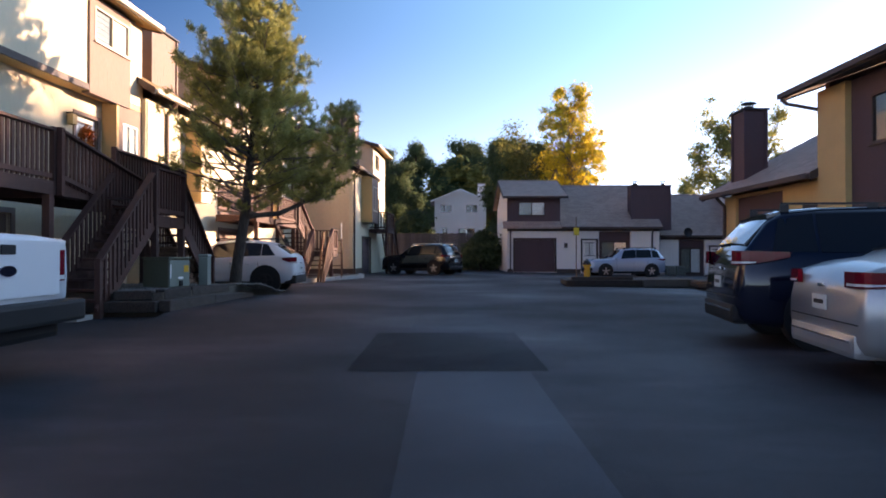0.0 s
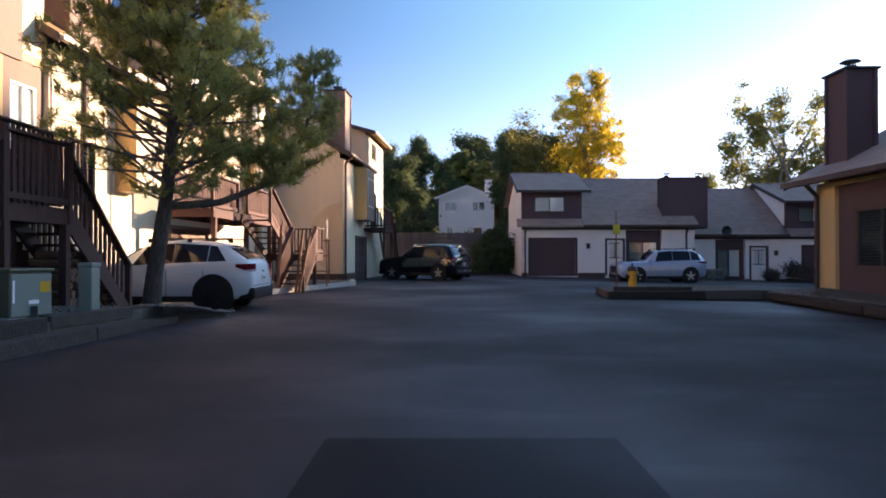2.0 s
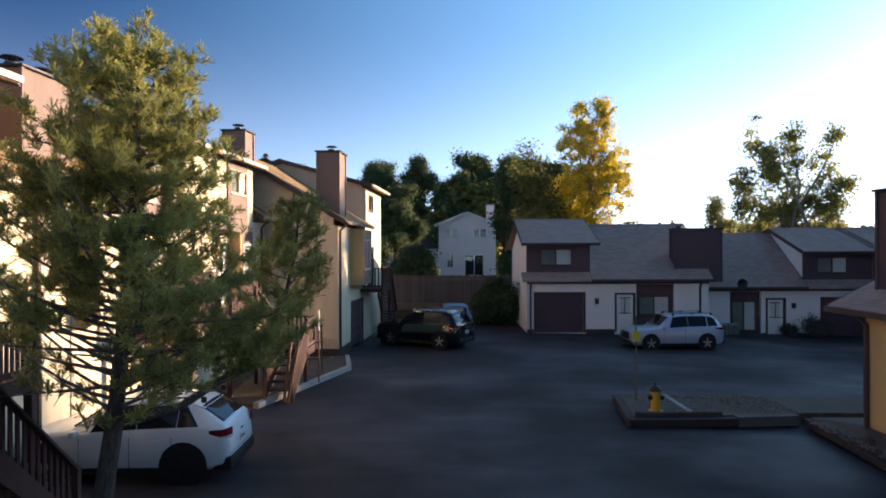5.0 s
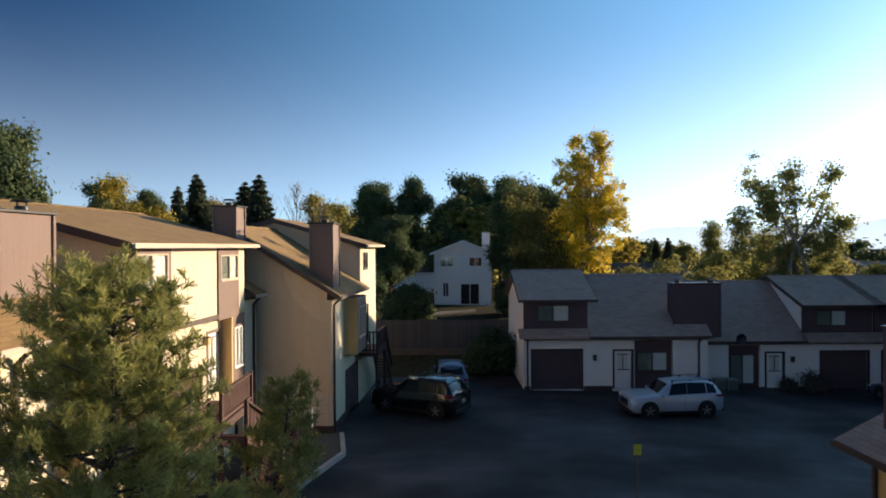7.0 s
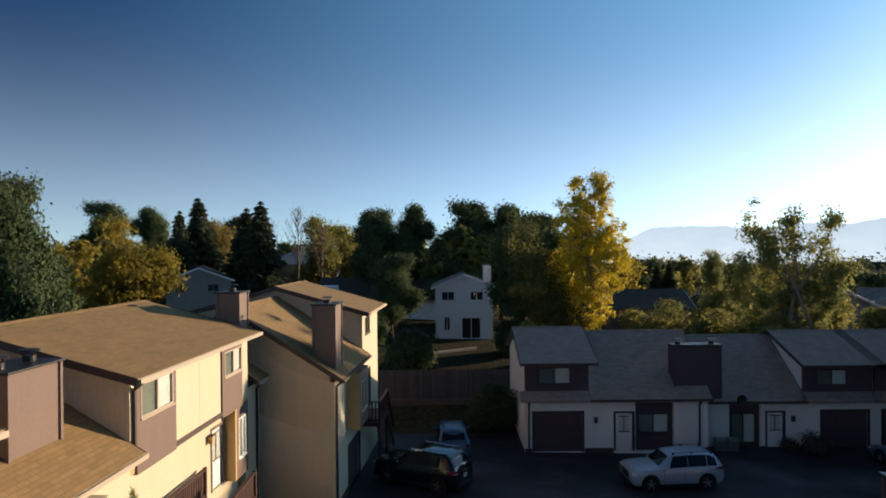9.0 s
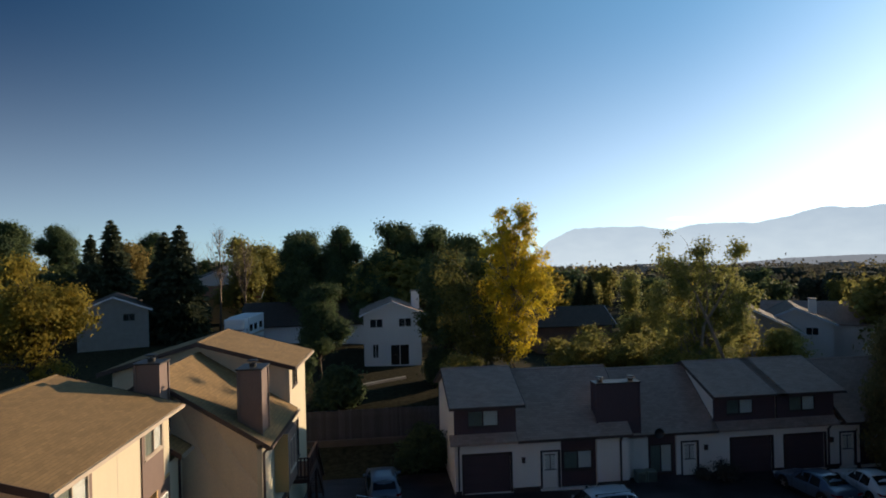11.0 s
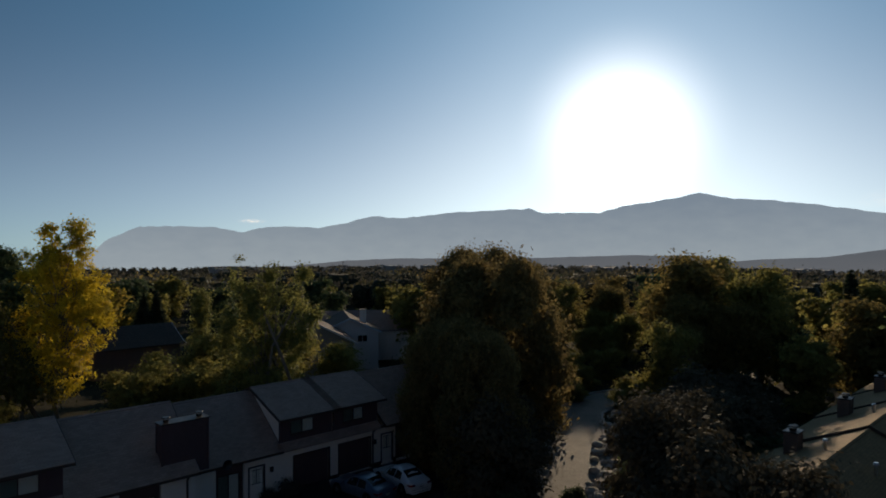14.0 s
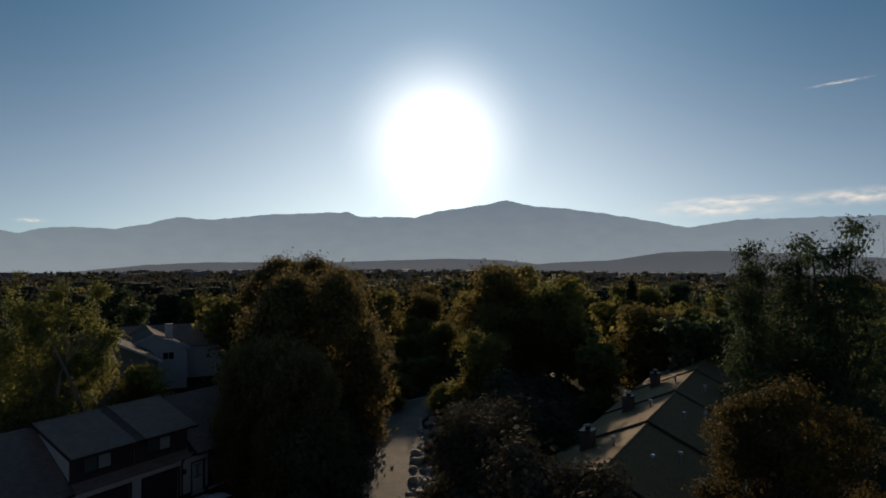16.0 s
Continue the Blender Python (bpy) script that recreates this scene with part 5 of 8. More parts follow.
stand(dark, -66, 133, 20.4)
stand(dark, -60, 141, 19.8)
stand(dark, -50, 158, 18.6)
stand(dark, -29.3, 50.8, 16.3, "dense dark green elm behind the houses", 0.72)
stand(spruce, -36.6, 103, 18.8, "", 1.2)
stand(small, -37.2, 112, 15.8)
stand(spruce, -26.5, 93, 16.6, "", 1.2)
stand(spruce, -24.2, 91.7, 17.4, "", 1.2)
stand(olive, -19.4, 110, 16.1, "olive ash tree beyond the roofs")
stand(olive, -15.6, 114, 14.8, "olive ash tree beyond the roofs")
for x, y, top in ((-9.8, 101, 15.6), (3.0, 92, 17.1), (7.3, 89.7, 16.4), (11.2, 86.2, 15.2), (15.5, 84, 14.2), (6.9, 65.5, 13.2), (9.6, 66.5, 12.6), (0.2, 82, 13.4), (-8.2, 90, 16.2), (-4.9, 66, 10.6)):
    stand(dark, x, y, top, "dense dark green elm behind the houses")
for x, y, top in ((104, 71, 9.6), (78, 43.5, 14.2), (80, 36, 12.6), (72, 41, 9.6), (73, 36.5, 8.8), (66, 39.5, 7.0), (96, 50, 13.6)):
    stand(small if y % 2 else olive, x, y, top, "rounded ash with rusty olive leaves beyond the lane", 1.25)
for x, y, top in ((62, 48.8, 1.5), (65, 53, 2.2), (57.5, 47.5, 0.9), (56.5, 40.0, 1.7), (58.8, 40.6, 2.2), (68.5, 50, 2.6), (63, 51, 1.6)):
    stand(olive, x, y, top, "low rounded olive bush at the end of the lane", 2.2)
for x, y, top in ((76, 58, 4.0), (80, 54, 6.0), (73, 63, 6.0), (95, 66, 8.6), (88, 71, 8.8), (93, 76, 9.2), (86, 62, 5.6), (100, 60, 9.0)):
    stand(small if int(x) % 2 else olive, x, y, top, "tree of the neighbourhood in autumn leaf", 1.5)
for x, y, top in ((7.0, 57.0, 5.4), (15.6, 57.5, 6.2), (18.6, 60.0, 6.6), (21.4, 57.8, 6.0), (28.8, 59.0, 6.8), (31.8, 62.5, 7.0), (34.8, 58.5, 6.2), (25.0, 66.0, 7.2)):
    stand(olive, x, y, top, "low spreading olive tree behind the end terrace", 1.35)
stand(dark, 88.5, 40, 11.6, "dark elm in the distance")
stand(small, 77.6, 24, 9.8, "", 1.5)
stand(tall, 54.4, 5.0, 18.6)
stand(poplar, 33.5, 74, 8.6)
stand(spruce, 31.6, 102, 8.6)
stand(spruce, 33.3, 101.6, 8.9)
stand(orange, 30.5, 70, 9.0, "small maple with yellow-orange leaves")
# Hidden tree, added only to keep a sun streak off the courtyard.
stand(broad, 66.2, 69.2, 15.0, "unseen elm added behind the first to block low sun", 1.0)
stand(broad, 84, 78, 12.6, "spreading olive elm beyond the lane", 1.0)
for x, y, top in ((57, 61, 7.6), (60, 56, 8.0)):
    stand(olive, x, y, top, "olive ash in front of a large elm", 1.35)
juniper = set_tree(leafy("juniper_tree", 35, blobby(R0, 18, 2.7, 0.9, 7.4, 0.36), 0.8, 0.2, 320, 46, 0.36, 0.19, JUNIPERLEAF, BARK, stems=2), 28.4, 32.8, 0, "dense dark juniper by the end of the terrace")
co = np.empty(len(juniper.children[0].data.vertices) * 3, dtype=np.float32)
juniper.children[0].data.vertices.foreach_get("co", co)
NOMINAL[juniper] = float(np.percentile(co[2::3], 99.7))
# Dark growth below the elm, raised to keep sun off the courtyard.
for x, y, top in ((30.2, 35.2, 9.8), (31.2, 38.2, 10.2), (31.8, 41.0, 9.8), (34.6, 39.6, 9.0)):
    stand(broad, x, y, top, "smaller elm added under a large one, tall enough to block low sun", 0.56)
for x, y, top in ((30.8, 33.4, 4.6), (35.5, 36.6, 4.6)):
    stand(juniper, x, y, top, "dense dark juniper by the end of the terrace", 1.25)
for x, y, top in ((41, 27.5, 5.4), (44, 24.4, 5.2), (38.2, 25.4, 4.4), (46.5, 26.8, 4.8), (49.5, 30, 5.6), (52, 31.5, 4.4), (56.5, 29, 4.4)):
    stand(juniper, x, y, top, "rounded dark juniper beside the lane", 1.5)
stand(tall, 57.5, 8.2, 17.4)
stand(spruce, 97.6, 31.0, 12.2)
stand(olive, 56.2, 46.3, 1.5, "low rounded olive bush at the end of the lane", 2.0)
for x, y, top in ((26.5, 18.8, 7.6), (27.4, 15.2, 7.0), (31.9, 23.6, 7.2), (35.6, 24.2, 6.8), (39.6, 24.8, 5.8)):
    stand(juniper, x, y, top, "dark bushy juniper before the long terrace", 1.0)


def bare_tree(seed, x, y, top, label):
    """A leafless tree: a straight trunk with steep thin limbs and twigs."""
    rng = np.random.default_rng(seed)
    H = top - lie(x, y)
    e = new("bare_tree")
    bm = bmesh.new()
    limb(bm, (0, 0, -0.2), (0.2, 0, H * 0.97), 0.2, 0.02, rng, 0.02, 7, 6)
    for k in range(34):
        z = H * rng.uniform(0.3, 0.92)
        a = k * 2.399
        r = (H - z) * rng.uniform(0.16, 0.3) + 0.2
        tip = Vector((math.cos(a) * r, math.sin(a) * r, min(H, z + (H - z) * rng.uniform(0.45, 0.9))))
        limb(bm, (0.1, 0, z), tip, 0.045, 0.012, rng, 0.06, 4, 3)
        for _ in range(3):
            f = rng.uniform(0.4, 0.9)
            p = Vector((0.1, 0, z)).lerp(tip, f)
            limb(bm, p, p + Vector((rng.normal() * 0.4, rng.normal() * 0.4, rng.uniform(0.5, 1.3))), 0.018, 0.008, rng, 0.08, 3, 2)
    part("trunk", bm, TWIG, e, "", True)
    e.matrix_basis = pose(x, y, lie(x, y) - 0.15)
    return tagged(e, label, "tree")


for seed, x, y, top in ((71, -21.2, 100, 17.6), (72, -25.0, 98, 16.2), (73, -18.6, 104, 15.8)):
    bare_tree(seed, x, y, top, "tall leafless pale grey tree beyond the roofs")
rust = set_tree(leafy("ash_tree", 37, dome(R0, 44, 4.2, 0.8, 11.6), 1.4, 0.24, 900, 64, 0.30, 0.115, RUSTDARK, BARK), 31.4, 8.1, 0, "bushy olive tree with a rust-tinged crown", scale=1.0)
# trees filling the neighbourhood, in fewer and larger leaf clumps
far_kinds = []
for seed, m, lab in ((61, GREENLEAF, "round green ash of the neighbourhood"), (62, OLIVELEAF, "olive ash of the neighbourhood"), (63, ORANGELEAF, "maple of the neighbourhood in autumn leaf"), (64, OLIVELEAF, "spreading elm of the neighbourhood")):
    e = set_tree(leafy("ash_tree" if seed < 63 else "maple_tree" if seed == 63 else "elm_tree", seed, blobby(R0, 13, 3.3, 1.6, 8.6, 0.4), 1.6, 0.2, 130, 32, 0.42, 0.40, m, BARK), -52 - seed % 7 * 6, 112 + seed % 5 * 7, 0, lab)
    co = np.empty(len(e.children[0].data.vertices) * 3, dtype=np.float32)
    e.children[0].data.vertices.foreach_get("co", co)
    NOMINAL[e] = float(np.percentile(co[2::3], 99.7))
    far_kinds.append(e)
spots = np.random.default_rng(91)
placed = []
for _ in range(1200):
    a, d = radians(spots.uniform(-40, 104)), spots.uniform(62, 170)
    x, y = d * math.sin(a) - 0.3, d * math.cos(a) + 7
    lane = abs((y - 34) - (x - 36) * 0.28) < 5 and x > 30
    homes = any(abs(x - hx) < hr and abs(y - hy) < hr for hx, hy, hr in ((1.6, 70, 12), (-31, 88, 10), (-10, 88, 11), (-20, 88, 11), (27, 90, 9), (48, 78, 11), (52, 18, 15), (-20, 88, 6), (-29, 118, 9), (-24, 100, 7), (38, 12, 10)))
    lane = lane or (abs((x - 40) * 0.51 - (y - 36) * 0.86) < 8 and x > 40)
    view = 8 < math.degrees(a) < 42 and d < 84
    left = math.degrees(a) < -2 and d < 92
    if -15.5 < math.degrees(a) < -10.5 and d < 124:
        continue
    if lane or homes or view or (left and spots.uniform() < 0.55) or any((x - p) ** 2 + (y - q) ** 2 < 36 for p, q in placed):
        continue
    placed.append((x, y))
    if len(placed) > 125:
        break
    k = spots.uniform()
    top = spots.uniform(6.5, 10.5) - 0.012 * max(0, d - 100)
    if math.degrees(a) < 4:
        top += 1.8
    stand(far_kinds[0] if k < 0.34 else far_kinds[1] if k < 0.66 else far_kinds[2] if k < 0.80 else far_kinds[3] if k < 0.96 else spruce, x, y, top + lie(x, y) * 0.6, "", 1.25)

# ---- far distance ----
def ridge_line():
    """The mountain front, as a range of hills ringed beyond the plain."""
    az = np.arange(-6, 120.01, 0.25)
    keys = ((-6, -4.0), (9, -3.5), (13.6, -1.8), (15.9, 0.35), (18.2, 1.45), (21, 1.5), (23.8, 1.45), (26.2, 1.05), (28.2, 1.5), (30.1, 1.55), (32.6, 1.45), (35, 1.9), (37.4, 2.55), (39.6, 2.3), (44.4, 2.85), (51.3, 3.2), (52.4, 2.78), (57.3, 2.78), (59.3, 3.3), (63.3, 3.87), (65.5, 4.32), (67.7, 3.8), (71, 3.53), (74.7, 2.98), (76.9, 2.6), (80.8, 1.83), (82.4, 2.1), (84.6, 2.47), (89.2, 2.55), (95, 2.6), (120, 2.0))
    ka, ke = [k[0] for k in keys], [k[1] for k in keys]
    return az, np.interp(az, ka, ke)


def range_mesh(name, az, el, dist, base_el, material, label, rough, seed, depth, eye=16.0):
    bm = bmesh.new()
    rows = []
    for j, f in enumerate((0.0, 0.25, 0.5, 0.75, 1.0)):
        row = []
        for a, e in zip(az, el):
            n = noise.fractal(Vector((a * 0.9 + seed, f * 3, seed)), 1.0, 2.0, 5)
            d = dist + depth * f + 40 * n * (1 - f)
            lift = base_el + (e - base_el) * f ** 0.8 + rough * n * (0.35 + 0.65 * f) * (e > base_el + 0.1)
            r = radians(a)
            row.append(bm.verts.new((d * math.sin(r), d * math.cos(r) + 7, eye + d * math.tan(radians(lift)))))
        rows.append(row)
    for p, q in zip(rows, rows[1:]):
        for i in range(len(az) - 1):
            bm.faces.new((p[i], p[i + 1], q[i + 1], q[i]))
    return solo(name, bm, material, label, "mountain", kind="structure", smooth=True)


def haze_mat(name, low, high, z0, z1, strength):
    """Distance in bright haze, painted as emission: its colour blends by height and noise."""
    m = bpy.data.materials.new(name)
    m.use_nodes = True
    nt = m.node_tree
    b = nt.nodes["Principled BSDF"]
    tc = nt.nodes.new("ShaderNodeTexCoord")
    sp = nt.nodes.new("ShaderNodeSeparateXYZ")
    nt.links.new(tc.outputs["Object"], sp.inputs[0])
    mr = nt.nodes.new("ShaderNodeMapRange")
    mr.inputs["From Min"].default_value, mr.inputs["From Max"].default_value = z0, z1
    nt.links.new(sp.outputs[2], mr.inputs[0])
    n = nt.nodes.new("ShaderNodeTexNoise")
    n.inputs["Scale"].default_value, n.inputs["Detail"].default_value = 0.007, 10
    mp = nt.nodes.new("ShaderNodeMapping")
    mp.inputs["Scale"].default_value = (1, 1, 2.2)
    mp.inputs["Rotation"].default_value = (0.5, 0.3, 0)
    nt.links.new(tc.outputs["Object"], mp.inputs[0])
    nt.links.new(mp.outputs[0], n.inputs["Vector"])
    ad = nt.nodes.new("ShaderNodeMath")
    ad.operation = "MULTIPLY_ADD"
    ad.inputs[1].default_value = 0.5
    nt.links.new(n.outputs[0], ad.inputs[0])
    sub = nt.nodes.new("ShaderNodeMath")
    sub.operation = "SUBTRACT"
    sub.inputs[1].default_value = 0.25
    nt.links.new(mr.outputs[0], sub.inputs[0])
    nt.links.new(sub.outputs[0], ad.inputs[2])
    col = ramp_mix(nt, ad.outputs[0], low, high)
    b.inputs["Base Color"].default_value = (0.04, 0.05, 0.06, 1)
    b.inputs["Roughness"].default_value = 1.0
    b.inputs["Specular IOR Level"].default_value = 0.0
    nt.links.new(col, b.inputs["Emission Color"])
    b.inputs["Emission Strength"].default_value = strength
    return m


az, el = ridge_line()
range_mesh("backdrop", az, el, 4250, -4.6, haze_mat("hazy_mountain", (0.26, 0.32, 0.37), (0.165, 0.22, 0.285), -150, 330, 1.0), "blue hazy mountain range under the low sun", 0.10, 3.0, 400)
maz = np.arange(20, 110, 0.4)
mel = np.interp(maz, (20, 25.2, 30.1, 34.8, 39.4, 50.2, 60.3, 65.3, 68.2, 70.1, 74.6, 79.0, 83.0, 92, 110), (-3.2, -2.3, -1.9, -1.45, -1.25, -1.25, -0.9, -1.0, -1.35, -1.18, -0.95, -0.22, -0.07, -0.4, -1.5))
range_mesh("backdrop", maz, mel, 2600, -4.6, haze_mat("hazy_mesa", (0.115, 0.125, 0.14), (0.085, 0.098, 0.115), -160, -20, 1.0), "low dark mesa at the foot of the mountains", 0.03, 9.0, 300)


def cloud_mat():
    """Thin cloud: a faint glow that frays out toward its edges."""
    m = bpy.data.materials.new("thin_cloud")
    m.use_nodes = True
    nt = m.node_tree
    nt.nodes.remove(nt.nodes["Principled BSDF"])
    tc = nt.nodes.new("ShaderNodeTexCoord")
    g = nt.nodes.new("ShaderNodeTexGradient")
    g.gradient_type = "QUADRATIC_SPHERE"
    nt.links.new(tc.outputs["Object"], g.inputs[0])
    mp = nt.nodes.new("ShaderNodeMapping")
    mp.inputs["Scale"].default_value = (3.0, 1.0, 1.1)
    n = nt.nodes.new("ShaderNodeTexNoise")
    n.inputs["Scale"].default_value, n.inputs["Detail"].default_value = 1.6, 7
    nt.links.new(tc.outputs["Object"], mp.inputs[0])
    nt.links.new(mp.outputs[0], n.inputs["Vector"])
    r = nt.nodes.new("ShaderNodeMapRange")
    r.inputs["From Min"].default_value, r.inputs["From Max"].default_value = 0.36, 0.68
    nt.links.new(n.outputs[0], r.inputs[0])
    mu = nt.nodes.new("ShaderNodeMath")
    mu.operation, mu.use_clamp = "MULTIPLY", True
    nt.links.new(g.outputs["Fac"], mu.inputs[0])
    nt.links.new(r.outputs[0], mu.inputs[1])
    em, tr, mx = nt.nodes.new("ShaderNodeEmission"), nt.nodes.new("ShaderNodeBsdfTransparent"), nt.nodes.new("ShaderNodeMixShader")
    em.inputs[0].default_value, em.inputs[1].default_value = (1.0, 0.90, 0.80, 1), 1.15
    nt.links.new(mu.outputs[0], mx.inputs[0])
    nt.links.new(tr.outputs[0], mx.inputs[1])
    nt.links.new(em.outputs[0], mx.inputs[2])
    nt.links.new(mx.outputs[0], nt.nodes["Material Output"].inputs[0])
    return m


def cloud(azimuth, elevation, wide, high, tilt=0.0):
    """A long thin cloud streak far beyond the range; sizes in degrees."""
    d = 4800
    a = radians(azimuth)
    bm = bmesh.new()
    bmesh.ops.create_grid(bm, x_segments=1, y_segments=1, size=1.0)
    ob = part("backdrop", bm, CLOUD, None)
    ob.matrix_basis = pose(d * math.sin(a), d * math.cos(a) + 7, 16 + d * math.tan(radians(elevation)), 90, 0, -azimuth) @ pose(0, 0, 0, 0, 0, tilt) @ Matrix.Diagonal((d * radians(wide) / 2, d * radians(high) / 2, 1, 1))
    return tagged(ob, "thin pinkish cloud streak low in the hazy sky", "cloud", kind="structure")


CLOUD = cloud_mat()
cloud(82.5, 3.3, 15.0, 1.7, 1.0)
cloud(84.0, 4.0, 17.0, 1.4, 2.0)
cloud(93.0, 4.1, 15.0, 2.0, 2.0)
cloud(91.5, 12.6, 6.0, 0.35, 5.0)
cloud(27.0, 2.0, 3.0, 0.5, 0.0)


def far_woods():
    """Treetops of the town out to the mesa: leafy crowns round solid cores with inner shade in their colour."""
    rng = np.random.default_rng(77)
    groups = {"GREEN": [], "OLIVE": [], "GOLD": [], "FAR": []}
    cores = bmesh.new()
    for _ in range(3400):
        d = 165 * (1 + 9.5 * rng.uniform() ** 1.5)
        a = radians(rng.uniform(-46, 114))
        x, y = d * math.sin(a), d * math.cos(a)
        h = rng.uniform(5, 10.5)
        r = h * rng.uniform(0.38, 0.62)
        n = int(150 if d < 300 else 70 if d < 600 else 34)
        p = rng.normal(size=(n, 3))
        p /= np.linalg.norm(p, axis=1)[:, None]
        p *= rng.uniform(0.65, 1.05, n)[:, None]
        zc = lie(x, y) + h * 0.5
        p = p * (r, r, h * 0.5) * (1 + 0.22 * rng.normal(size=(n, 1))) + (x, y, zc)
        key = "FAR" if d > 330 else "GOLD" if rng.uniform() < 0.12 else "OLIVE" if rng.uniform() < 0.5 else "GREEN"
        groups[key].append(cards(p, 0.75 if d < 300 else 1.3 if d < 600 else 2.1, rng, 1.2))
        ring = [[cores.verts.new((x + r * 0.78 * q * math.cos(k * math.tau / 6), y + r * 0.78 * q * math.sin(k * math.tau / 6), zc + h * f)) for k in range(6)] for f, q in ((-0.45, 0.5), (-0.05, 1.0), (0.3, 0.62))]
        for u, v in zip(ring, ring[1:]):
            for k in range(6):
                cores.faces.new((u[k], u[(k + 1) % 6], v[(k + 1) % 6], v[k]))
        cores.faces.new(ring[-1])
    for key, m, lab in (("GREEN", TOWNLEAF, "dark green treetops of the town below, muted by painted haze"), ("OLIVE", FARLEAF, "olive autumn treetops of the town below, haze in their leaf colour"), ("GOLD", RUSTLEAF, "scattered orange treetops of the town below"), ("FAR", FARLEAF, "distant treetops with haze painted into paler leaves")):
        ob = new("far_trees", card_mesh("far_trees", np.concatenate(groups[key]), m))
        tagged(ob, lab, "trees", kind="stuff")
    solo("far_trees", cores, LEAFCORE, "solid dark cores standing in for shade inside the far crowns", "trees", kind="stuff", smooth=True)


def far_roofs():
    """Pale flat roofs scattered between the far trees."""
    rng = np.random.default_rng(8)
    bm = bmesh.new()
    for _ in range(70):
        d, a = rng.uniform(500, 1900), radians(rng.uniform(22, 100))
        x, y = d * math.sin(a), d * math.cos(a)
        z, w, l = lie(x, y), rng.uniform(9, 30), rng.uniform(7, 14)
        bx(bm, x - w / 2, x + w / 2, y - l / 2, y + l / 2, z, z + rng.uniform(8.0, 11.0))
    solo("far_buildings", bm, CONCRETE, "pale low buildings of the town far away", "buildings", kind="stuff")


far_roofs()
far_woods()


def plain_house(name, x, y, turn, w, d, eave, rise, wall_m, roof_m, label, windows=((0.2, 0.6), (0.65, 0.6)), chim=None, lowwin=True):
    """A detached gabled house whose gable faces its front."""
    h = thing(name, pose(x, y, lie(x, y), 0, 0, turn), label, "house")
    bm = bmesh.new()
    for yy in (0, d - 0.2):
        a = [(-w / 2, -0.6), (w / 2, -0.6), (w / 2, eave), (0, eave + rise), (-w / 2, eave)]
        f = [bm.verts.new((p, yy, q)) for p, q in a]
        g = [bm.verts.new((p, yy + 0.2, q)) for p, q in a]
        bm.faces.new(f)
        bm.faces.new(g[::-1])
        for i in range(5):
            bm.faces.new((f[i], g[i], g[(i + 1) % 5], f[(i + 1) % 5]))
    for xx in (-w / 2, w / 2 - 0.2):
        bx(bm, xx, xx + 0.2, 0.2, d - 0.2, -0.6, eave)
    bmesh.ops.recalc_face_normals(bm, faces=bm.faces[:])
    part("wall", bm, wall_m, h)
    s = rise / (w / 2)
    bm = bmesh.new()
    o = 0.45
    slab(bm, ((-w / 2 - o, -0.4, eave - s * o + 0.1), (0, -0.4, eave + rise + 0.1), (0, d + 0.4, eave + rise + 0.1), (-w / 2 - o, d + 0.4, eave - s * o + 0.1)), (0, 0, -0.14))
    slab(bm, ((0, -0.4, eave + rise + 0.1), (w / 2 + o, -0.4, eave - s * o + 0.1), (w / 2 + o, d + 0.4, eave - s * o + 0.1), (0, d + 0.4, eave + rise + 0.1)), (0, 0, -0.14))
    r = part("roof", bm, roof_m, h)
    b = bmesh.new()
    beam(b, (-w / 2 - o, -0.43, eave - s * o), (0, -0.43, eave + rise), 0.05, 0.2)
    beam(b, (0, -0.43, eave + rise), (w / 2 + o, -0.43, eave - s * o), 0.05, 0.2)
    part("bargeboard", b, WHITEPAINT, r)
    spots = [(-w * 0.28, eave - 1.35, 1.2, 0.8), (w * 0.22, eave - 1.35, 1.2, 0.8)]
    if lowwin:
        spots += [(-w * 0.3, 0.9, 0.5, 1.3)]
    for wx, wz, ww, wh in spots:
        win = part("window", boxm(wx - ww / 2, wx + ww / 2, -0.012, -0.003, wz, wz + wh), INTERIOR, h)
        fr = bmesh.new()
        for a in ((wx - ww / 2 - 0.08, wx + ww / 2 + 0.08, wz - 0.08, wz), (wx - ww / 2 - 0.08, wx + ww / 2 + 0.08, wz + wh, wz + wh + 0.08), (wx - ww / 2 - 0.08, wx - ww / 2, wz, wz + wh), (wx + ww / 2, wx + ww / 2 + 0.08, wz, wz + wh), (wx - 0.03, wx + 0.03, wz, wz + wh)):
            bx(fr, a[0], a[1], -0.05, -0.013, a[2], a[3])
        part("frame", fr, wall_m, win)
        part("pane", boxm(wx - ww / 2, wx + ww / 2, -0.03, -0.025, wz, wz + wh), GLASS, win)
    if lowwin:
        dr = part("patio_door", boxm(-0.2, 1.6, -0.012, -0.003, 0.1, 2.1), INTERIOR, h)
        fr = bmesh.new()
        for a in ((-0.28, -0.2, 0.1, 2.18), (1.6, 1.68, 0.1, 2.18), (0.66, 0.74, 0.1, 2.1), (-0.2, 1.6, 2.1, 2.18)):
            bx(fr, a[0], a[1], -0.05, -0.013, a[2], a[3])
        part("frame", fr, WHITEPAINT, dr)
        part("pane", boxm(-0.2, 1.6, -0.03, -0.025, 0.1, 2.1), GLASS, dr)
        part("band", boxm(-w / 2 + 0.0, w / 2, -0.06, -0.003, 2.45, 2.6), wall_m, h)
    if chim:
        c = part("chimney", boxm(chim - 0.4, chim + 0.4, 2.0, 2.8, eave - 0.5, eave + rise + 0.9, 0.02), wall_m, h)
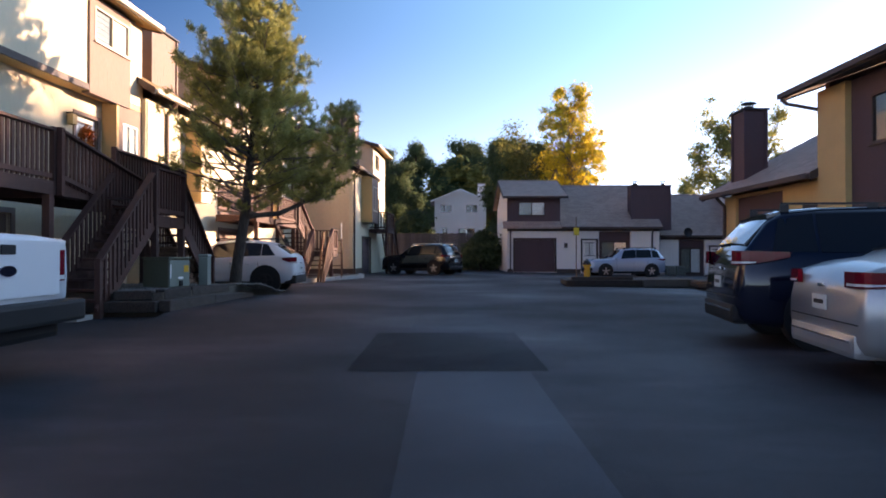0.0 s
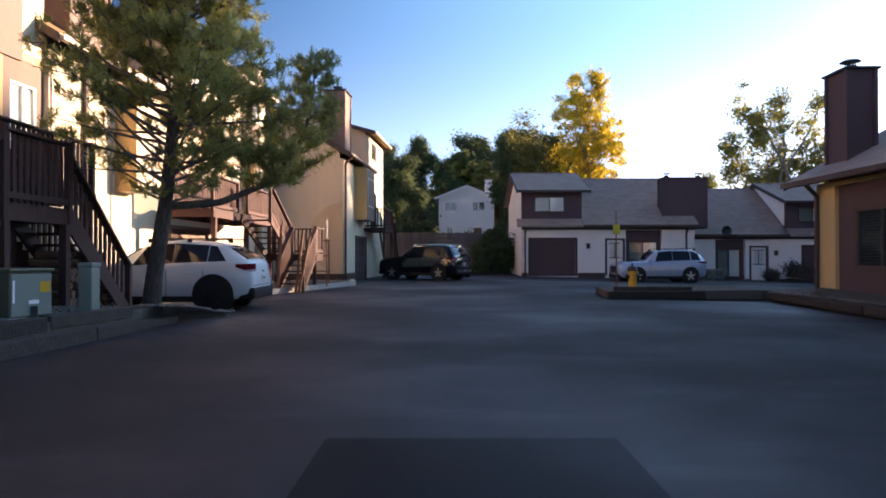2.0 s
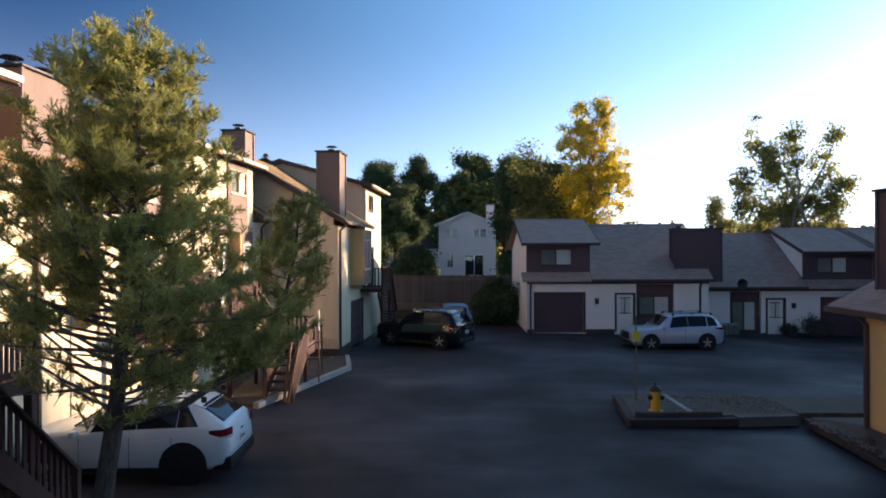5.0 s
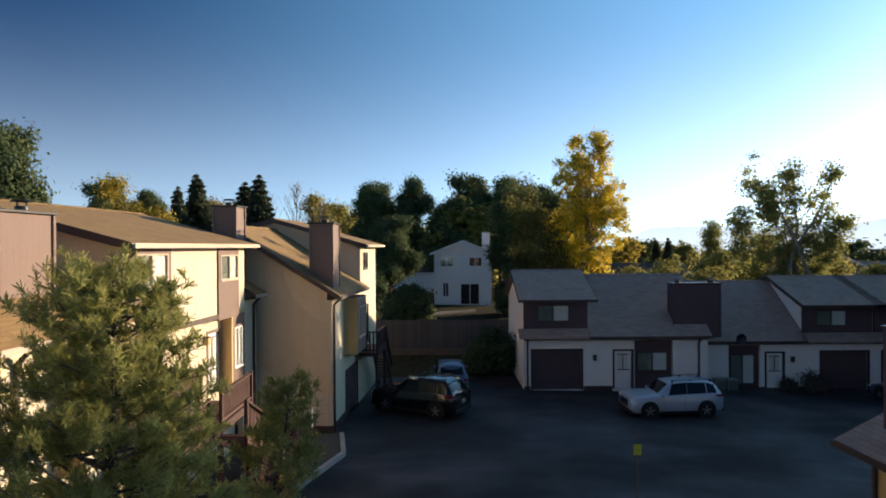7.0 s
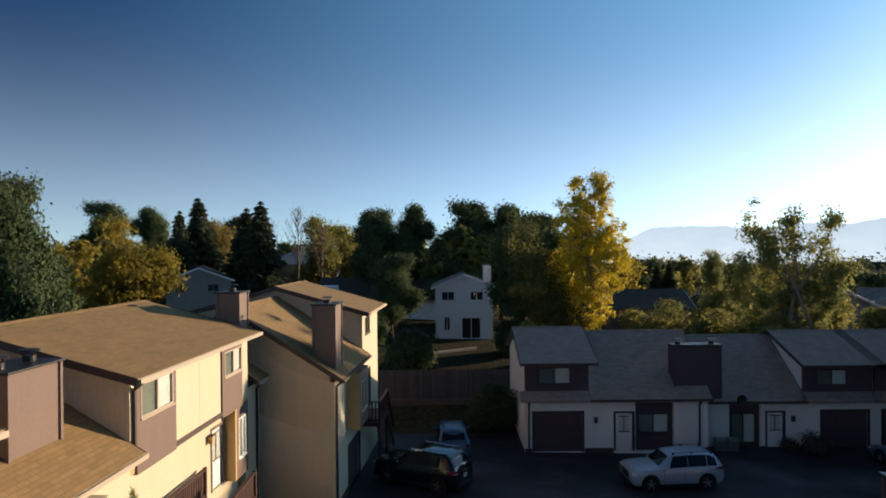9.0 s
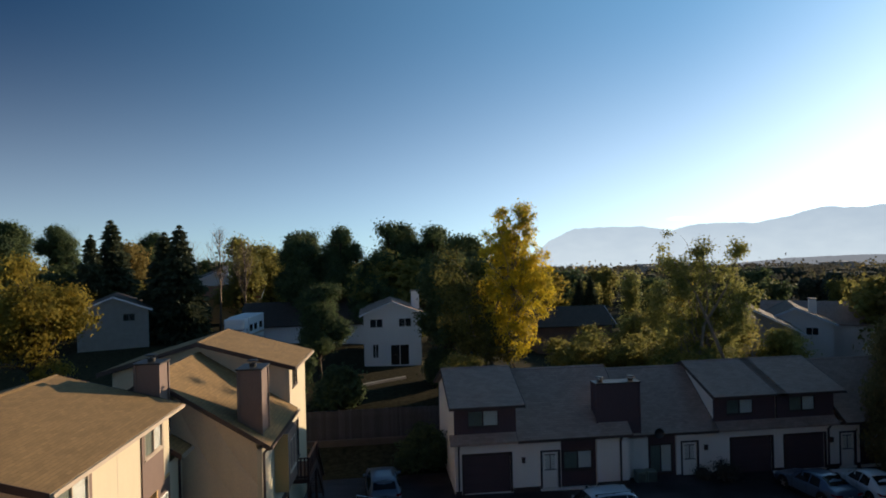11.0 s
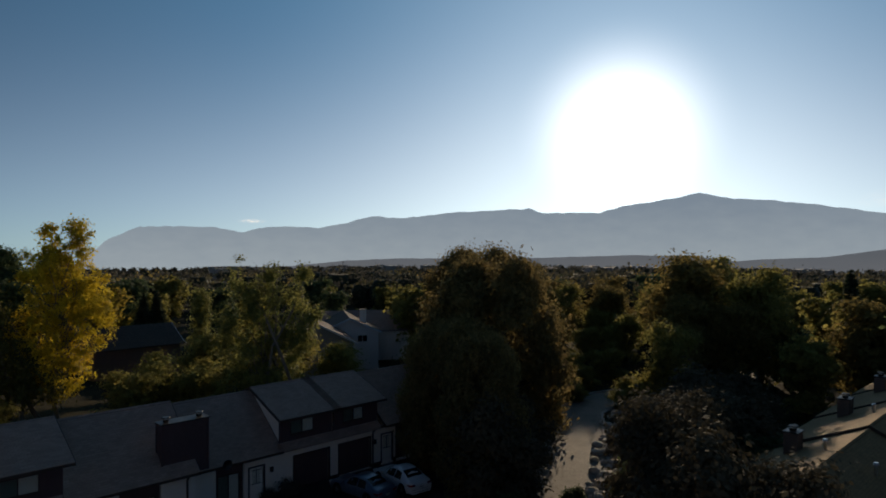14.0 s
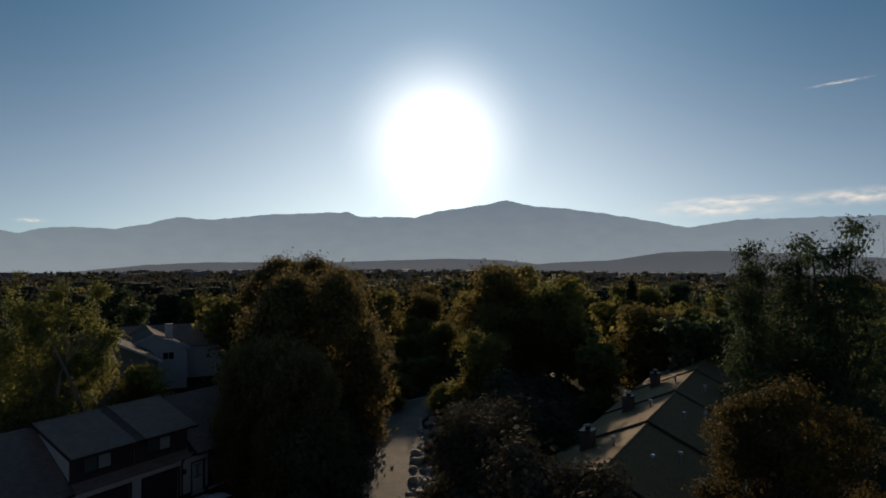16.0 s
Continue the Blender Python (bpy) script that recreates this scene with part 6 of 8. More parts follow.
        part("cap", boxm(chim - 0.46, chim + 0.46, 1.94, 2.86, eave + rise + 0.903, eave + rise + 1.0), CONCRETE, c)
    return h


TERRACOTTA = shingle_mat("rusty_red_shingles", (0.30, 0.12, 0.06))
ROOFDARK = shingle_mat("dark_brown_shingles", (0.085, 0.062, 0.05))
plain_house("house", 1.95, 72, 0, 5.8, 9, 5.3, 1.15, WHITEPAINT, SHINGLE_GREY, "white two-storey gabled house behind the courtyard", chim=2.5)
plain_house("house", -0.6, 90, 90, 9, 15, 2.7, 2.3, WHITEPAINT, ROOFDARK, "long white single-storey house with a dark roof", lowwin=False)
plain_house("house", -30.2, 86, 18, 7.5, 10, 4.6, 1.5, CONCRETE, ROOFDARK, "grey two-storey gabled house among trees", lowwin=False)
plain_house("house", -25.6, 118, 16, 8, 10, 6.2, 1.6, WHITEPAINT, ROOFDARK, "pale house with a big chimney, catching the sun", chim=1.5, lowwin=False)
plain_house("house", -50.5, 85, 32, 8.5, 10, 6.4, 1.4, SHADEWHITE, ROOFDARK, "pale two-storey house with a brick-red chimney", chim=2.2, lowwin=False)
plain_house("house", -17.5, 114, 90, 8, 9, 4.0, 1.6, OCHRE, TERRACOTTA, "small house with a rusty red roof beyond the trees", lowwin=False)
plain_house("house", 30.5, 90, 90, 8, 10, 4.2, 1.9, MAUVE, ROOFDARK, "dark brown house behind the terrace", lowwin=False)
plain_house("house", 39.5, 70.4, -26, 9.5, 10, 5.0, 2.4, CONCRETE, ROOFDARK, "off-white gabled house with a dark roof beyond the courtyard", lowwin=False)
plain_house("house", 48.8, 76.2, -30, 7.6, 10, 5.0, 1.7, SHADEWHITE, ROOFDARK, "off-white gabled house behind a darker one", chim=2.0, lowwin=False)
plain_house("house", 62, 80.5, 58, 8.5, 12, 4.4, 2.2, SHADEWHITE, SHINGLE_GREY, "pale house whose roof catches the sun", lowwin=False)


def terrace_unit(x0, x1, ridge_y, eave, rise, half, label):
    """One unit of a terrace whose ridge runs along x: walls, two roof slopes, a boxed chimney and roof vents."""
    h = thing("terrace_house", pose(x0, ridge_y, lie((x0 + x1) / 2, ridge_y)), label, "house", "units of the stepped terrace")
    w = x1 - x0
    inner = half - 0.5
    for x in (0.02, w - 0.22):
        part("end_wall", gable_end(bmesh.new(), x, 0.2, ((-inner, eave), (0, eave + rise - 0.25), (inner, eave)), -0.8), TAN, h)
    for y in (-inner, inner - 0.2):
        hole = [(w * 0.3, w * 0.3 + 1.6, eave - 1.7, eave - 0.6)] if y < 0 else []
        part("wall", walls(bmesh.new(), 0.22, w - 0.22, -0.8, eave - 0.05, y, 0.2, hole), TAN, h)
    window(h, w * 0.3, w * 0.3 + 1.6, eave - 1.7, eave - 0.6, -inner, TRIM, CURTAIN, BLIND)
    gable_roof(h, 0, w, -half, eave - 0.2, 0, eave + rise, half, eave - 0.2, SHINGLE)
    z = eave + rise * 0.52
    chimney_box(h, 6.9, 7.8, 2.7, 3.3, z - 1.2, z + 0.85, MAUVE, 2)
    for f, y in ((0.42, -1.6), (0.68, -2.6), (0.55, 0.9)):
        zz = eave + rise * (1 - abs(y) / half)
        v = part("roof_vent", rodm((w * f, y, zz - 0.2), (w * f, y, zz + 0.45), 0.07, 0.07, 10), GALV, h)
        part("cap", rodm((w * f, y, zz + 0.45), (w * f, y, zz + 0.55), 0.14, 0.09, 10), GALV, v)
    return h


for x0, x1, eave in ((31.0, 41.0, 3.83), (41.02, 50.4, 4.2), (50.42, 59.8, 4.32), (59.82, 68.0, 4.42)):
    terrace_unit(x0, x1, 16.15, eave, 2.3, 5.5, "tan terrace house with a brown shingled roof that catches low sun")


def motorhome():
    """A parked motorhome with a bunk over its cab."""
    m = thing("motorhome", pose(-14.0, 79.5, 3.6, 0, 0, 262), "white motorhome parked among the trees", "vehicle")
    part("body", boxm(-3.2, 2.0, -1.15, 1.15, 0.55, 3.3, 0.12), WHITEPAINT, m)
    part("cab", boxm(2.0, 3.5, -0.98, 0.98, 0.55, 2.0, 0.18), WHITEPAINT, m)
    part("bunk", boxm(1.95, 3.3, -1.12, 1.12, 2.05, 3.25, 0.2), WHITEPAINT, m)
    part("windscreen", boxm(2.9, 3.32, -0.85, 0.85, 1.45, 2.02, 0.05), DARKGLASS, m)
    for s in (1, -1):
        for x in (-2.4, -0.6, 0.9):
            part("side_window", boxm(x, x + 0.95, *sorted((s * 1.14, s * 1.165)), 1.75, 2.45, 0.01), DARKGLASS, m)
        part("stripe", boxm(-3.1, 1.95, *sorted((s * 1.145, s * 1.158)), 1.2, 1.4), FASCIA, m)
    wheels(m, (-1.9, 2.7), 2.2, 0.38)
    return m


# ---- decks and stairs ----
def planks(parent, x0, x1, y0, y1, z, along="y", w=0.14):
    """Deck boards side by side with open joints."""
    if along == "y":
        n = max(1, round((x1 - x0) / w))
        for k in range(n):
            part("board", boxm(x0 + (x1 - x0) * k / n + 0.004, x0 + (x1 - x0) * (k + 1) / n - 0.004, y0, y1, z - 0.04, z), DECKWOOD, parent)
    else:
        n = max(1, round((y1 - y0) / w))
        for k in range(n):
            part("board", boxm(x0, x1, y0 + (y1 - y0) * k / n + 0.004, y0 + (y1 - y0) * (k + 1) / n - 0.004, z - 0.04, z), DECKWOOD, parent)


def joists(parent, x0, x1, y0, y1, z):
    for y in (y0 + 0.04, (y0 + y1) / 2, y1 - 0.04):
        part("joist", boxm(x0, x1, y - 0.03, y + 0.03, z - 0.24, z - 0.041), DECKWOOD, parent)
    for x in (x0 + 0.025, x1 - 0.025):
        part("rim_board", boxm(x - 0.022, x + 0.022, y0, y1, z - 0.25, z - 0.042), DECKWOOD, parent)


def stair_rails(parent, x, ya, za, yb, zb, h=0.92):
    rail(parent, (x, ya, za), (x, yb, zb), h, 0.15, False)
    part("newel", boxm(x - 0.05, x + 0.05, yb - 0.05, yb + 0.05, 0.0, zb + h + 0.04), DECKWOOD, parent)


def deck_near():
    d = thing("wooden_deck", pose(0, 0, 0), "dark red-brown stained deck with stairs and slatted railings", "deck", "decks of the terrace")
    planks(d, -8.95, -7.15, 7.2, 17.8, 2.5)
    joists(d, -8.95, -7.15, 7.2, 17.8, 2.5)
    rail(d, (-7.2, 7.2, 2.5), (-7.2, 11.8, 2.5), 0.95, 0.13)
    rail(d, (-7.2, 14.0, 2.5), (-7.2, 17.7, 2.5), 0.95, 0.13)
    for y in (7.4, 11.7, 14.2, 17.6):
        part("post", boxm(-7.3, -7.16, y - 0.07, y + 0.07, 0, 2.26), DECKWOOD, d)
    # short flight along the deck to the landing
    rail(d, (-7.09, 11.86, 2.5), (-7.09, 15.05, 1.95), 0.95, 0.13)
    flight(d, (-7.15, 13.0, 2.48), (-7.15, 13.9, 2.0), 0.9, (1, 0, 0))
    planks(d, -7.1, -6.1, 13.6, 15.1, 2.0, "x")
    joists(d, -7.1, -6.1, 13.6, 15.1, 2.0)
    rail(d, (-6.12, 13.6, 2.0), (-6.12, 15.1, 2.0), 1.0, 0.13)
    for x in (-7.05, -6.15):
        for y in (13.65, 15.05):
            part("post", boxm(x - 0.06, x + 0.06, y - 0.06, y + 0.06, 0, 1.76), DECKWOOD, d)
    flight(d, (-7.0, 13.6, 1.98), (-7.0, 11.4, 0.12), 0.85, (1, 0, 0))
    stair_rails(d, -6.16, 13.55, 1.95, 11.45, 0.12)
    stair_rails(d, -7.03, 13.6, 1.95, 11.45, 0.12)
    flight(d, (-7.0, 15.1, 1.98), (-7.0, 17.1, 0.15), 0.85, (1, 0, 0))
    stair_rails(d, -6.16, 15.15, 1.95, 17.1, 0.15)
    stair_rails(d, -7.03, 15.1, 1.95, 17.1, 0.15)
    # upright boards added on the far side below the flights, screening the bright wall behind
    for y in [11.75 + 0.15 * k for k in range(36)]:
        top = 1.72 - 0.845 * max(0, 13.6 - y) - 0.915 * max(0, y - 15.1)
        if top < 0.3 or 13.5 < y < 15.2:
            continue
        part("skirt_board", boxm(-7.125, -7.10, y, y + 0.135, 0.1, top), DECKWOOD, d)
    return d


def deck_far():
    d = thing("wooden_deck", pose(0, 0, 0), "red-brown wooden deck with sunlit stairs turning at a landing", "deck", "decks of the terrace")
    planks(d, -8.25, -6.75, 23.2, 29.4, 2.6)
    joists(d, -8.25, -6.75, 23.2, 29.4, 2.6)
    rail(d, (-6.8, 23.2, 2.6), (-6.8, 25.4, 2.6), 0.95, 0.13)
    rail(d, (-6.8, 26.4, 2.6), (-6.8, 29.4, 2.6), 0.95, 0.13)
    for y in (23.4, 26.4, 29.2):
        part("post", boxm(-6.9, -6.76, y - 0.07, y + 0.07, 0, 2.36), DECKWOOD, d)
    flight(d, (-6.7, 25.5, 2.58), (-6.7, 28.2, 1.3), 0.9, (1, 0, 0))
    rail(d, (-5.78, 25.5, 2.55), (-5.78, 28.2, 1.3), 0.95, 0.14)
    planks(d, -6.7, -4.85, 28.2, 29.5, 1.3, "x")
    joists(d, -6.7, -4.85, 28.2, 29.5, 1.3)
    rail(d, (-6.7, 29.45, 1.3), (-4.9, 29.45, 1.3), 0.95, 0.14)
    rail(d, (-4.88, 28.2, 1.3), (-4.88, 29.45, 1.3), 0.95, 0.14, False)
    flight(d, (-5.7, 28.2, 1.28), (-5.7, 26.2, 0.1), 0.8, (1, 0, 0))
    rail(d, (-5.72, 28.2, 1.3), (-5.72, 26.2, 0.12), 0.95, 0.14)
    rail(d, (-4.88, 28.2, 1.3), (-4.88, 26.2, 0.12), 0.95, 0.14)
    for x in (-6.6, -4.95):
        part("post", boxm(x - 0.06, x + 0.06, 28.3, 28.42, 0, 1.05), DECKWOOD, d)
    return d


deck_near()
deck_far()
pr = thing("porch_railing", ROW @ pose(0, 0, 0), "slatted wooden porch railing below the overhanging storey", "railing")
rail(pr, (0.15, 0.16, 2.85), (4.85, 0.16, 2.85), 1.0, 0.13)
part("rim_board", boxm(0.1, 4.9, 0.1, 0.22, 2.6, 2.8), DECKWOOD, pr)

# ---- beds, kerbs, small things of the courtyard ----
def gravel(name, x0, x1, y0, y1, z, n, seed, label, size=0.045):
    """Loose stones lying on a bed; z is its height, or gives it for a place."""
    rng = np.random.default_rng(seed)
    verts, faces = [], []
    base = np.array([(1, 0, 0), (-1, 0, 0), (0, 1, 0), (0, -1, 0), (0, 0, 1), (0, 0, -1)], float)
    tri = ((0, 2, 4), (2, 1, 4), (1, 3, 4), (3, 0, 4), (2, 0, 5), (1, 2, 5), (3, 1, 5), (0, 3, 5))
    for k in range(n):
        s = size * rng.uniform(0.5, 1.6)
        p = base * s * rng.uniform(0.6, 1.2, (6, 1)) * (1, 1, 0.6)
        a = rng.uniform(0, math.tau)
        c, q = math.cos(a), math.sin(a)
        x, y = rng.uniform(x0, x1), rng.uniform(y0, y1)
        o = len(verts)
        up = z(x, y) if callable(z) else z
        verts += [(x + v[0] * c - v[1] * q, y + v[0] * q + v[1] * c, up + v[2] + s * 0.25) for v in p]
        faces += [tuple(o + i for i in f) for f in tri]
    me = bpy.data.meshes.new(name)
    me.from_pydata(verts, [], faces)
    me.materials.append(GRAVEL)
    return tagged(new(name, me), label, "gravel", kind="stuff")


def timber(p, q, s=0.19, label="weathered dark railroad tie edging a planting bed"):
    bm = beamm(p, q, s, s)
    bmesh.ops.bevel(bm, geom=bm.edges[:], offset=0.015, segments=1, affect="EDGES")
    return solo("landscape_timber", bm, TIE, label, "timber", "timbers round the beds")


def bed_level(x, y):
    """Top of the gravel bed at the stairs: it falls away behind the pine."""
    return 0.44 - 0.32 * smooth01(14.9, 17.9, y)


def stair_bed():
    bm = bmesh.new()
    ys = [11.8 + 0.4 * k for k in range(17)]
    rows = []
    for y in ys:
        edge = float(np.interp(y, (11.8, 14.6, 16.2, 17.8, 18.2), (-5.16, -5.0, -4.82, -4.55, -4.62)))
        rows.append([bm.verts.new((-8.3 + (edge + 8.3) * i / 9, y, bed_level(0, y) + 0.02 * math.sin(i * 2.3 + y * 3.1))) for i in range(10)])
    for p, q in zip(rows, rows[1:]):
        for i in range(9):
            bm.faces.new((p[i], p[i + 1], q[i + 1], q[i]))
    rim = [r[-1] for r in rows]
    feet = [bm.verts.new((v.co.x, v.co.y, -0.1)) for v in rim]
    for k in range(len(rim) - 1):
        bm.faces.new((rim[k], feet[k], feet[k + 1], rim[k + 1]))
    foot = [bm.verts.new((v.co.x, v.co.y, -0.1)) for v in rows[0]]
    for k in range(9):
        bm.faces.new((rows[0][k], foot[k], foot[k + 1], rows[0][k + 1]))
    return solo("planting_bed", bm, SOIL, "dry soil and gravel bed behind railroad ties", "bed", kind="structure", smooth=True)


stair_bed()
gravel("gravel", -8.1, -5.3, 11.95, 15.0, 0.44, 1900, 3, "pale loose gravel on the planting bed")
gravel("gravel", -5.2, -4.4, 15.3, 17.9, bed_level, 900, 5, "broken stones and gravel spilling past the pine", 0.05)
timber((-5.08, 11.68, 0.205), (-4.93, 13.6, 0.205), 0.21)
timber((-4.93, 13.62, 0.195), (-4.80, 15.9, 0.14), 0.2)
timber((-5.24, 11.85, 0.405), (-5.18, 12.95, 0.405), 0.19)
timber((-5.17, 13.0, 0.415), (-5.02, 15.55, 0.375), 0.18)
timber((-8.3, 11.66, 0.19), (-5.2, 11.66, 0.2), 0.2)
timber((-6.05, 11.8, 0.39), (-5.36, 11.86, 0.4), 0.18)


def apron():
    """The asphalt rises a little toward the ties."""
    bm = bmesh.new()
    rows = []
    for k in range(19):
        y = 9.8 + 0.5 * k
        rows.append([bm.verts.new((-3.3 - 0.18 * i, y, 0.004 + 0.115 * smooth01(-3.4, -4.6, -3.3 - 0.18 * i) * smooth01(10, 11.5, y) * (1 - smooth01(16.2, 18.4, y)))) for i in range(10)])
    for p, q in zip(rows, rows[1:]):
        for i in range(9):
            bm.faces.new((p[i + 1], p[i], q[i], q[i + 1]))
    return solo("pavement", bm, ASPHALT, "asphalt rising toward the timbers of a bed", "pavement", kind="structure", smooth=True)


apron()
solo("stepping_pad", boxm(-7.15, -6.2, 10.85, 11.35, 0.0, 0.09, 0.015), CONCRETE, "small pale concrete pad at the foot of the stairs", "slab")


def transformer():
    t = thing("transformer_box", pose(-5.735, 13.26, 0.45, 0, 0, -27), "green metal utility transformer box on the gravel bed", "utility box")
    part("plinth", boxm(-0.42, 0.42, -0.3, 0.3, -0.05, 0.03, 0.01), CONCRETE, t, "low concrete footing")
    part("body", boxm(-0.38, 0.37, -0.26, 0.26, 0.03, 0.61, 0.02), GREENBOX, t)
    # The stronger light on this face is put into a paler green.
    part("door", boxm(0.372, 0.40, -0.25, 0.25, 0.05, 0.58, 0.012), PALEGREEN, t, "front door, its brighter light painted as paler green")
    part("lid", boxm(-0.41, 0.42, -0.28, 0.28, 0.612, 0.65, 0.015), GREENBOX, t)
    part("label", boxm(0.401, 0.404, 0.10, 0.225, 0.34, 0.48), YELLOW, t, "yellow and orange warning sticker")
    part("label", boxm(0.401, 0.404, -0.04, 0.085, 0.20, 0.25), BLIND, t, "white paper label")
    part("label", boxm(0.401, 0.404, -0.235, -0.21, 0.22, 0.50), BLIND, t, "narrow white strip along the edge")
    part("lock", boxm(0.401, 0.43, -0.02, 0.06, 0.06, 0.17, 0.01), BLACKPLASTIC, t)
    return t


transformer()
ped = thing("cable_pedestal", pose(-5.29, 14.22, 0.43), "slim pale green cable pedestal beside a stair", "utility box")
part("body", boxm(-0.10, 0.10, -0.11, 0.11, 0, 0.66, 0.02), PALEGREEN, ped)
part("cap", boxm(-0.112, 0.112, -0.122, 0.122, 0.662, 0.73, 0.02), PALEGREEN, ped)


def firewood():
    f = thing("firewood_stack", pose(-6.55, 16.0, 0.3), "stack of split firewood under the stairs", "firewood")
    rng = random.Random(4)
    mesh = None
    for row in range(8):
        for k in range(9):
            if mesh is None:
                ob = part("log", rodm((-0.25, 0, 0), (0.25, 0, 0), 0.075, 0.07, 7), RAWWOOD, f)
                mesh = ob.data
            else:
                ob = new("log", mesh)
                ob.parent = f
            ob.location = (rng.uniform(-0.06, 0.06), -0.7 + k * 0.155 + 0.07 * (row % 2), 0.07 + row * 0.128)
            ob.rotation_euler = (rng.uniform(0, 6), rng.uniform(-0.06, 0.06), rng.uniform(-0.1, 0.1))
    return f


firewood()


def wreath():
    w = thing("door_wreath", ROW @ pose(-7.2, 0.57, 4.2), "round orange autumn wreath hanging on a front door", "wreath")
    rng = np.random.default_rng(2)
    a = rng.uniform(0, math.tau, 420)
    r = 0.2 + rng.normal(size=420) * 0.045
    p = np.stack([r * np.cos(a), -0.05 + rng.normal(size=420) * 0.035, r * np.sin(a) * 1.15], 1)
    ob = new("petals", card_mesh("petals", cards(p, 0.08, rng, 1.1), WREATH))
    ob.parent = w
    bm = bmesh.new()
    for k in range(20):
        rod(bm, (0.2 * math.cos(k * 0.314), -0.04, 0.23 * math.sin(k * 0.314)), (0.2 * math.cos((k + 1) * 0.314), -0.04, 0.23 * math.sin((k + 1) * 0.314)), 0.03, 0.03, 5, False)
    part("ring", bm, RAWWOOD, w)


wreath()

# bed and kerb before the forward unit
solo("planting_bed", slab(bmesh.new(), ((-6.9, 25.6, 0.12), (-5.7, 25.5, 0.12), (-4.05, 31.4, 0.12), (-4.5, 33.95, 0.12), (-7.4, 33.9, 0.12)), (0, 0, -0.2)), SOIL, "bare soil bed beside a tan end wall", "bed", kind="structure")
for p, q in (((-5.75, 25.4, 0.07), (-4.85, 28.4, 0.07)), ((-4.84, 28.45, 0.07), (-3.95, 31.4, 0.07)), ((-3.95, 31.45, 0.07), (-4.4, 33.9, 0.07))):
    solo("kerb", beamm(p, q, 0.18, 0.2), CONCRETE, "low concrete kerb round a planting bed", "kerb", "kerbs", "structure")
gravel("gravel", -6.8, -4.9, 29.6, 33.6, 0.12, 700, 7, "loose stones on a soil bed")


def marker(x, y, h):
    m = thing("marker_post", pose(x, y, 0.1), "thin upright marker post with a white top", "post")
    part("shaft", rodm((0, 0, 0), (0, 0, h * 0.72), 0.025, 0.025, 8), RAWWOOD, m)
    part("tip", rodm((0, 0, h * 0.72), (0, 0, h), 0.03, 0.03, 8), BLIND, m)


marker(-4.55, 28.6, 2.45)
tr = thing("garden_trellis", pose(-5.05, 30.2, 0.12), "small weathered wooden frame leaning beside the stairs", "trellis")
for x in (-0.3, 0.3):
    part("upright", beamm((x, 0, 0), (x * 0.8, 0.15, 1.75), 0.05, 0.05), RAWWOOD, tr)
for z in (0.5, 1.1, 1.7):
    part("crosspiece", beamm((-0.3, 0.09 * z, z), (0.3, 0.09 * z, z), 0.05, 0.05), RAWWOOD, tr)
for k, (x, y) in enumerate(((-4.95, 25.9), (-5.1, 26.1), (-5.62, 25.8))):
    pl = thing("leaning_plank", pose(x, y, 0.02), "bare plank leaning on the stair rail", "plank", "planks by the stairs")
    part("board", beamm((0, 0, 0.02), (0.25 - 0.12 * k, 0.45, 1.85 + 0.2 * k), 0.09, 0.04), RAWWOOD, pl)

# island with the hydrant
solo("planting_bed", slab(bmesh.new(), ((4.7, 23.6, 0.22), (7.4, 23.7, 0.22), (9.4, 24.0, 0.2), (19.2, 24.4, 0.02), (19.2, 25.8, 0.02), (9.0, 26.1, 0.16), (5.0, 26.2, 0.22)), (0, 0, -0.5)), SOIL, "raised island bed of soil and gravel with timber edges", "bed", kind="structure")
timber((4.5, 23.42, 0.1), (7.3, 23.5, 0.1), 0.22)
timber((4.6, 23.54, 0.1), (4.92, 26.2, 0.1), 0.22)
timber((4.72, 23.58, 0.27), (7.0, 23.64, 0.27), 0.13)
solo("kerb", beamm((7.34, 23.55, 0.1), (9.0, 23.72, 0.1), 0.24, 0.26), KERBSTONE, "worn concrete kerb block at the end of the island", "kerb", "kerbs", "structure")
timber((5.0, 26.28, 0.1), (9.0, 26.2, 0.06), 0.18)
gravel("gravel", 4.95, 9.2, 23.85, 26.0, 0.2, 1500, 9, "gravel scattered over the island bed")
solo("path_strip", slab(bmesh.new(), ((6.28, 23.95, 0.235), (6.42, 23.95, 0.235), (6.38, 26.1, 0.235), (6.24, 26.1, 0.235)), (0, 0, -0.06)), CONCRETE, "pale concrete strip across the island", "strip")


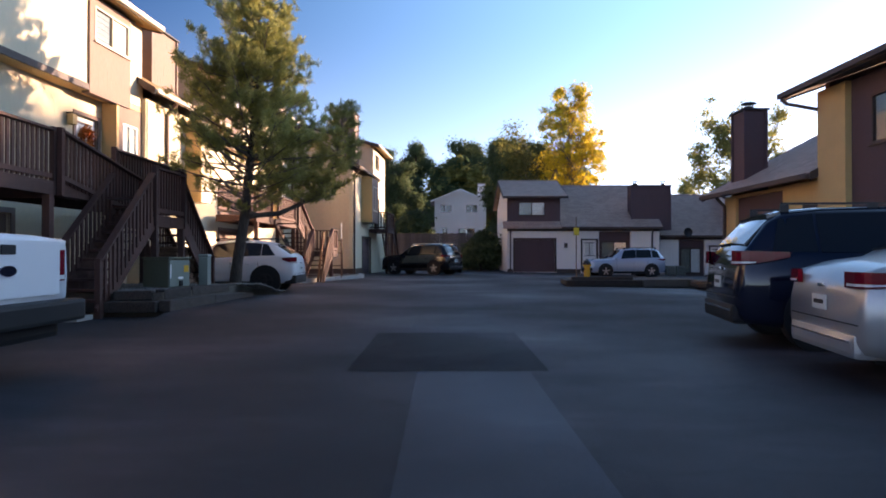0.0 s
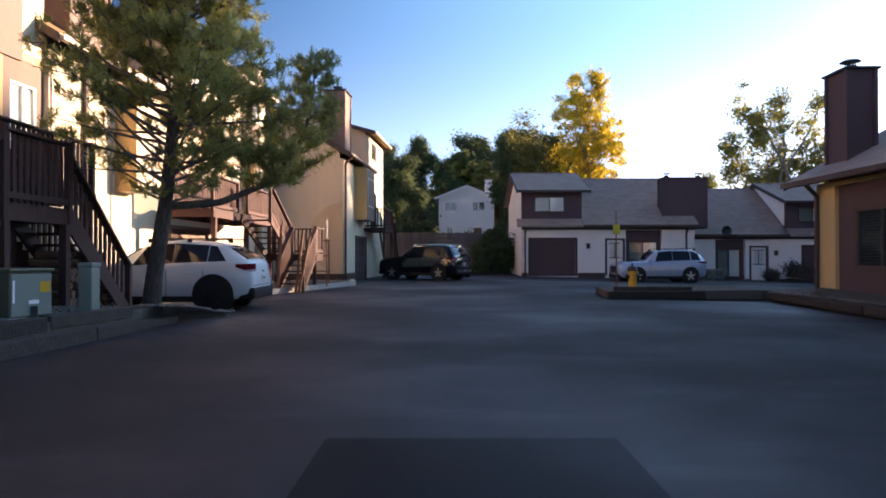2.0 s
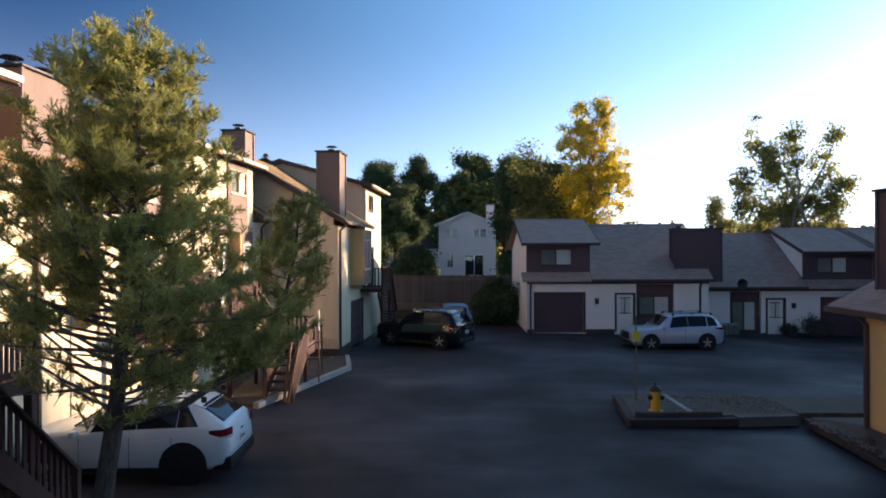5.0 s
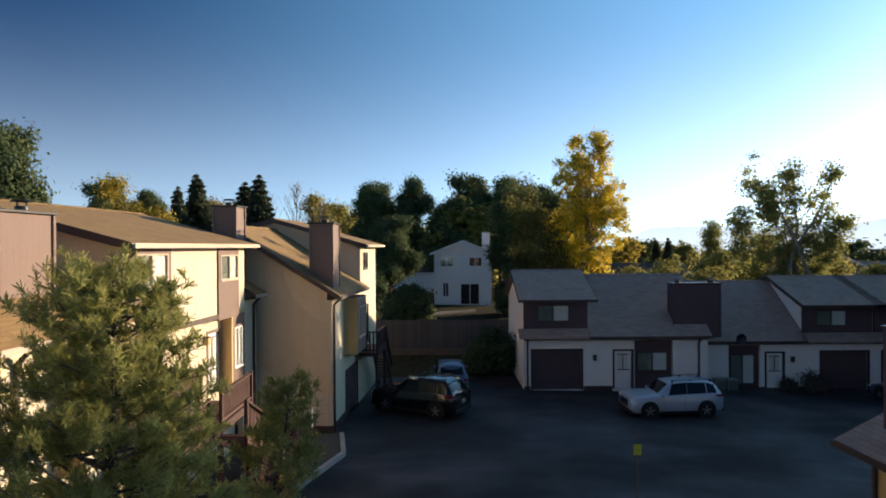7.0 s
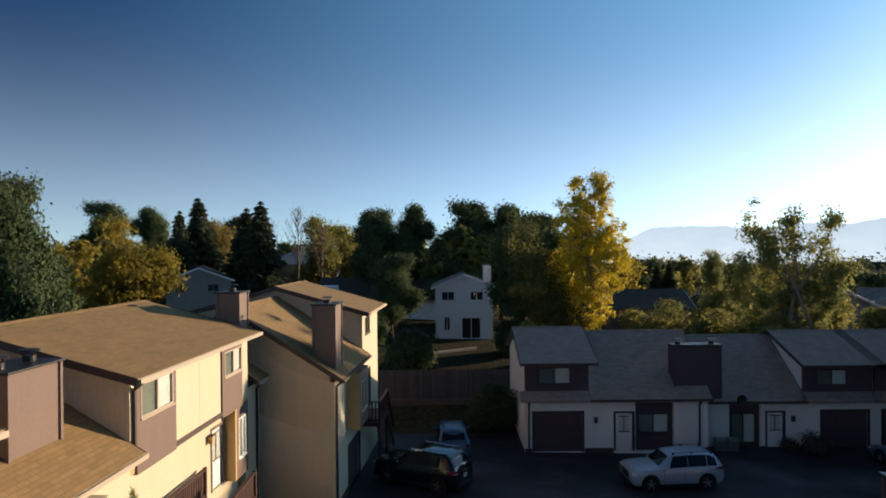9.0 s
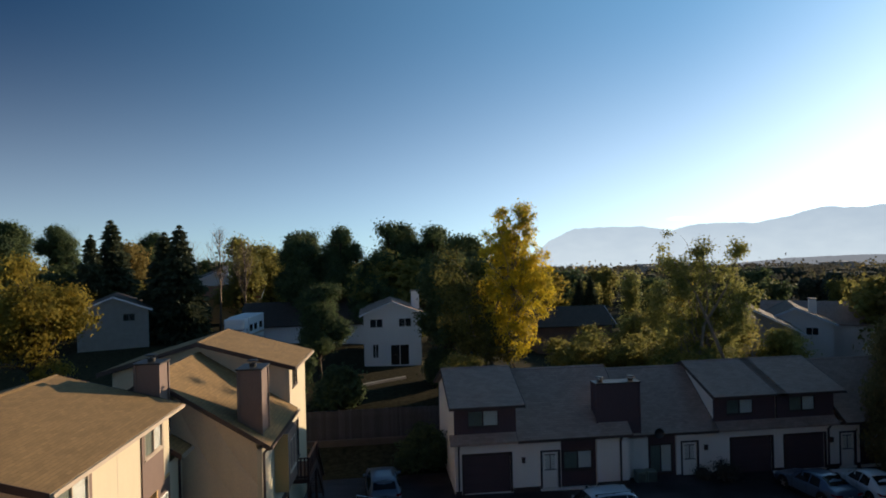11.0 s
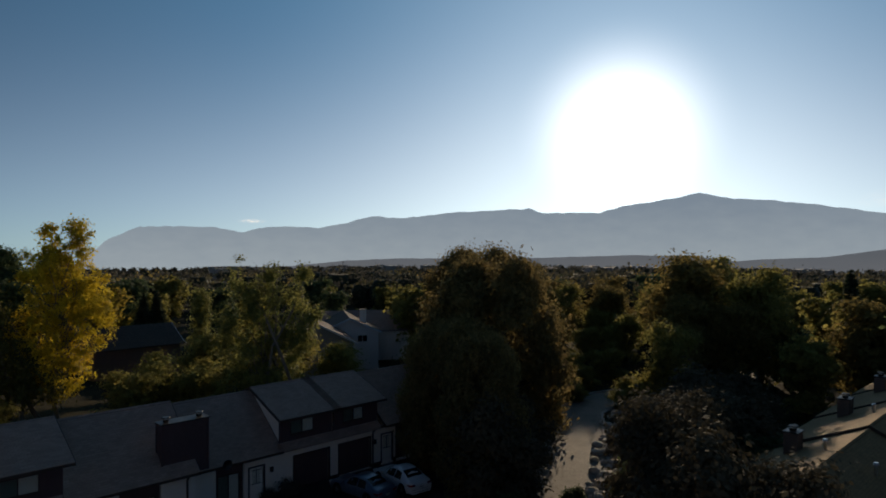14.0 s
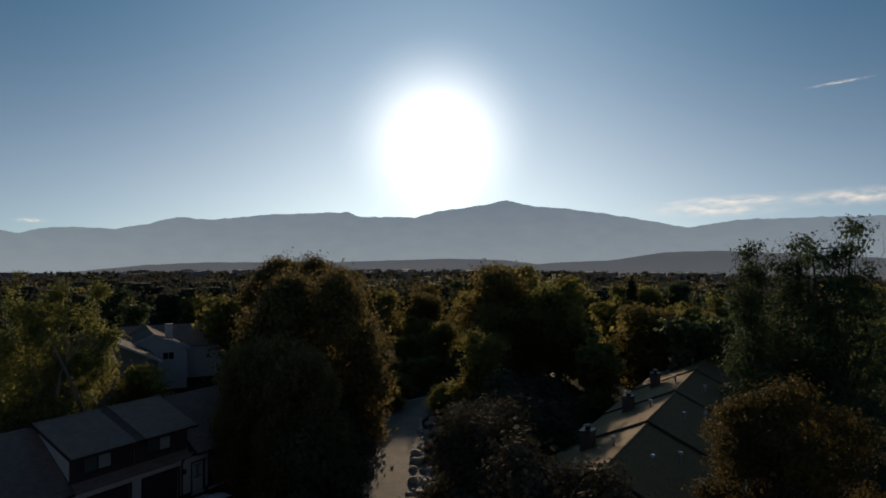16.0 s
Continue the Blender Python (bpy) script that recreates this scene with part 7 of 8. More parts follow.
def hydrant(x, y):
    h = thing("fire_hydrant", pose(x, y, 0.2), "yellow fire hydrant with a dark cap on the island", "hydrant")
    bm = bmesh.new()
    rod(bm, (0, 0, 0), (0, 0, 0.05), 0.19, 0.19, 16)
    rod(bm, (0, 0, 0.05), (0, 0, 0.52), 0.125, 0.115, 16)
    rod(bm, (0, 0, 0.52), (0, 0, 0.57), 0.16, 0.16, 16)
    part("barrel", bm, YELLOW, h)
    bm = bmesh.new()
    for k in range(5):
        a, b = k * math.pi / 10, (k + 1) * math.pi / 10
        rod(bm, (0, 0, 0.57 + 0.17 * math.sin(a)), (0, 0, 0.57 + 0.17 * math.sin(b)), 0.15 * math.cos(a) + 0.01, 0.15 * math.cos(b) + 0.01, 16, k == 4)
    rod(bm, (0, 0, 0.74), (0, 0, 0.8), 0.03, 0.03, 5)
    part("bonnet", bm, METALDARK, h, "dark blue-black bonnet")
    for a in (0, 90, 180):
        c, s = math.cos(radians(a)), math.sin(radians(a))
        part("nozzle", rodm((c * 0.1, s * 0.1, 0.4), (c * 0.2, s * 0.2, 0.4), 0.065, 0.065, 10), METALDARK if a != 90 else YELLOW, h)


hydrant(5.42, 24.1)
sg = thing("hydrant_sign", pose(5.3, 25.45, 0.2), "thin post with a small yellow sign beside the hydrant", "sign")
part("pole", rodm((0, 0, 0), (0, 0, 2.45), 0.024, 0.020, 8), RAWWOOD, sg)
part("plate", boxm(-0.11, 0.11, -0.037, -0.026, 1.72, 2.02, 0.004), SIGNYELLOW, sg)

# bed along the right-hand houses
solo("planting_bed", slab(bmesh.new(), ((8.75, 5, 0.16), (8.9, 18.6, 0.16), (9.3, 23.6, 0.18), (19, 24.1, 0.05), (19, 22.03, 0.25), (9.69, 22.03, 0.4), (9.69, 15.9, 0.3), (9.34, 15.9, 0.3), (9.34, 5, 0.3)), (0, 0, -0.6)), SOIL, "bare soil bed along an ochre wall", "bed", kind="structure")
for p, q in (((8.65, 5, 0.07), (8.8, 18.6, 0.07)), ((8.8, 18.65, 0.07), (9.2, 23.6, 0.07))):
    timber(p, q, 0.18)
gravel("gravel", 8.9, 9.6, 12, 23, 0.2, 1300, 13, "loose stones along the house wall")


def shrub(name, seed, R, H, material, label, x, y, n=150, size=0.12, per=70):
    rng = np.random.default_rng(seed)
    lobes = [(rng.normal() * R * 0.35, rng.normal() * R * 0.35, H * rng.uniform(0.3, 0.7), R * rng.uniform(0.45, 0.7), R * rng.uniform(0.45, 0.7), H * 0.32) for _ in range(6)]
    e = leafy(name, seed, lobes, H * 0.25, 0.06, n, per, 0.2, size, material, BARK)
    e.matrix_basis = pose(x, y, lie(x, y) - 0.05)
    return tagged(e, label, "shrub")


bush = shrub("juniper_bush", 41, 1.4, 3.0, GREENLEAF, "tall dense dark juniper bush beside the end house", 2.75, 46.3, 420, 0.165, 36)
copy_tree(bush, -2.8, 56.0, 20, 1.2)
copy_tree(bush, 6.0, 63.0, 80, 1.1)
copy_tree(bush, -6.5, 62.0, 80, 1.3)
low = shrub("low_shrub", 43, 0.7, 1.1, DRYLEAF, "low dry shrub by the garage", 20.2, 42.6, 110, 0.09, 26)
copy_tree(low, 19.1, 43.0, 60, 0.7)
copy_tree(low, 9.3, 21.2, 60, 0.45)
copy_tree(bush, 31.6, 28.9, 60, 0.62, "dark rounded shrub beside the lane")
copy_tree(bush, 36.5, 27.0, 100, 1.1, "dark rounded shrub beside the lane")
copy_tree(bush, 41.0, 21.5, 10, 1.5, "dark rounded shrub beside the lane")
copy_tree(bush, 45.5, 23.5, 70, 1.4, "dark rounded shrub beside the lane")
copy_tree(bush, 38.5, 18.6, 170, 1.3, "dark rounded shrub beside the lane")
copy_tree(bush, 27.0, 30.0, 60, 0.8, "dark rounded shrub beside the lane")
copy_tree(bush, 34.5, 21.0, 260, 1.35, "dark rounded shrub beside the lane")

# fence behind the cars
fn = thing("board_fence", pose(0, 0, 0), "weathered grey-brown board fence on the bank", "fence")
mesh = None
for k in range(96):
    x = -9.0 + k * 0.143
    if mesh is None:
        ob = part("board", boxm(0, 0.135, 0, 0.022, 0, 2.0), FENCEWOOD, fn)
        mesh = ob.data
    else:
        ob = new("board", mesh)
        ob.parent = fn
    ob.location = (x, 51.2, 0.85 + 0.02 * math.sin(k * 1.7))
for z in (1.2, 2.4):
    part("stringer", boxm(-9.0, 4.7, 51.225, 51.27, z, z + 0.09), FENCEWOOD, fn)
for x in (-8.9, -6.5, -4.1, -1.7, 0.7, 3.1, 4.6):
    part("post", boxm(x - 0.05, x + 0.05, 51.27, 51.37, 0.2, 2.85), FENCEWOOD, fn)
solo("retaining_wall", boxm(-9.2, 5.0, 50.7, 51.0, -0.2, 0.95, 0.03), KERBSTONE, "low concrete retaining wall under the fence", "wall", kind="structure")
solo("garden_edging", slab(bmesh.new(), ((-1.2, 62.9, 2.1), (2.9, 65.7, 2.1), (2.8, 66.0, 2.1), (-1.35, 63.2, 2.1)), (0, 0, -0.5)), CONCRETE, "pale curved garden edging behind the fence", "edging")

# small things by the back row
for x in (15.3, 15.95):
    ac = thing("air_conditioner", pose(x, 43.1, -0.35), "grey-green air conditioner unit on the ground by the wall", "air conditioner", "air conditioners")
    part("case", boxm(-0.28, 0.28, -0.28, 0.28, 0.05, 0.75, 0.03), PALEGREEN, ac)
    for k in range(8):
        part("louvre", boxm(-0.24, 0.24, -0.292, -0.282, 0.12 + k * 0.07, 0.15 + k * 0.07), METALDARK, ac)
    part("pad", boxm(-0.34, 0.34, -0.34, 0.34, -0.03, 0.048), CONCRETE, ac)
ds = thing("satellite_dish", pose(16.35, 42.95, 2.36), "dark oval satellite dish on the eave", "dish")
bm = bmesh.new()
for k in range(4):
    r0, r1 = 0.30 * k / 4, 0.30 * (k + 1) / 4
    rod(bm, (0, -0.16 - 0.12 * (k / 4) ** 2, 0.28), (0, -0.16 - 0.12 * ((k + 1) / 4) ** 2, 0.28), max(r0, 0.01), r1, 20, False)
part("reflector", bm, METALDARK, ds)
part("arm", beamm((0, 0, 0), (0, -0.16, 0.28), 0.05, 0.05), METALDARK, ds)
# ---- vehicles: local x from tail to nose ----
DARKGLASS = paint("dark_vehicle_glass", (0.012, 0.014, 0.016), 0.05)
SUV = ((0.0, 0.45, 0.72, 0.76, 0.78, 0.72), (0.012, 0.36, 1.0, 1.06, 0.88, 0.80), (0.03, 0.30, 1.10, 1.20, 0.94, 0.79), (0.085, 0.27, 1.13, 1.53, 0.985, 0.72), (0.125, 0.25, 1.13, 1.655, 1.0, 0.715), (0.22, 0.24, 1.12, 1.69, 1.0, 0.72), (0.40, 0.24, 1.10, 1.70, 1.0, 0.725), (0.56, 0.24, 1.07, 1.64, 1.0, 0.70), (0.63, 0.24, 1.05, 1.43, 1.0, 0.72), (0.715, 0.24, 1.03, 1.10, 1.0, 0.84), (0.80, 0.25, 1.02, 1.09, 0.99, 0.86), (0.93, 0.26, 0.97, 1.05, 0.97, 0.84), (0.98, 0.30, 0.88, 0.99, 0.93, 0.82), (1.0, 0.38, 0.72, 0.84, 0.87, 0.78))
HATCH = ((0.0, 0.48, 0.74, 0.80, 0.80, 0.74), (0.012, 0.40, 1.0, 1.08, 0.90, 0.83), (0.03, 0.34, 1.14, 1.20, 0.96, 0.80), (0.10, 0.28, 1.18, 1.42, 0.985, 0.70), (0.165, 0.27, 1.17, 1.585, 1.0, 0.68), (0.25, 0.27, 1.15, 1.655, 1.0, 0.69), (0.40, 0.27, 1.12, 1.70, 1.0, 0.71), (0.54, 0.27, 1.09, 1.64, 1.0, 0.69), (0.62, 0.27, 1.07, 1.41, 1.0, 0.71), (0.71, 0.27, 1.05, 1.12, 1.0, 0.84), (0.80, 0.28, 1.0, 1.07, 0.99, 0.85), (0.93, 0.28, 0.88, 0.96, 0.95, 0.80), (0.985, 0.32, 0.70, 0.80, 0.88, 0.74), (1.0, 0.42, 0.55, 0.62, 0.82, 0.72))
SEDAN = ((0.0, 0.42, 0.80, 0.86, 0.86, 0.78), (0.012, 0.34, 1.0, 1.10, 0.93, 0.80), (0.06, 0.29, 1.05, 1.19, 0.965, 0.80), (0.13, 0.26, 1.06, 1.24, 0.985, 0.78), (0.20, 0.24, 1.06, 1.46, 0.995, 0.72), (0.30, 0.23, 1.05, 1.66, 1.0, 0.67), (0.42, 0.23, 1.04, 1.70, 1.0, 0.66), (0.54, 0.23, 1.03, 1.62, 1.0, 0.66), (0.62, 0.23, 1.02, 1.38, 1.0, 0.70), (0.70, 0.24, 1.0, 1.10, 1.0, 0.82), (0.80, 0.25, 0.96, 1.02, 0.99, 0.84), (0.93, 0.26, 0.84, 0.90, 0.95, 0.80), (0.985, 0.30, 0.68, 0.76, 0.88, 0.76), (1.0, 0.40, 0.52, 0.58, 0.82, 0.72))
PICKUP = ((0.0, 0.55, 1.10, 1.15, 0.97, 0.95), (0.01, 0.50, 1.12, 1.17, 1.0, 0.97), (0.38, 0.42, 1.12, 1.17, 1.0, 0.97), (0.395, 0.42, 1.12, 1.60, 1.0, 0.78), (0.42, 0.42, 1.12, 1.68, 1.0, 0.74), (0.55, 0.42, 1.10, 1.70, 1.0, 0.74), (0.63, 0.42, 1.09, 1.64, 1.0, 0.73), (0.72, 0.42, 1.08, 1.14, 1.0, 0.86), (0.80, 0.42, 1.06, 1.12, 1.0, 0.88), (0.96, 0.42, 1.0, 1.06, 0.97, 0.86), (1.0, 0.45, 0.75, 0.85, 0.92, 0.82))


def loft(style, L, W, H):
    k, hw = H / 1.7, W / 2
    bm = bmesh.new()
    rows = []
    for f, zb, zs, zt, w, wr in style:
        x, zb, zs, zt, w, wr = f * L, zb * k, zs * k, zt * k, w * hw, wr * hw
        half = [(w * 0.90, zb), (w * 0.985, zb + 0.10), (w, zb + (zs - zb) * 0.55), (w * 0.985, zs - 0.03), (w * 0.965, zs), (wr + (w * 0.965 - wr) * 0.12, zs + (zt - zs) * 0.86), (wr * 0.94, zt - 0.01 * k), (wr * 0.5, zt + 0.018)]
        pts = [(x, y, z) for y, z in half] + [(x, 0, zt + 0.024)] + [(x, -y, z) for y, z in half[::-1]]
        rows.append([bm.verts.new(p) for p in pts])
    for a, b in zip(rows, rows[1:]):
        for i in range(len(a) - 1):
            bm.faces.new((a[i], a[i + 1], b[i + 1], b[i]))
        bm.faces.new((a[-1], a[0], b[0], b[-1]))
    bm.faces.new(rows[0])
    bm.faces.new(rows[-1][::-1])
    bmesh.ops.recalc_face_normals(bm, faces=bm.faces[:])
    return bm


def section(style, L, W, H, f):
    k, hw = H / 1.7, W / 2
    cols = list(zip(*style))
    zs, zt, w, wr = (float(np.interp(f, cols[0], cols[i])) for i in (2, 3, 4, 5))
    return f * L, zs * k, zt * k, w * 0.965 * hw, wr * hw


def side_glass(style, L, W, H, f0, f1, side, lean0=0.0, lean1=0.0):
    """A door window: a thin pane lying on the flank between the waist and the roof."""
    outer, inner = [], []
    for f, h in ((f0, 0.06), (f1, 0.06), (f1 + lean1, 0.88), (f0 + lean0, 0.88)):
        x, zs, zt, ws, wr = section(style, L, W, H, f)
        top = wr + (ws - wr) * 0.12
        y = ws + (top - ws) * h / 0.86
        outer.append((x, side * (y + 0.010), zs + (zt - zs) * h))
        inner.append((x, side * (y - 0.02), zs + (zt - zs) * h))
    bm = bmesh.new()
    a, b = [bm.verts.new(p) for p in outer], [bm.verts.new(p) for p in inner]
    bm.faces.new(a)
    bm.faces.new(b[::-1])
    for i in range(4):
        bm.faces.new((a[i], b[i], b[(i + 1) % 4], a[(i + 1) % 4]))
    bmesh.ops.recalc_face_normals(bm, faces=bm.faces[:])
    return bm


def end_glass(style, L, W, H, fa, fb, inset=0.86):
    """Windscreen or rear window lying on the sloping end between stations fa (low) and fb (high)."""
    bm = bmesh.new()
    pts = []
    for f, s in ((fa, 1), (fa, -1), (fb, -1), (fb, 1)):
        x, zs, zt, ws, wr = section(style, L, W, H, f)
        pts.append(Vector((x, s * wr * inset, zt + 0.012)))
    mid = [(pts[0] + pts[1]) / 2 + Vector((0, 0, 0.024)), (pts[2] + pts[3]) / 2 + Vector((0, 0, 0.024))]
    q = [pts[0], mid[0], pts[1], pts[2], mid[1], pts[3]]
    n = Vector((-0.02 if fa < fb else 0.02, 0, 0.012))
    up = [bm.verts.new(p + n) for p in q]
    dn = [bm.verts.new(p - n) for p in q]
    for v in (up, dn[::-1]):
        bm.faces.new(v)
    for i in range(6):
        bm.faces.new((up[i], dn[i], dn[(i + 1) % 6], up[(i + 1) % 6]))
    bmesh.ops.recalc_face_normals(bm, faces=bm.faces[:])
    return bm


def wheels(parent, xs, W, r, width=0.23, rim=RIM, arch=0.075):
    for x in xs:
        for s in (1, -1):
            y = s * (W / 2 - width / 2 - 0.005)
            if arch:
                # Black disc paints the shaded wheel well; on the hatchback also its black cladding.
                part("wheel_arch", rodm((x, s * (W / 2 - 0.22), r + 0.03), (x, s * (W / 2 + 0.006), r + 0.03), r + arch, r + arch, 24), BLACKPLASTIC, parent)
            w = part("wheel", rodm((x, y - width / 2 * s, r), (x, y + s * width * 0.42, r), r * 0.35, r * 0.35, 12), METALDARK, parent)
            bm = bmesh.new()
            prof = ((r * 0.62, -0.5), (r * 0.93, -0.5), (r, -0.36), (r, 0.36), (r * 0.93, 0.5), (r * 0.62, 0.56))
            n = 24
            rings = [[bm.verts.new((x + q * math.cos(k * math.tau / n), y + s * width * d, r + q * math.sin(k * math.tau / n))) for k in range(n)] for q, d in prof]
            for a, b in zip(rings, rings[1:]):
                for k in range(n):
                    bm.faces.new((a[k], a[(k + 1) % n], b[(k + 1) % n], b[k]))
            bmesh.ops.recalc_face_normals(bm, faces=bm.faces[:])
            part("tyre", bm, RUBBER, w, "", True)
            bm = bmesh.new()
            yo = y + s * width * 0.5
            for k in range(5):
                a = k * math.tau / 5 + 0.3
                beam(bm, (x, yo, r), (x + r * 0.6 * math.cos(a), yo, r + r * 0.6 * math.sin(a)), 0.03, r * 0.2)
            rod(bm, (x, yo - 0.02, r), (x, yo + 0.02, r), r * 0.16, r * 0.16, 12)
            part("rim", bm, rim, w)
            part("rim_edge", rodm((x, yo - s * 0.03, r), (x, yo - s * 0.012, r), r * 0.66, r * 0.64, 24), METALDARK, w)


def corner_lamp(style, L, W, side, z0, z1, length, proud, inner):
    """A lamp that wraps from the tail round the flank, tapering toward its tip."""
    cols = list(zip(*style))
    line = [(-proud, W * inner), (-proud, W * 0.5 * style[0][4] * 0.93)]
    for f in (0.004, 0.012, 0.03, 0.055, 0.085, 0.12):
        if f * L < length:
            line.append((f * L, W * 0.5 * float(np.interp(f, cols[0], cols[4])) + proud))
    line.append((length, W * 0.5 * float(np.interp(length / L, cols[0], cols[4])) + proud * 0.6))
    bm = bmesh.new()
    rows = []
    for i, (x, y) in enumerate(line):
        g = max(0.0, x / length)
        lo, hi = z0 + (z1 - z0) * 0.55 * g ** 1.5, z1 - (z1 - z0) * 0.1 * g
        rows.append([bm.verts.new((px, side * py, z)) for px, py, z in ((x, y, lo), (x, y, hi), (x + 0.03, y - 0.05, hi), (x + 0.03, y - 0.05, lo))])
    for a, b in zip(rows, rows[1:]):
        for j in range(4):
            bm.faces.new((a[j], a[(j + 1) % 4], b[(j + 1) % 4], b[j]))
    bm.faces.new(rows[0])
    bm.faces.new(rows[-1][::-1])
    bmesh.ops.recalc_face_normals(bm, faces=bm.faces[:])
    return bm


def vehicle(name, label, place, style, L, W, H, body_mat, windows, rear, front, wheel_f, wr=0.35, tail=(0.86, 1.02), lamp_len=0.36, rails=False, plate=PLATE, lower=BLACKPLASTIC):
    c = thing(name, place, label, "vehicle", "parked vehicles")
    k = H / 1.7
    b = part("body", loft(style, L, W, H), body_mat, c, "", True)
    for a in windows:
        for s in (1, -1):
            part("side_window", side_glass(style, L, W, H, a[0], a[1], s, a[2], a[3]), DARKGLASS, c)
    part("rear_window", end_glass(style, L, W, H, *rear), DARKGLASS, c)
    part("windscreen", end_glass(style, L, W, H, *front), DARKGLASS, c)
    wheels(c, [f * L for f in wheel_f], W, wr, 0.23, TYREGREY if style is HATCH else RIM, 0.12 if style is HATCH else 0.075)
    part("rear_bumper", boxm(-0.03, 0.34, -W * (0.46 if style is HATCH else 0.40), W * (0.46 if style is HATCH else 0.40), 0.28 * k, (0.56 if style is HATCH else 0.52) * k, 0.06), lower if style is not SEDAN else body_mat, c)
    part("front_bumper", boxm(L - 0.25, L + 0.02, -W * 0.43, W * 0.43, 0.24 * k, 0.46 * k, 0.05), lower, c)
    tallnose = style is SUV
    part("grille", boxm(L - 0.12, L + 0.014, -W * 0.26, W * 0.26, 0.52 * k, (0.86 if tallnose else 0.70) * k, 0.03), BLACKPLASTIC, c)
    if tallnose:
        part("grille_bar", boxm(L - 0.1, L + 0.03, -W * 0.27, W * 0.27, 0.66 * k, 0.72 * k, 0.012), CHROME, c)
    for s in (1, -1):
        part("sill", boxm(L * 0.28, L * 0.70, s * W * 0.5 - 0.05, s * W * 0.5 + 0.004, 0.22 * k, 0.36 * k, 0.015), lower, c)
        tl = part("tail_lamp", corner_lamp(style, L, W, s, tail[0] * k, tail[1] * k, lamp_len, 0.014, 0.29 if style is SEDAN else 0.37), REDLENS, c)
        zm = tail[0] + (tail[1] - tail[0]) * 0.12
        part("reversing_lens", corner_lamp(style, L, W, s, tail[0] * k + 0.015, zm * k + 0.02, lamp_len * 0.42, 0.019, 0.32 if style is SEDAN else 0.385), CLEARLENS, tl)
        part("headlamp", boxm(L - 0.32, L - 0.02, *sorted((s * W * 0.28, s * W * 0.455)), (0.76 if tallnose else 0.66) * k, (0.92 if tallnose else 0.80) * k, 0.03), CLEARLENS, c)
        m = part("mirror", boxm(L * 0.655, L * 0.68, *sorted((s * W * 0.49, s * W * 0.59)), 1.02 * k, 1.16 * k, 0.03), body_mat, c)
        for f in (0.30, 0.49):
            part("door_handle", boxm(f * L, f * L + 0.16, *sorted((s * W * 0.485, s * W * 0.505)), 0.90 * k, 0.93 * k, 0.008), body_mat, c)
        for f in (0.25, 0.435, 0.655):
            part("door_gap", boxm(f * L - 0.005, f * L + 0.005, *sorted((s * W * 0.47, s * W * 0.5003)), 0.36 * k, 0.98 * k), BLACKPLASTIC, c)
        if rails:
            r = bmesh.new()
            ztop = 1.70 * k
            beam(r, (L * 0.12, s * W * 0.33, ztop + 0.045), (L * 0.55, s * W * 0.33, ztop + 0.03), 0.035, 0.025)
            for f in (0.13, 0.34, 0.54):
                bx(r, f * L - 0.05, f * L + 0.05, s * W * 0.33 - 0.02, s * W * 0.33 + 0.02, ztop - 0.06, ztop + 0.03)
            part("roof_rail", r, METALDARK if body_mat is not BLACKCAR else CHROME, c)
    p = part("number_plate", boxm(-0.022, -0.006, -0.155, 0.155, 0.70 * k, 0.85 * k, 0.003), plate, c)
    part("plate_bar", boxm(-0.025, -0.0215, -0.11, 0.11, 0.755 * k, 0.80 * k), METALDARK, p)
    part("badge", boxm(-0.008, 0.02, -0.07, 0.07, 0.93 * k, 0.97 * k, 0.01), CHROME, c)
    part("tailgate_gap", boxm(-0.004, 0.06, -W * 0.41, W * 0.41, 0.60 * k, 0.612 * k), BLACKPLASTIC, c)
    part("bumper_strip", boxm(-0.036, -0.02, -W * 0.36, W * 0.36, 0.43 * k, 0.455 * k, 0.004), CHROME if body_mat is not WHITECAR else lower, c)
    if style is not SEDAN and style is not PICKUP:
        xs, zr = style[4][0] * L, (style[4][3] + 0.017) * k
        part("spoiler", slab(bmesh.new(), ((xs - 0.17, -W * 0.31, zr - 0.07), (xs + 0.05, -W * 0.33, zr), (xs + 0.05, W * 0.33, zr), (xs - 0.17, W * 0.31, zr - 0.07)), (0, 0, -0.035)), body_mat, c)
    return c


WHITECAR = paint("white_car_paint", (0.62, 0.63, 0.64), 0.3)
BLACKCAR = paint("black_car_paint", (0.008, 0.008, 0.009), 0.12)
BLACKCAR.node_tree.nodes["Principled BSDF"].inputs["Coat Weight"].default_value = 1.0
NAVYCAR = paint("navy_car_paint", (0.006, 0.009, 0.020), 0.1)
NAVYCAR.node_tree.nodes["Principled BSDF"].inputs["Coat Weight"].default_value = 0.5
SILVERCAR = paint("silver_car_paint", (0.35, 0.345, 0.34), 0.3, 0.5)
PALECAR = paint("pale_silver_car_paint", (0.42, 0.47, 0.54), 0.25, 0.25)
BLUECAR = paint("blue_grey_car_paint", (0.09, 0.13, 0.19), 0.3, 0.3)
HATCHWIN = ((0.135, 0.229, 0.06, 0.0), (0.233, 0.404, 0.0, 0.0), (0.408, 0.61, 0.0, -0.06))
SUVWIN = ((0.085, 0.19, 0.025, 0.0), (0.199, 0.398, 0.0, 0.0), (0.402, 0.60, 0.0, -0.05))
SEDWIN = ((0.25, 0.40, 0.02, 0.0), (0.415, 0.62, 0.0, -0.06))
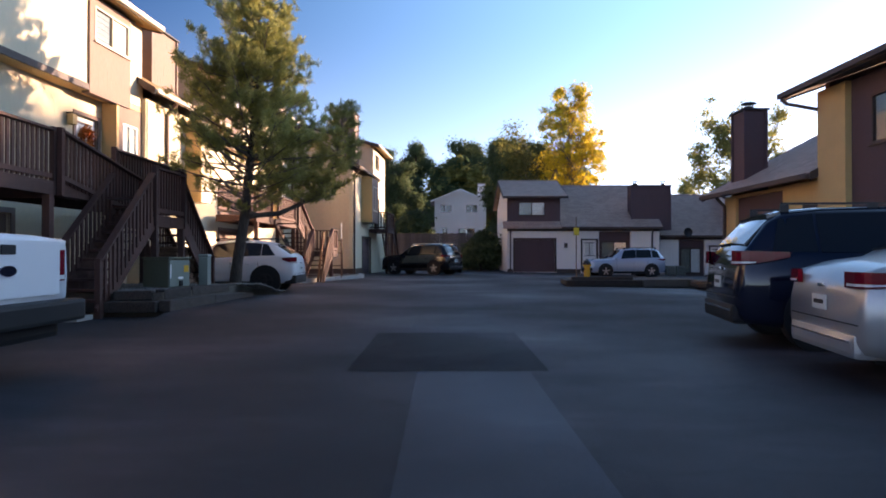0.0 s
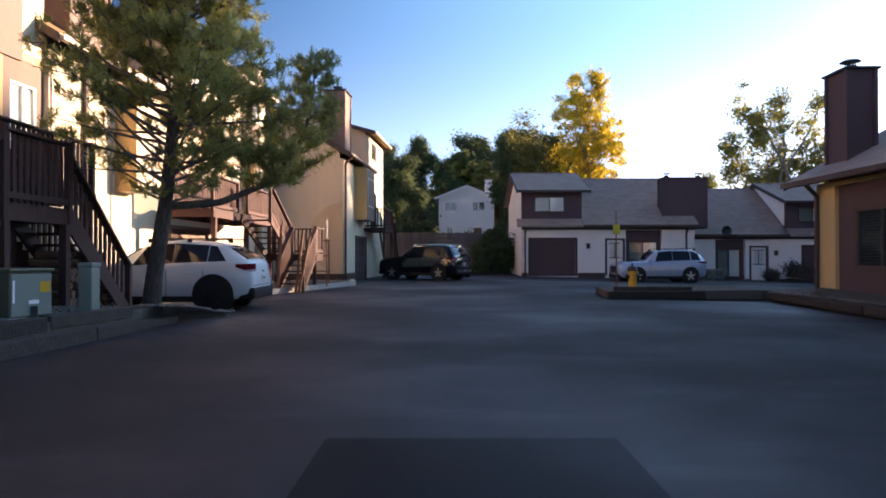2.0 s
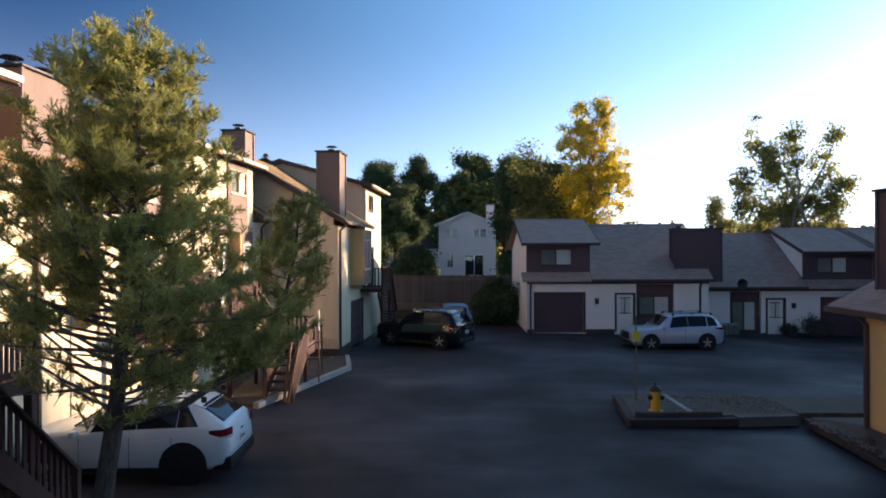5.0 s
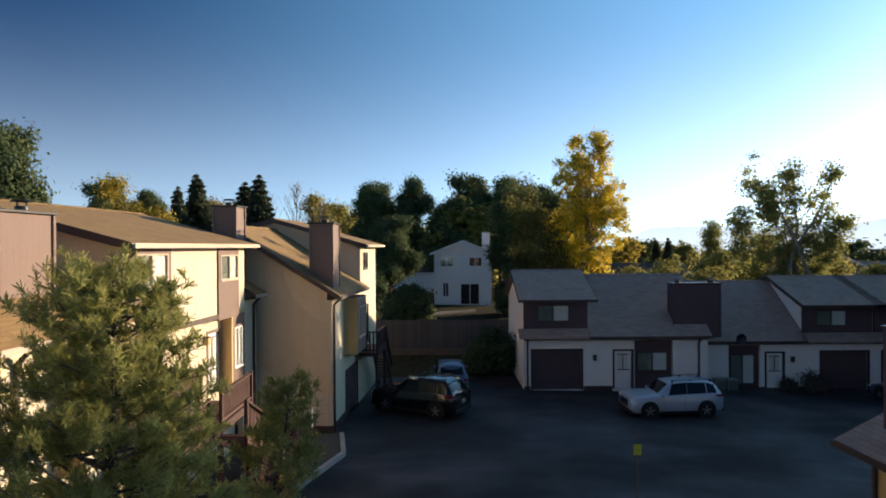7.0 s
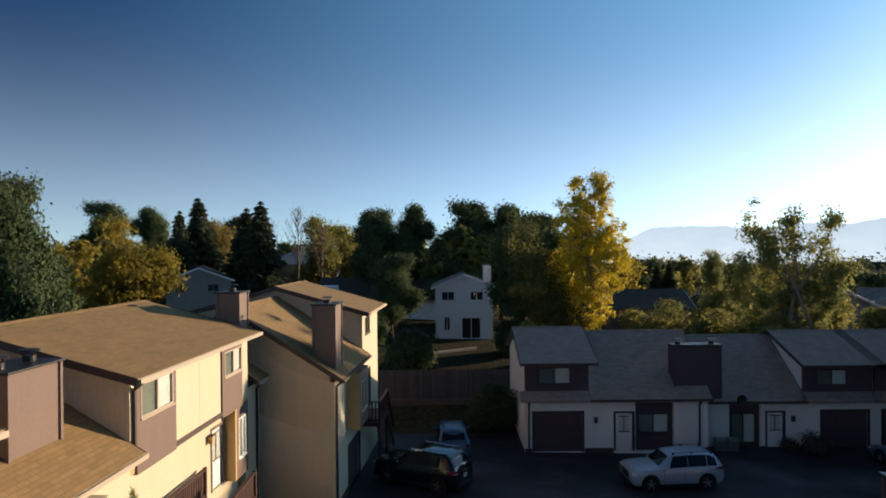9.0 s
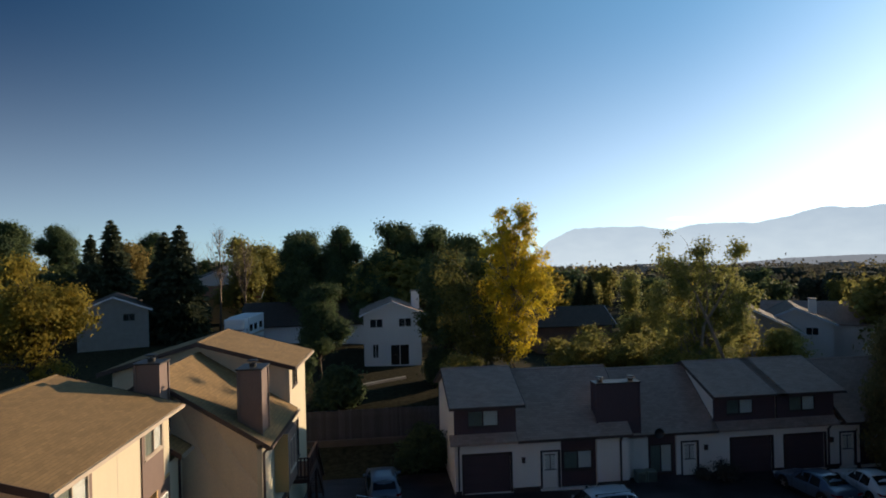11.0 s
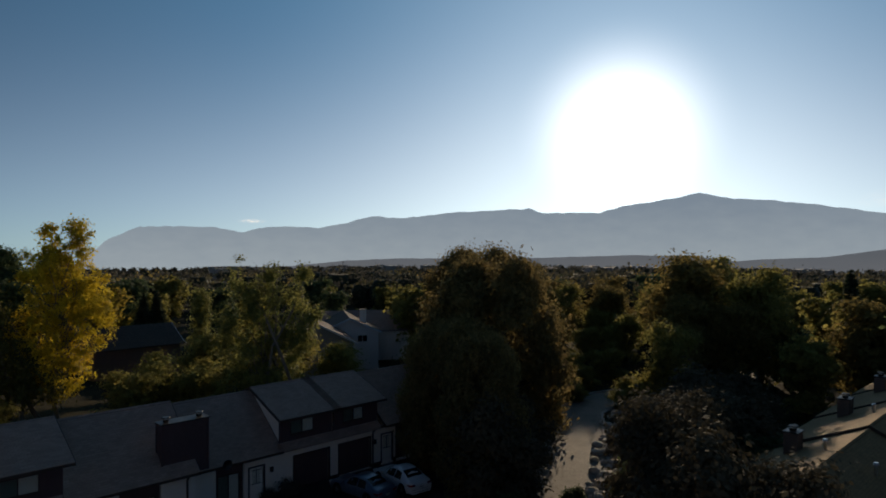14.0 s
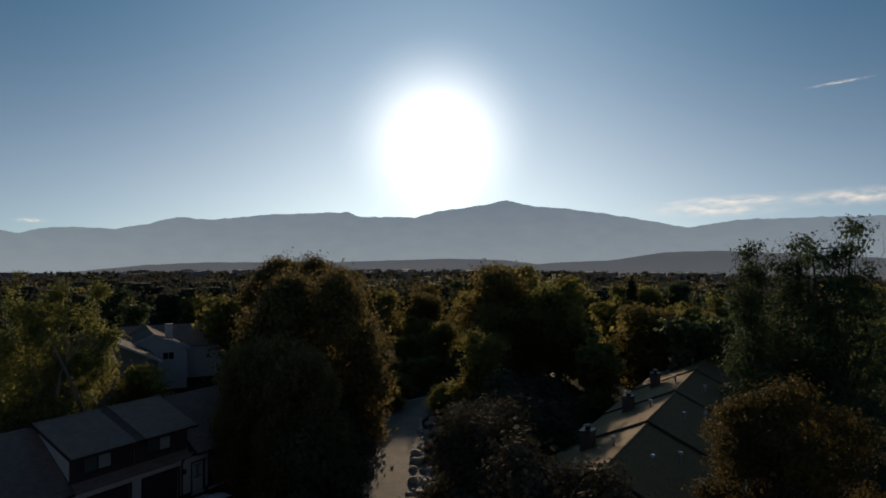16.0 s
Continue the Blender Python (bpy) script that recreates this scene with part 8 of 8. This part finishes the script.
vehicle("white_hatchback", "white crossover hatchback with black wheel arches, parked nose-in", pose(-4.5, 20.25, 0, 0, 0, 181), HATCH, 4.46, 1.8, 1.60, WHITECAR, HATCHWIN, (0.04, 0.145), (0.70, 0.59), (0.20, 0.80), 0.345, (0.95, 1.14), 0.38, True)
vehicle("dark_suv", "dark navy seven-seat sport utility vehicle parked nose-in", pose(3.75, 8.7, 0, 0, 0, -10), SUV, 4.78, 1.9, 1.74, NAVYCAR, SUVWIN, (0.035, 0.108), (0.70, 0.59), (0.20, 0.80), 0.37, (1.0, 1.17), 0.58, True)
vehicle("silver_sedan", "silver-beige sedan with wrap-round red tail lamps", pose(3.6, 6.1, 0, 0, 0, -10), SEDAN, 4.87, 1.85, 1.55, SILVERCAR, SEDWIN, (0.15, 0.285), (0.69, 0.57), (0.205, 0.80), 0.335, (0.95, 1.10), 0.5)
vehicle("silver_suv", "pale silver sport utility vehicle parked across the drive", pose(12.9, 37.95, -0.17, 0, 0, 184), SUV, 4.5, 1.82, 1.68, PALECAR, SUVWIN, (0.035, 0.108), (0.70, 0.59), (0.20, 0.80), 0.36, (0.96, 1.10), 0.5, True)
vehicle("black_suv", "black sport utility vehicle with silver roof rails", pose(0.75, 36.7, 0, 0, 0, 149), SUV, 4.65, 1.9, 1.75, BLACKCAR, SUVWIN, (0.035, 0.108), (0.70, 0.59), (0.20, 0.80), 0.375, (0.97, 1.10), 0.5, True)
vehicle("blue_suv", "blue-grey sport utility vehicle parked behind a black one", pose(0.3, 40.4, 0, 0, 0, 92), SUV, 4.5, 1.8, 1.66, BLUECAR, SUVWIN, (0.035, 0.108), (0.70, 0.59), (0.20, 0.80), 0.35)
vehicle("blue_sedan", "pale blue-grey sedan parked before the garages", pose(24.3, 37.6, lie(24, 40), 0, 0, 97), SEDAN, 4.6, 1.8, 1.45, BLUECAR, SEDWIN, (0.15, 0.285), (0.69, 0.57), (0.205, 0.80), 0.33)
vehicle("white_sedan", "white sedan parked before the garages", pose(26.7, 37.2, lie(26, 40), 0, 0, 84), SEDAN, 4.6, 1.8, 1.45, WHITECAR, SEDWIN, (0.15, 0.285), (0.69, 0.57), (0.205, 0.80), 0.33)


def pickup():
    c = vehicle("pickup_truck", "white full-size pickup truck, tailgate toward the drive", pose(-3.95, 5.75, 0, 0, 0, 180), PICKUP, 5.8, 2.0, 1.92, WHITECAR, ((0.43, 0.53, 0.0, 0.0), (0.545, 0.68, 0.0, -0.05)), (0.385, 0.40), (0.71, 0.64), (0.20, 0.80), 0.40, (0.78, 1.06), 0.1, False, PLATEGREEN)
    part("tailgate", boxm(-0.035, 0.02, -0.80, 0.80, 0.74, 1.30, 0.02), WHITECAR, c)
    part("gate_handle", boxm(-0.05, -0.034, -0.1, 0.1, 1.15, 1.24, 0.01), BLACKPLASTIC, c)
    bm = bmesh.new()
    rod(bm, (-0.05, 0, 1.0), (-0.034, 0, 1.0), 0.05, 0.05, 20)
    for v in bm.verts:
        v.co.y *= 2.2
    part("badge", bm, NAVYCAR, c, "dark blue oval badge")
    part("step_bumper", boxm(-0.22, 0.02, -0.95, 0.95, 0.48, 0.70, 0.04), BLACKPLASTIC, c)
    return c


pickup()
motorhome()

# ---- the lane below the houses ----
def ribbon(name, pts, material, label, up=0.02, kerb=0):
    bm = bmesh.new()
    rows = []
    for i, (x, y, w) in enumerate(pts):
        a, b = pts[max(0, i - 1)], pts[min(len(pts) - 1, i + 1)]
        d = Vector((b[0] - a[0], b[1] - a[1])).normalized()
        edges = (-0.5 * w, 0.5 * w) if not kerb else (kerb * w / 2, kerb * (w / 2 + 0.28))
        rows.append([bm.verts.new((x - d.y * s, y + d.x * s, lie(x, y) + up)) for s in edges])
    for a, b in zip(rows, rows[1:]):
        bm.faces.new((a[0], b[0], b[1], a[1]))
    if kerb:
        low_edge = bmesh.ops.extrude_face_region(bm, geom=bm.faces[:])
        bmesh.ops.translate(bm, verts=[g for g in low_edge["geom"] if isinstance(g, bmesh.types.BMVert)], vec=(0, 0, -0.3))
    bmesh.ops.recalc_face_normals(bm, faces=bm.faces[:])
    return solo(name, bm, material, label, "road", kind="structure")


LANE = [(32.6, 31.6, 6.6), (35.2, 32.7, 6.4), (38.5, 34.2, 5.6), (43, 36.8, 4.6), (48, 40, 4.2), (53, 43.2, 4.2), (60, 44.4, 4.2), (70, 42, 4.4), (83, 39.6, 5), (95, 42, 5), (110, 48, 5), (140, 58, 5), (190, 72, 5)]
ribbon("road", LANE, LANEGREY, "pale concrete lane catching low sun between trees")
for side in (-1, 1):
    ribbon("kerb", LANE[:9], CONCRETE, "low concrete kerb along the lane", 0.13, side)

def verge_stones():
    """Pale boulders and tufts along the edge of the lane."""
    rng = random.Random(17)
    group = "boulders along the lane"
    for k in range(110):
        f = rng.random() ** 1.3
        x = 34.5 + 21 * f + rng.uniform(-0.6, 0.6)
        y = 31.2 + 11.5 * f - 0.9 - rng.uniform(0.0, 3.2)
        r = rng.uniform(0.18, 0.55)
        bm = bmesh.new()
        bmesh.ops.create_icosphere(bm, subdivisions=2, radius=r)
        for v in bm.verts:
            v.co *= 1 + 0.28 * noise.noise(v.co * 2.2 / r * 0.5 + Vector((k, 0, 0)))
            v.co.z *= 0.62
        ob = solo("boulder", bm, PALESTONE, "pale rounded boulder beside the lane", "boulder", group)
        ob.matrix_basis = pose(x, y, lie(x, y) + r * 0.25, 0, 0, rng.uniform(0, 360))


PALESTONE = mat("pale_boulder_stone", (0.42, 0.39, 0.34), 0.85, 0.25, 4, 40, 0.4)
verge_stones()
for k in range(12):
    f = (k * 0.381) % 1
    copy_tree(low, 35.5 + 20 * f, 28.3 + 11.3 * f + 1.2 * math.sin(k * 2.1), k * 47, 0.55 + 0.35 * ((k * 0.61) % 1), "low dry shrub on the verge of the lane")
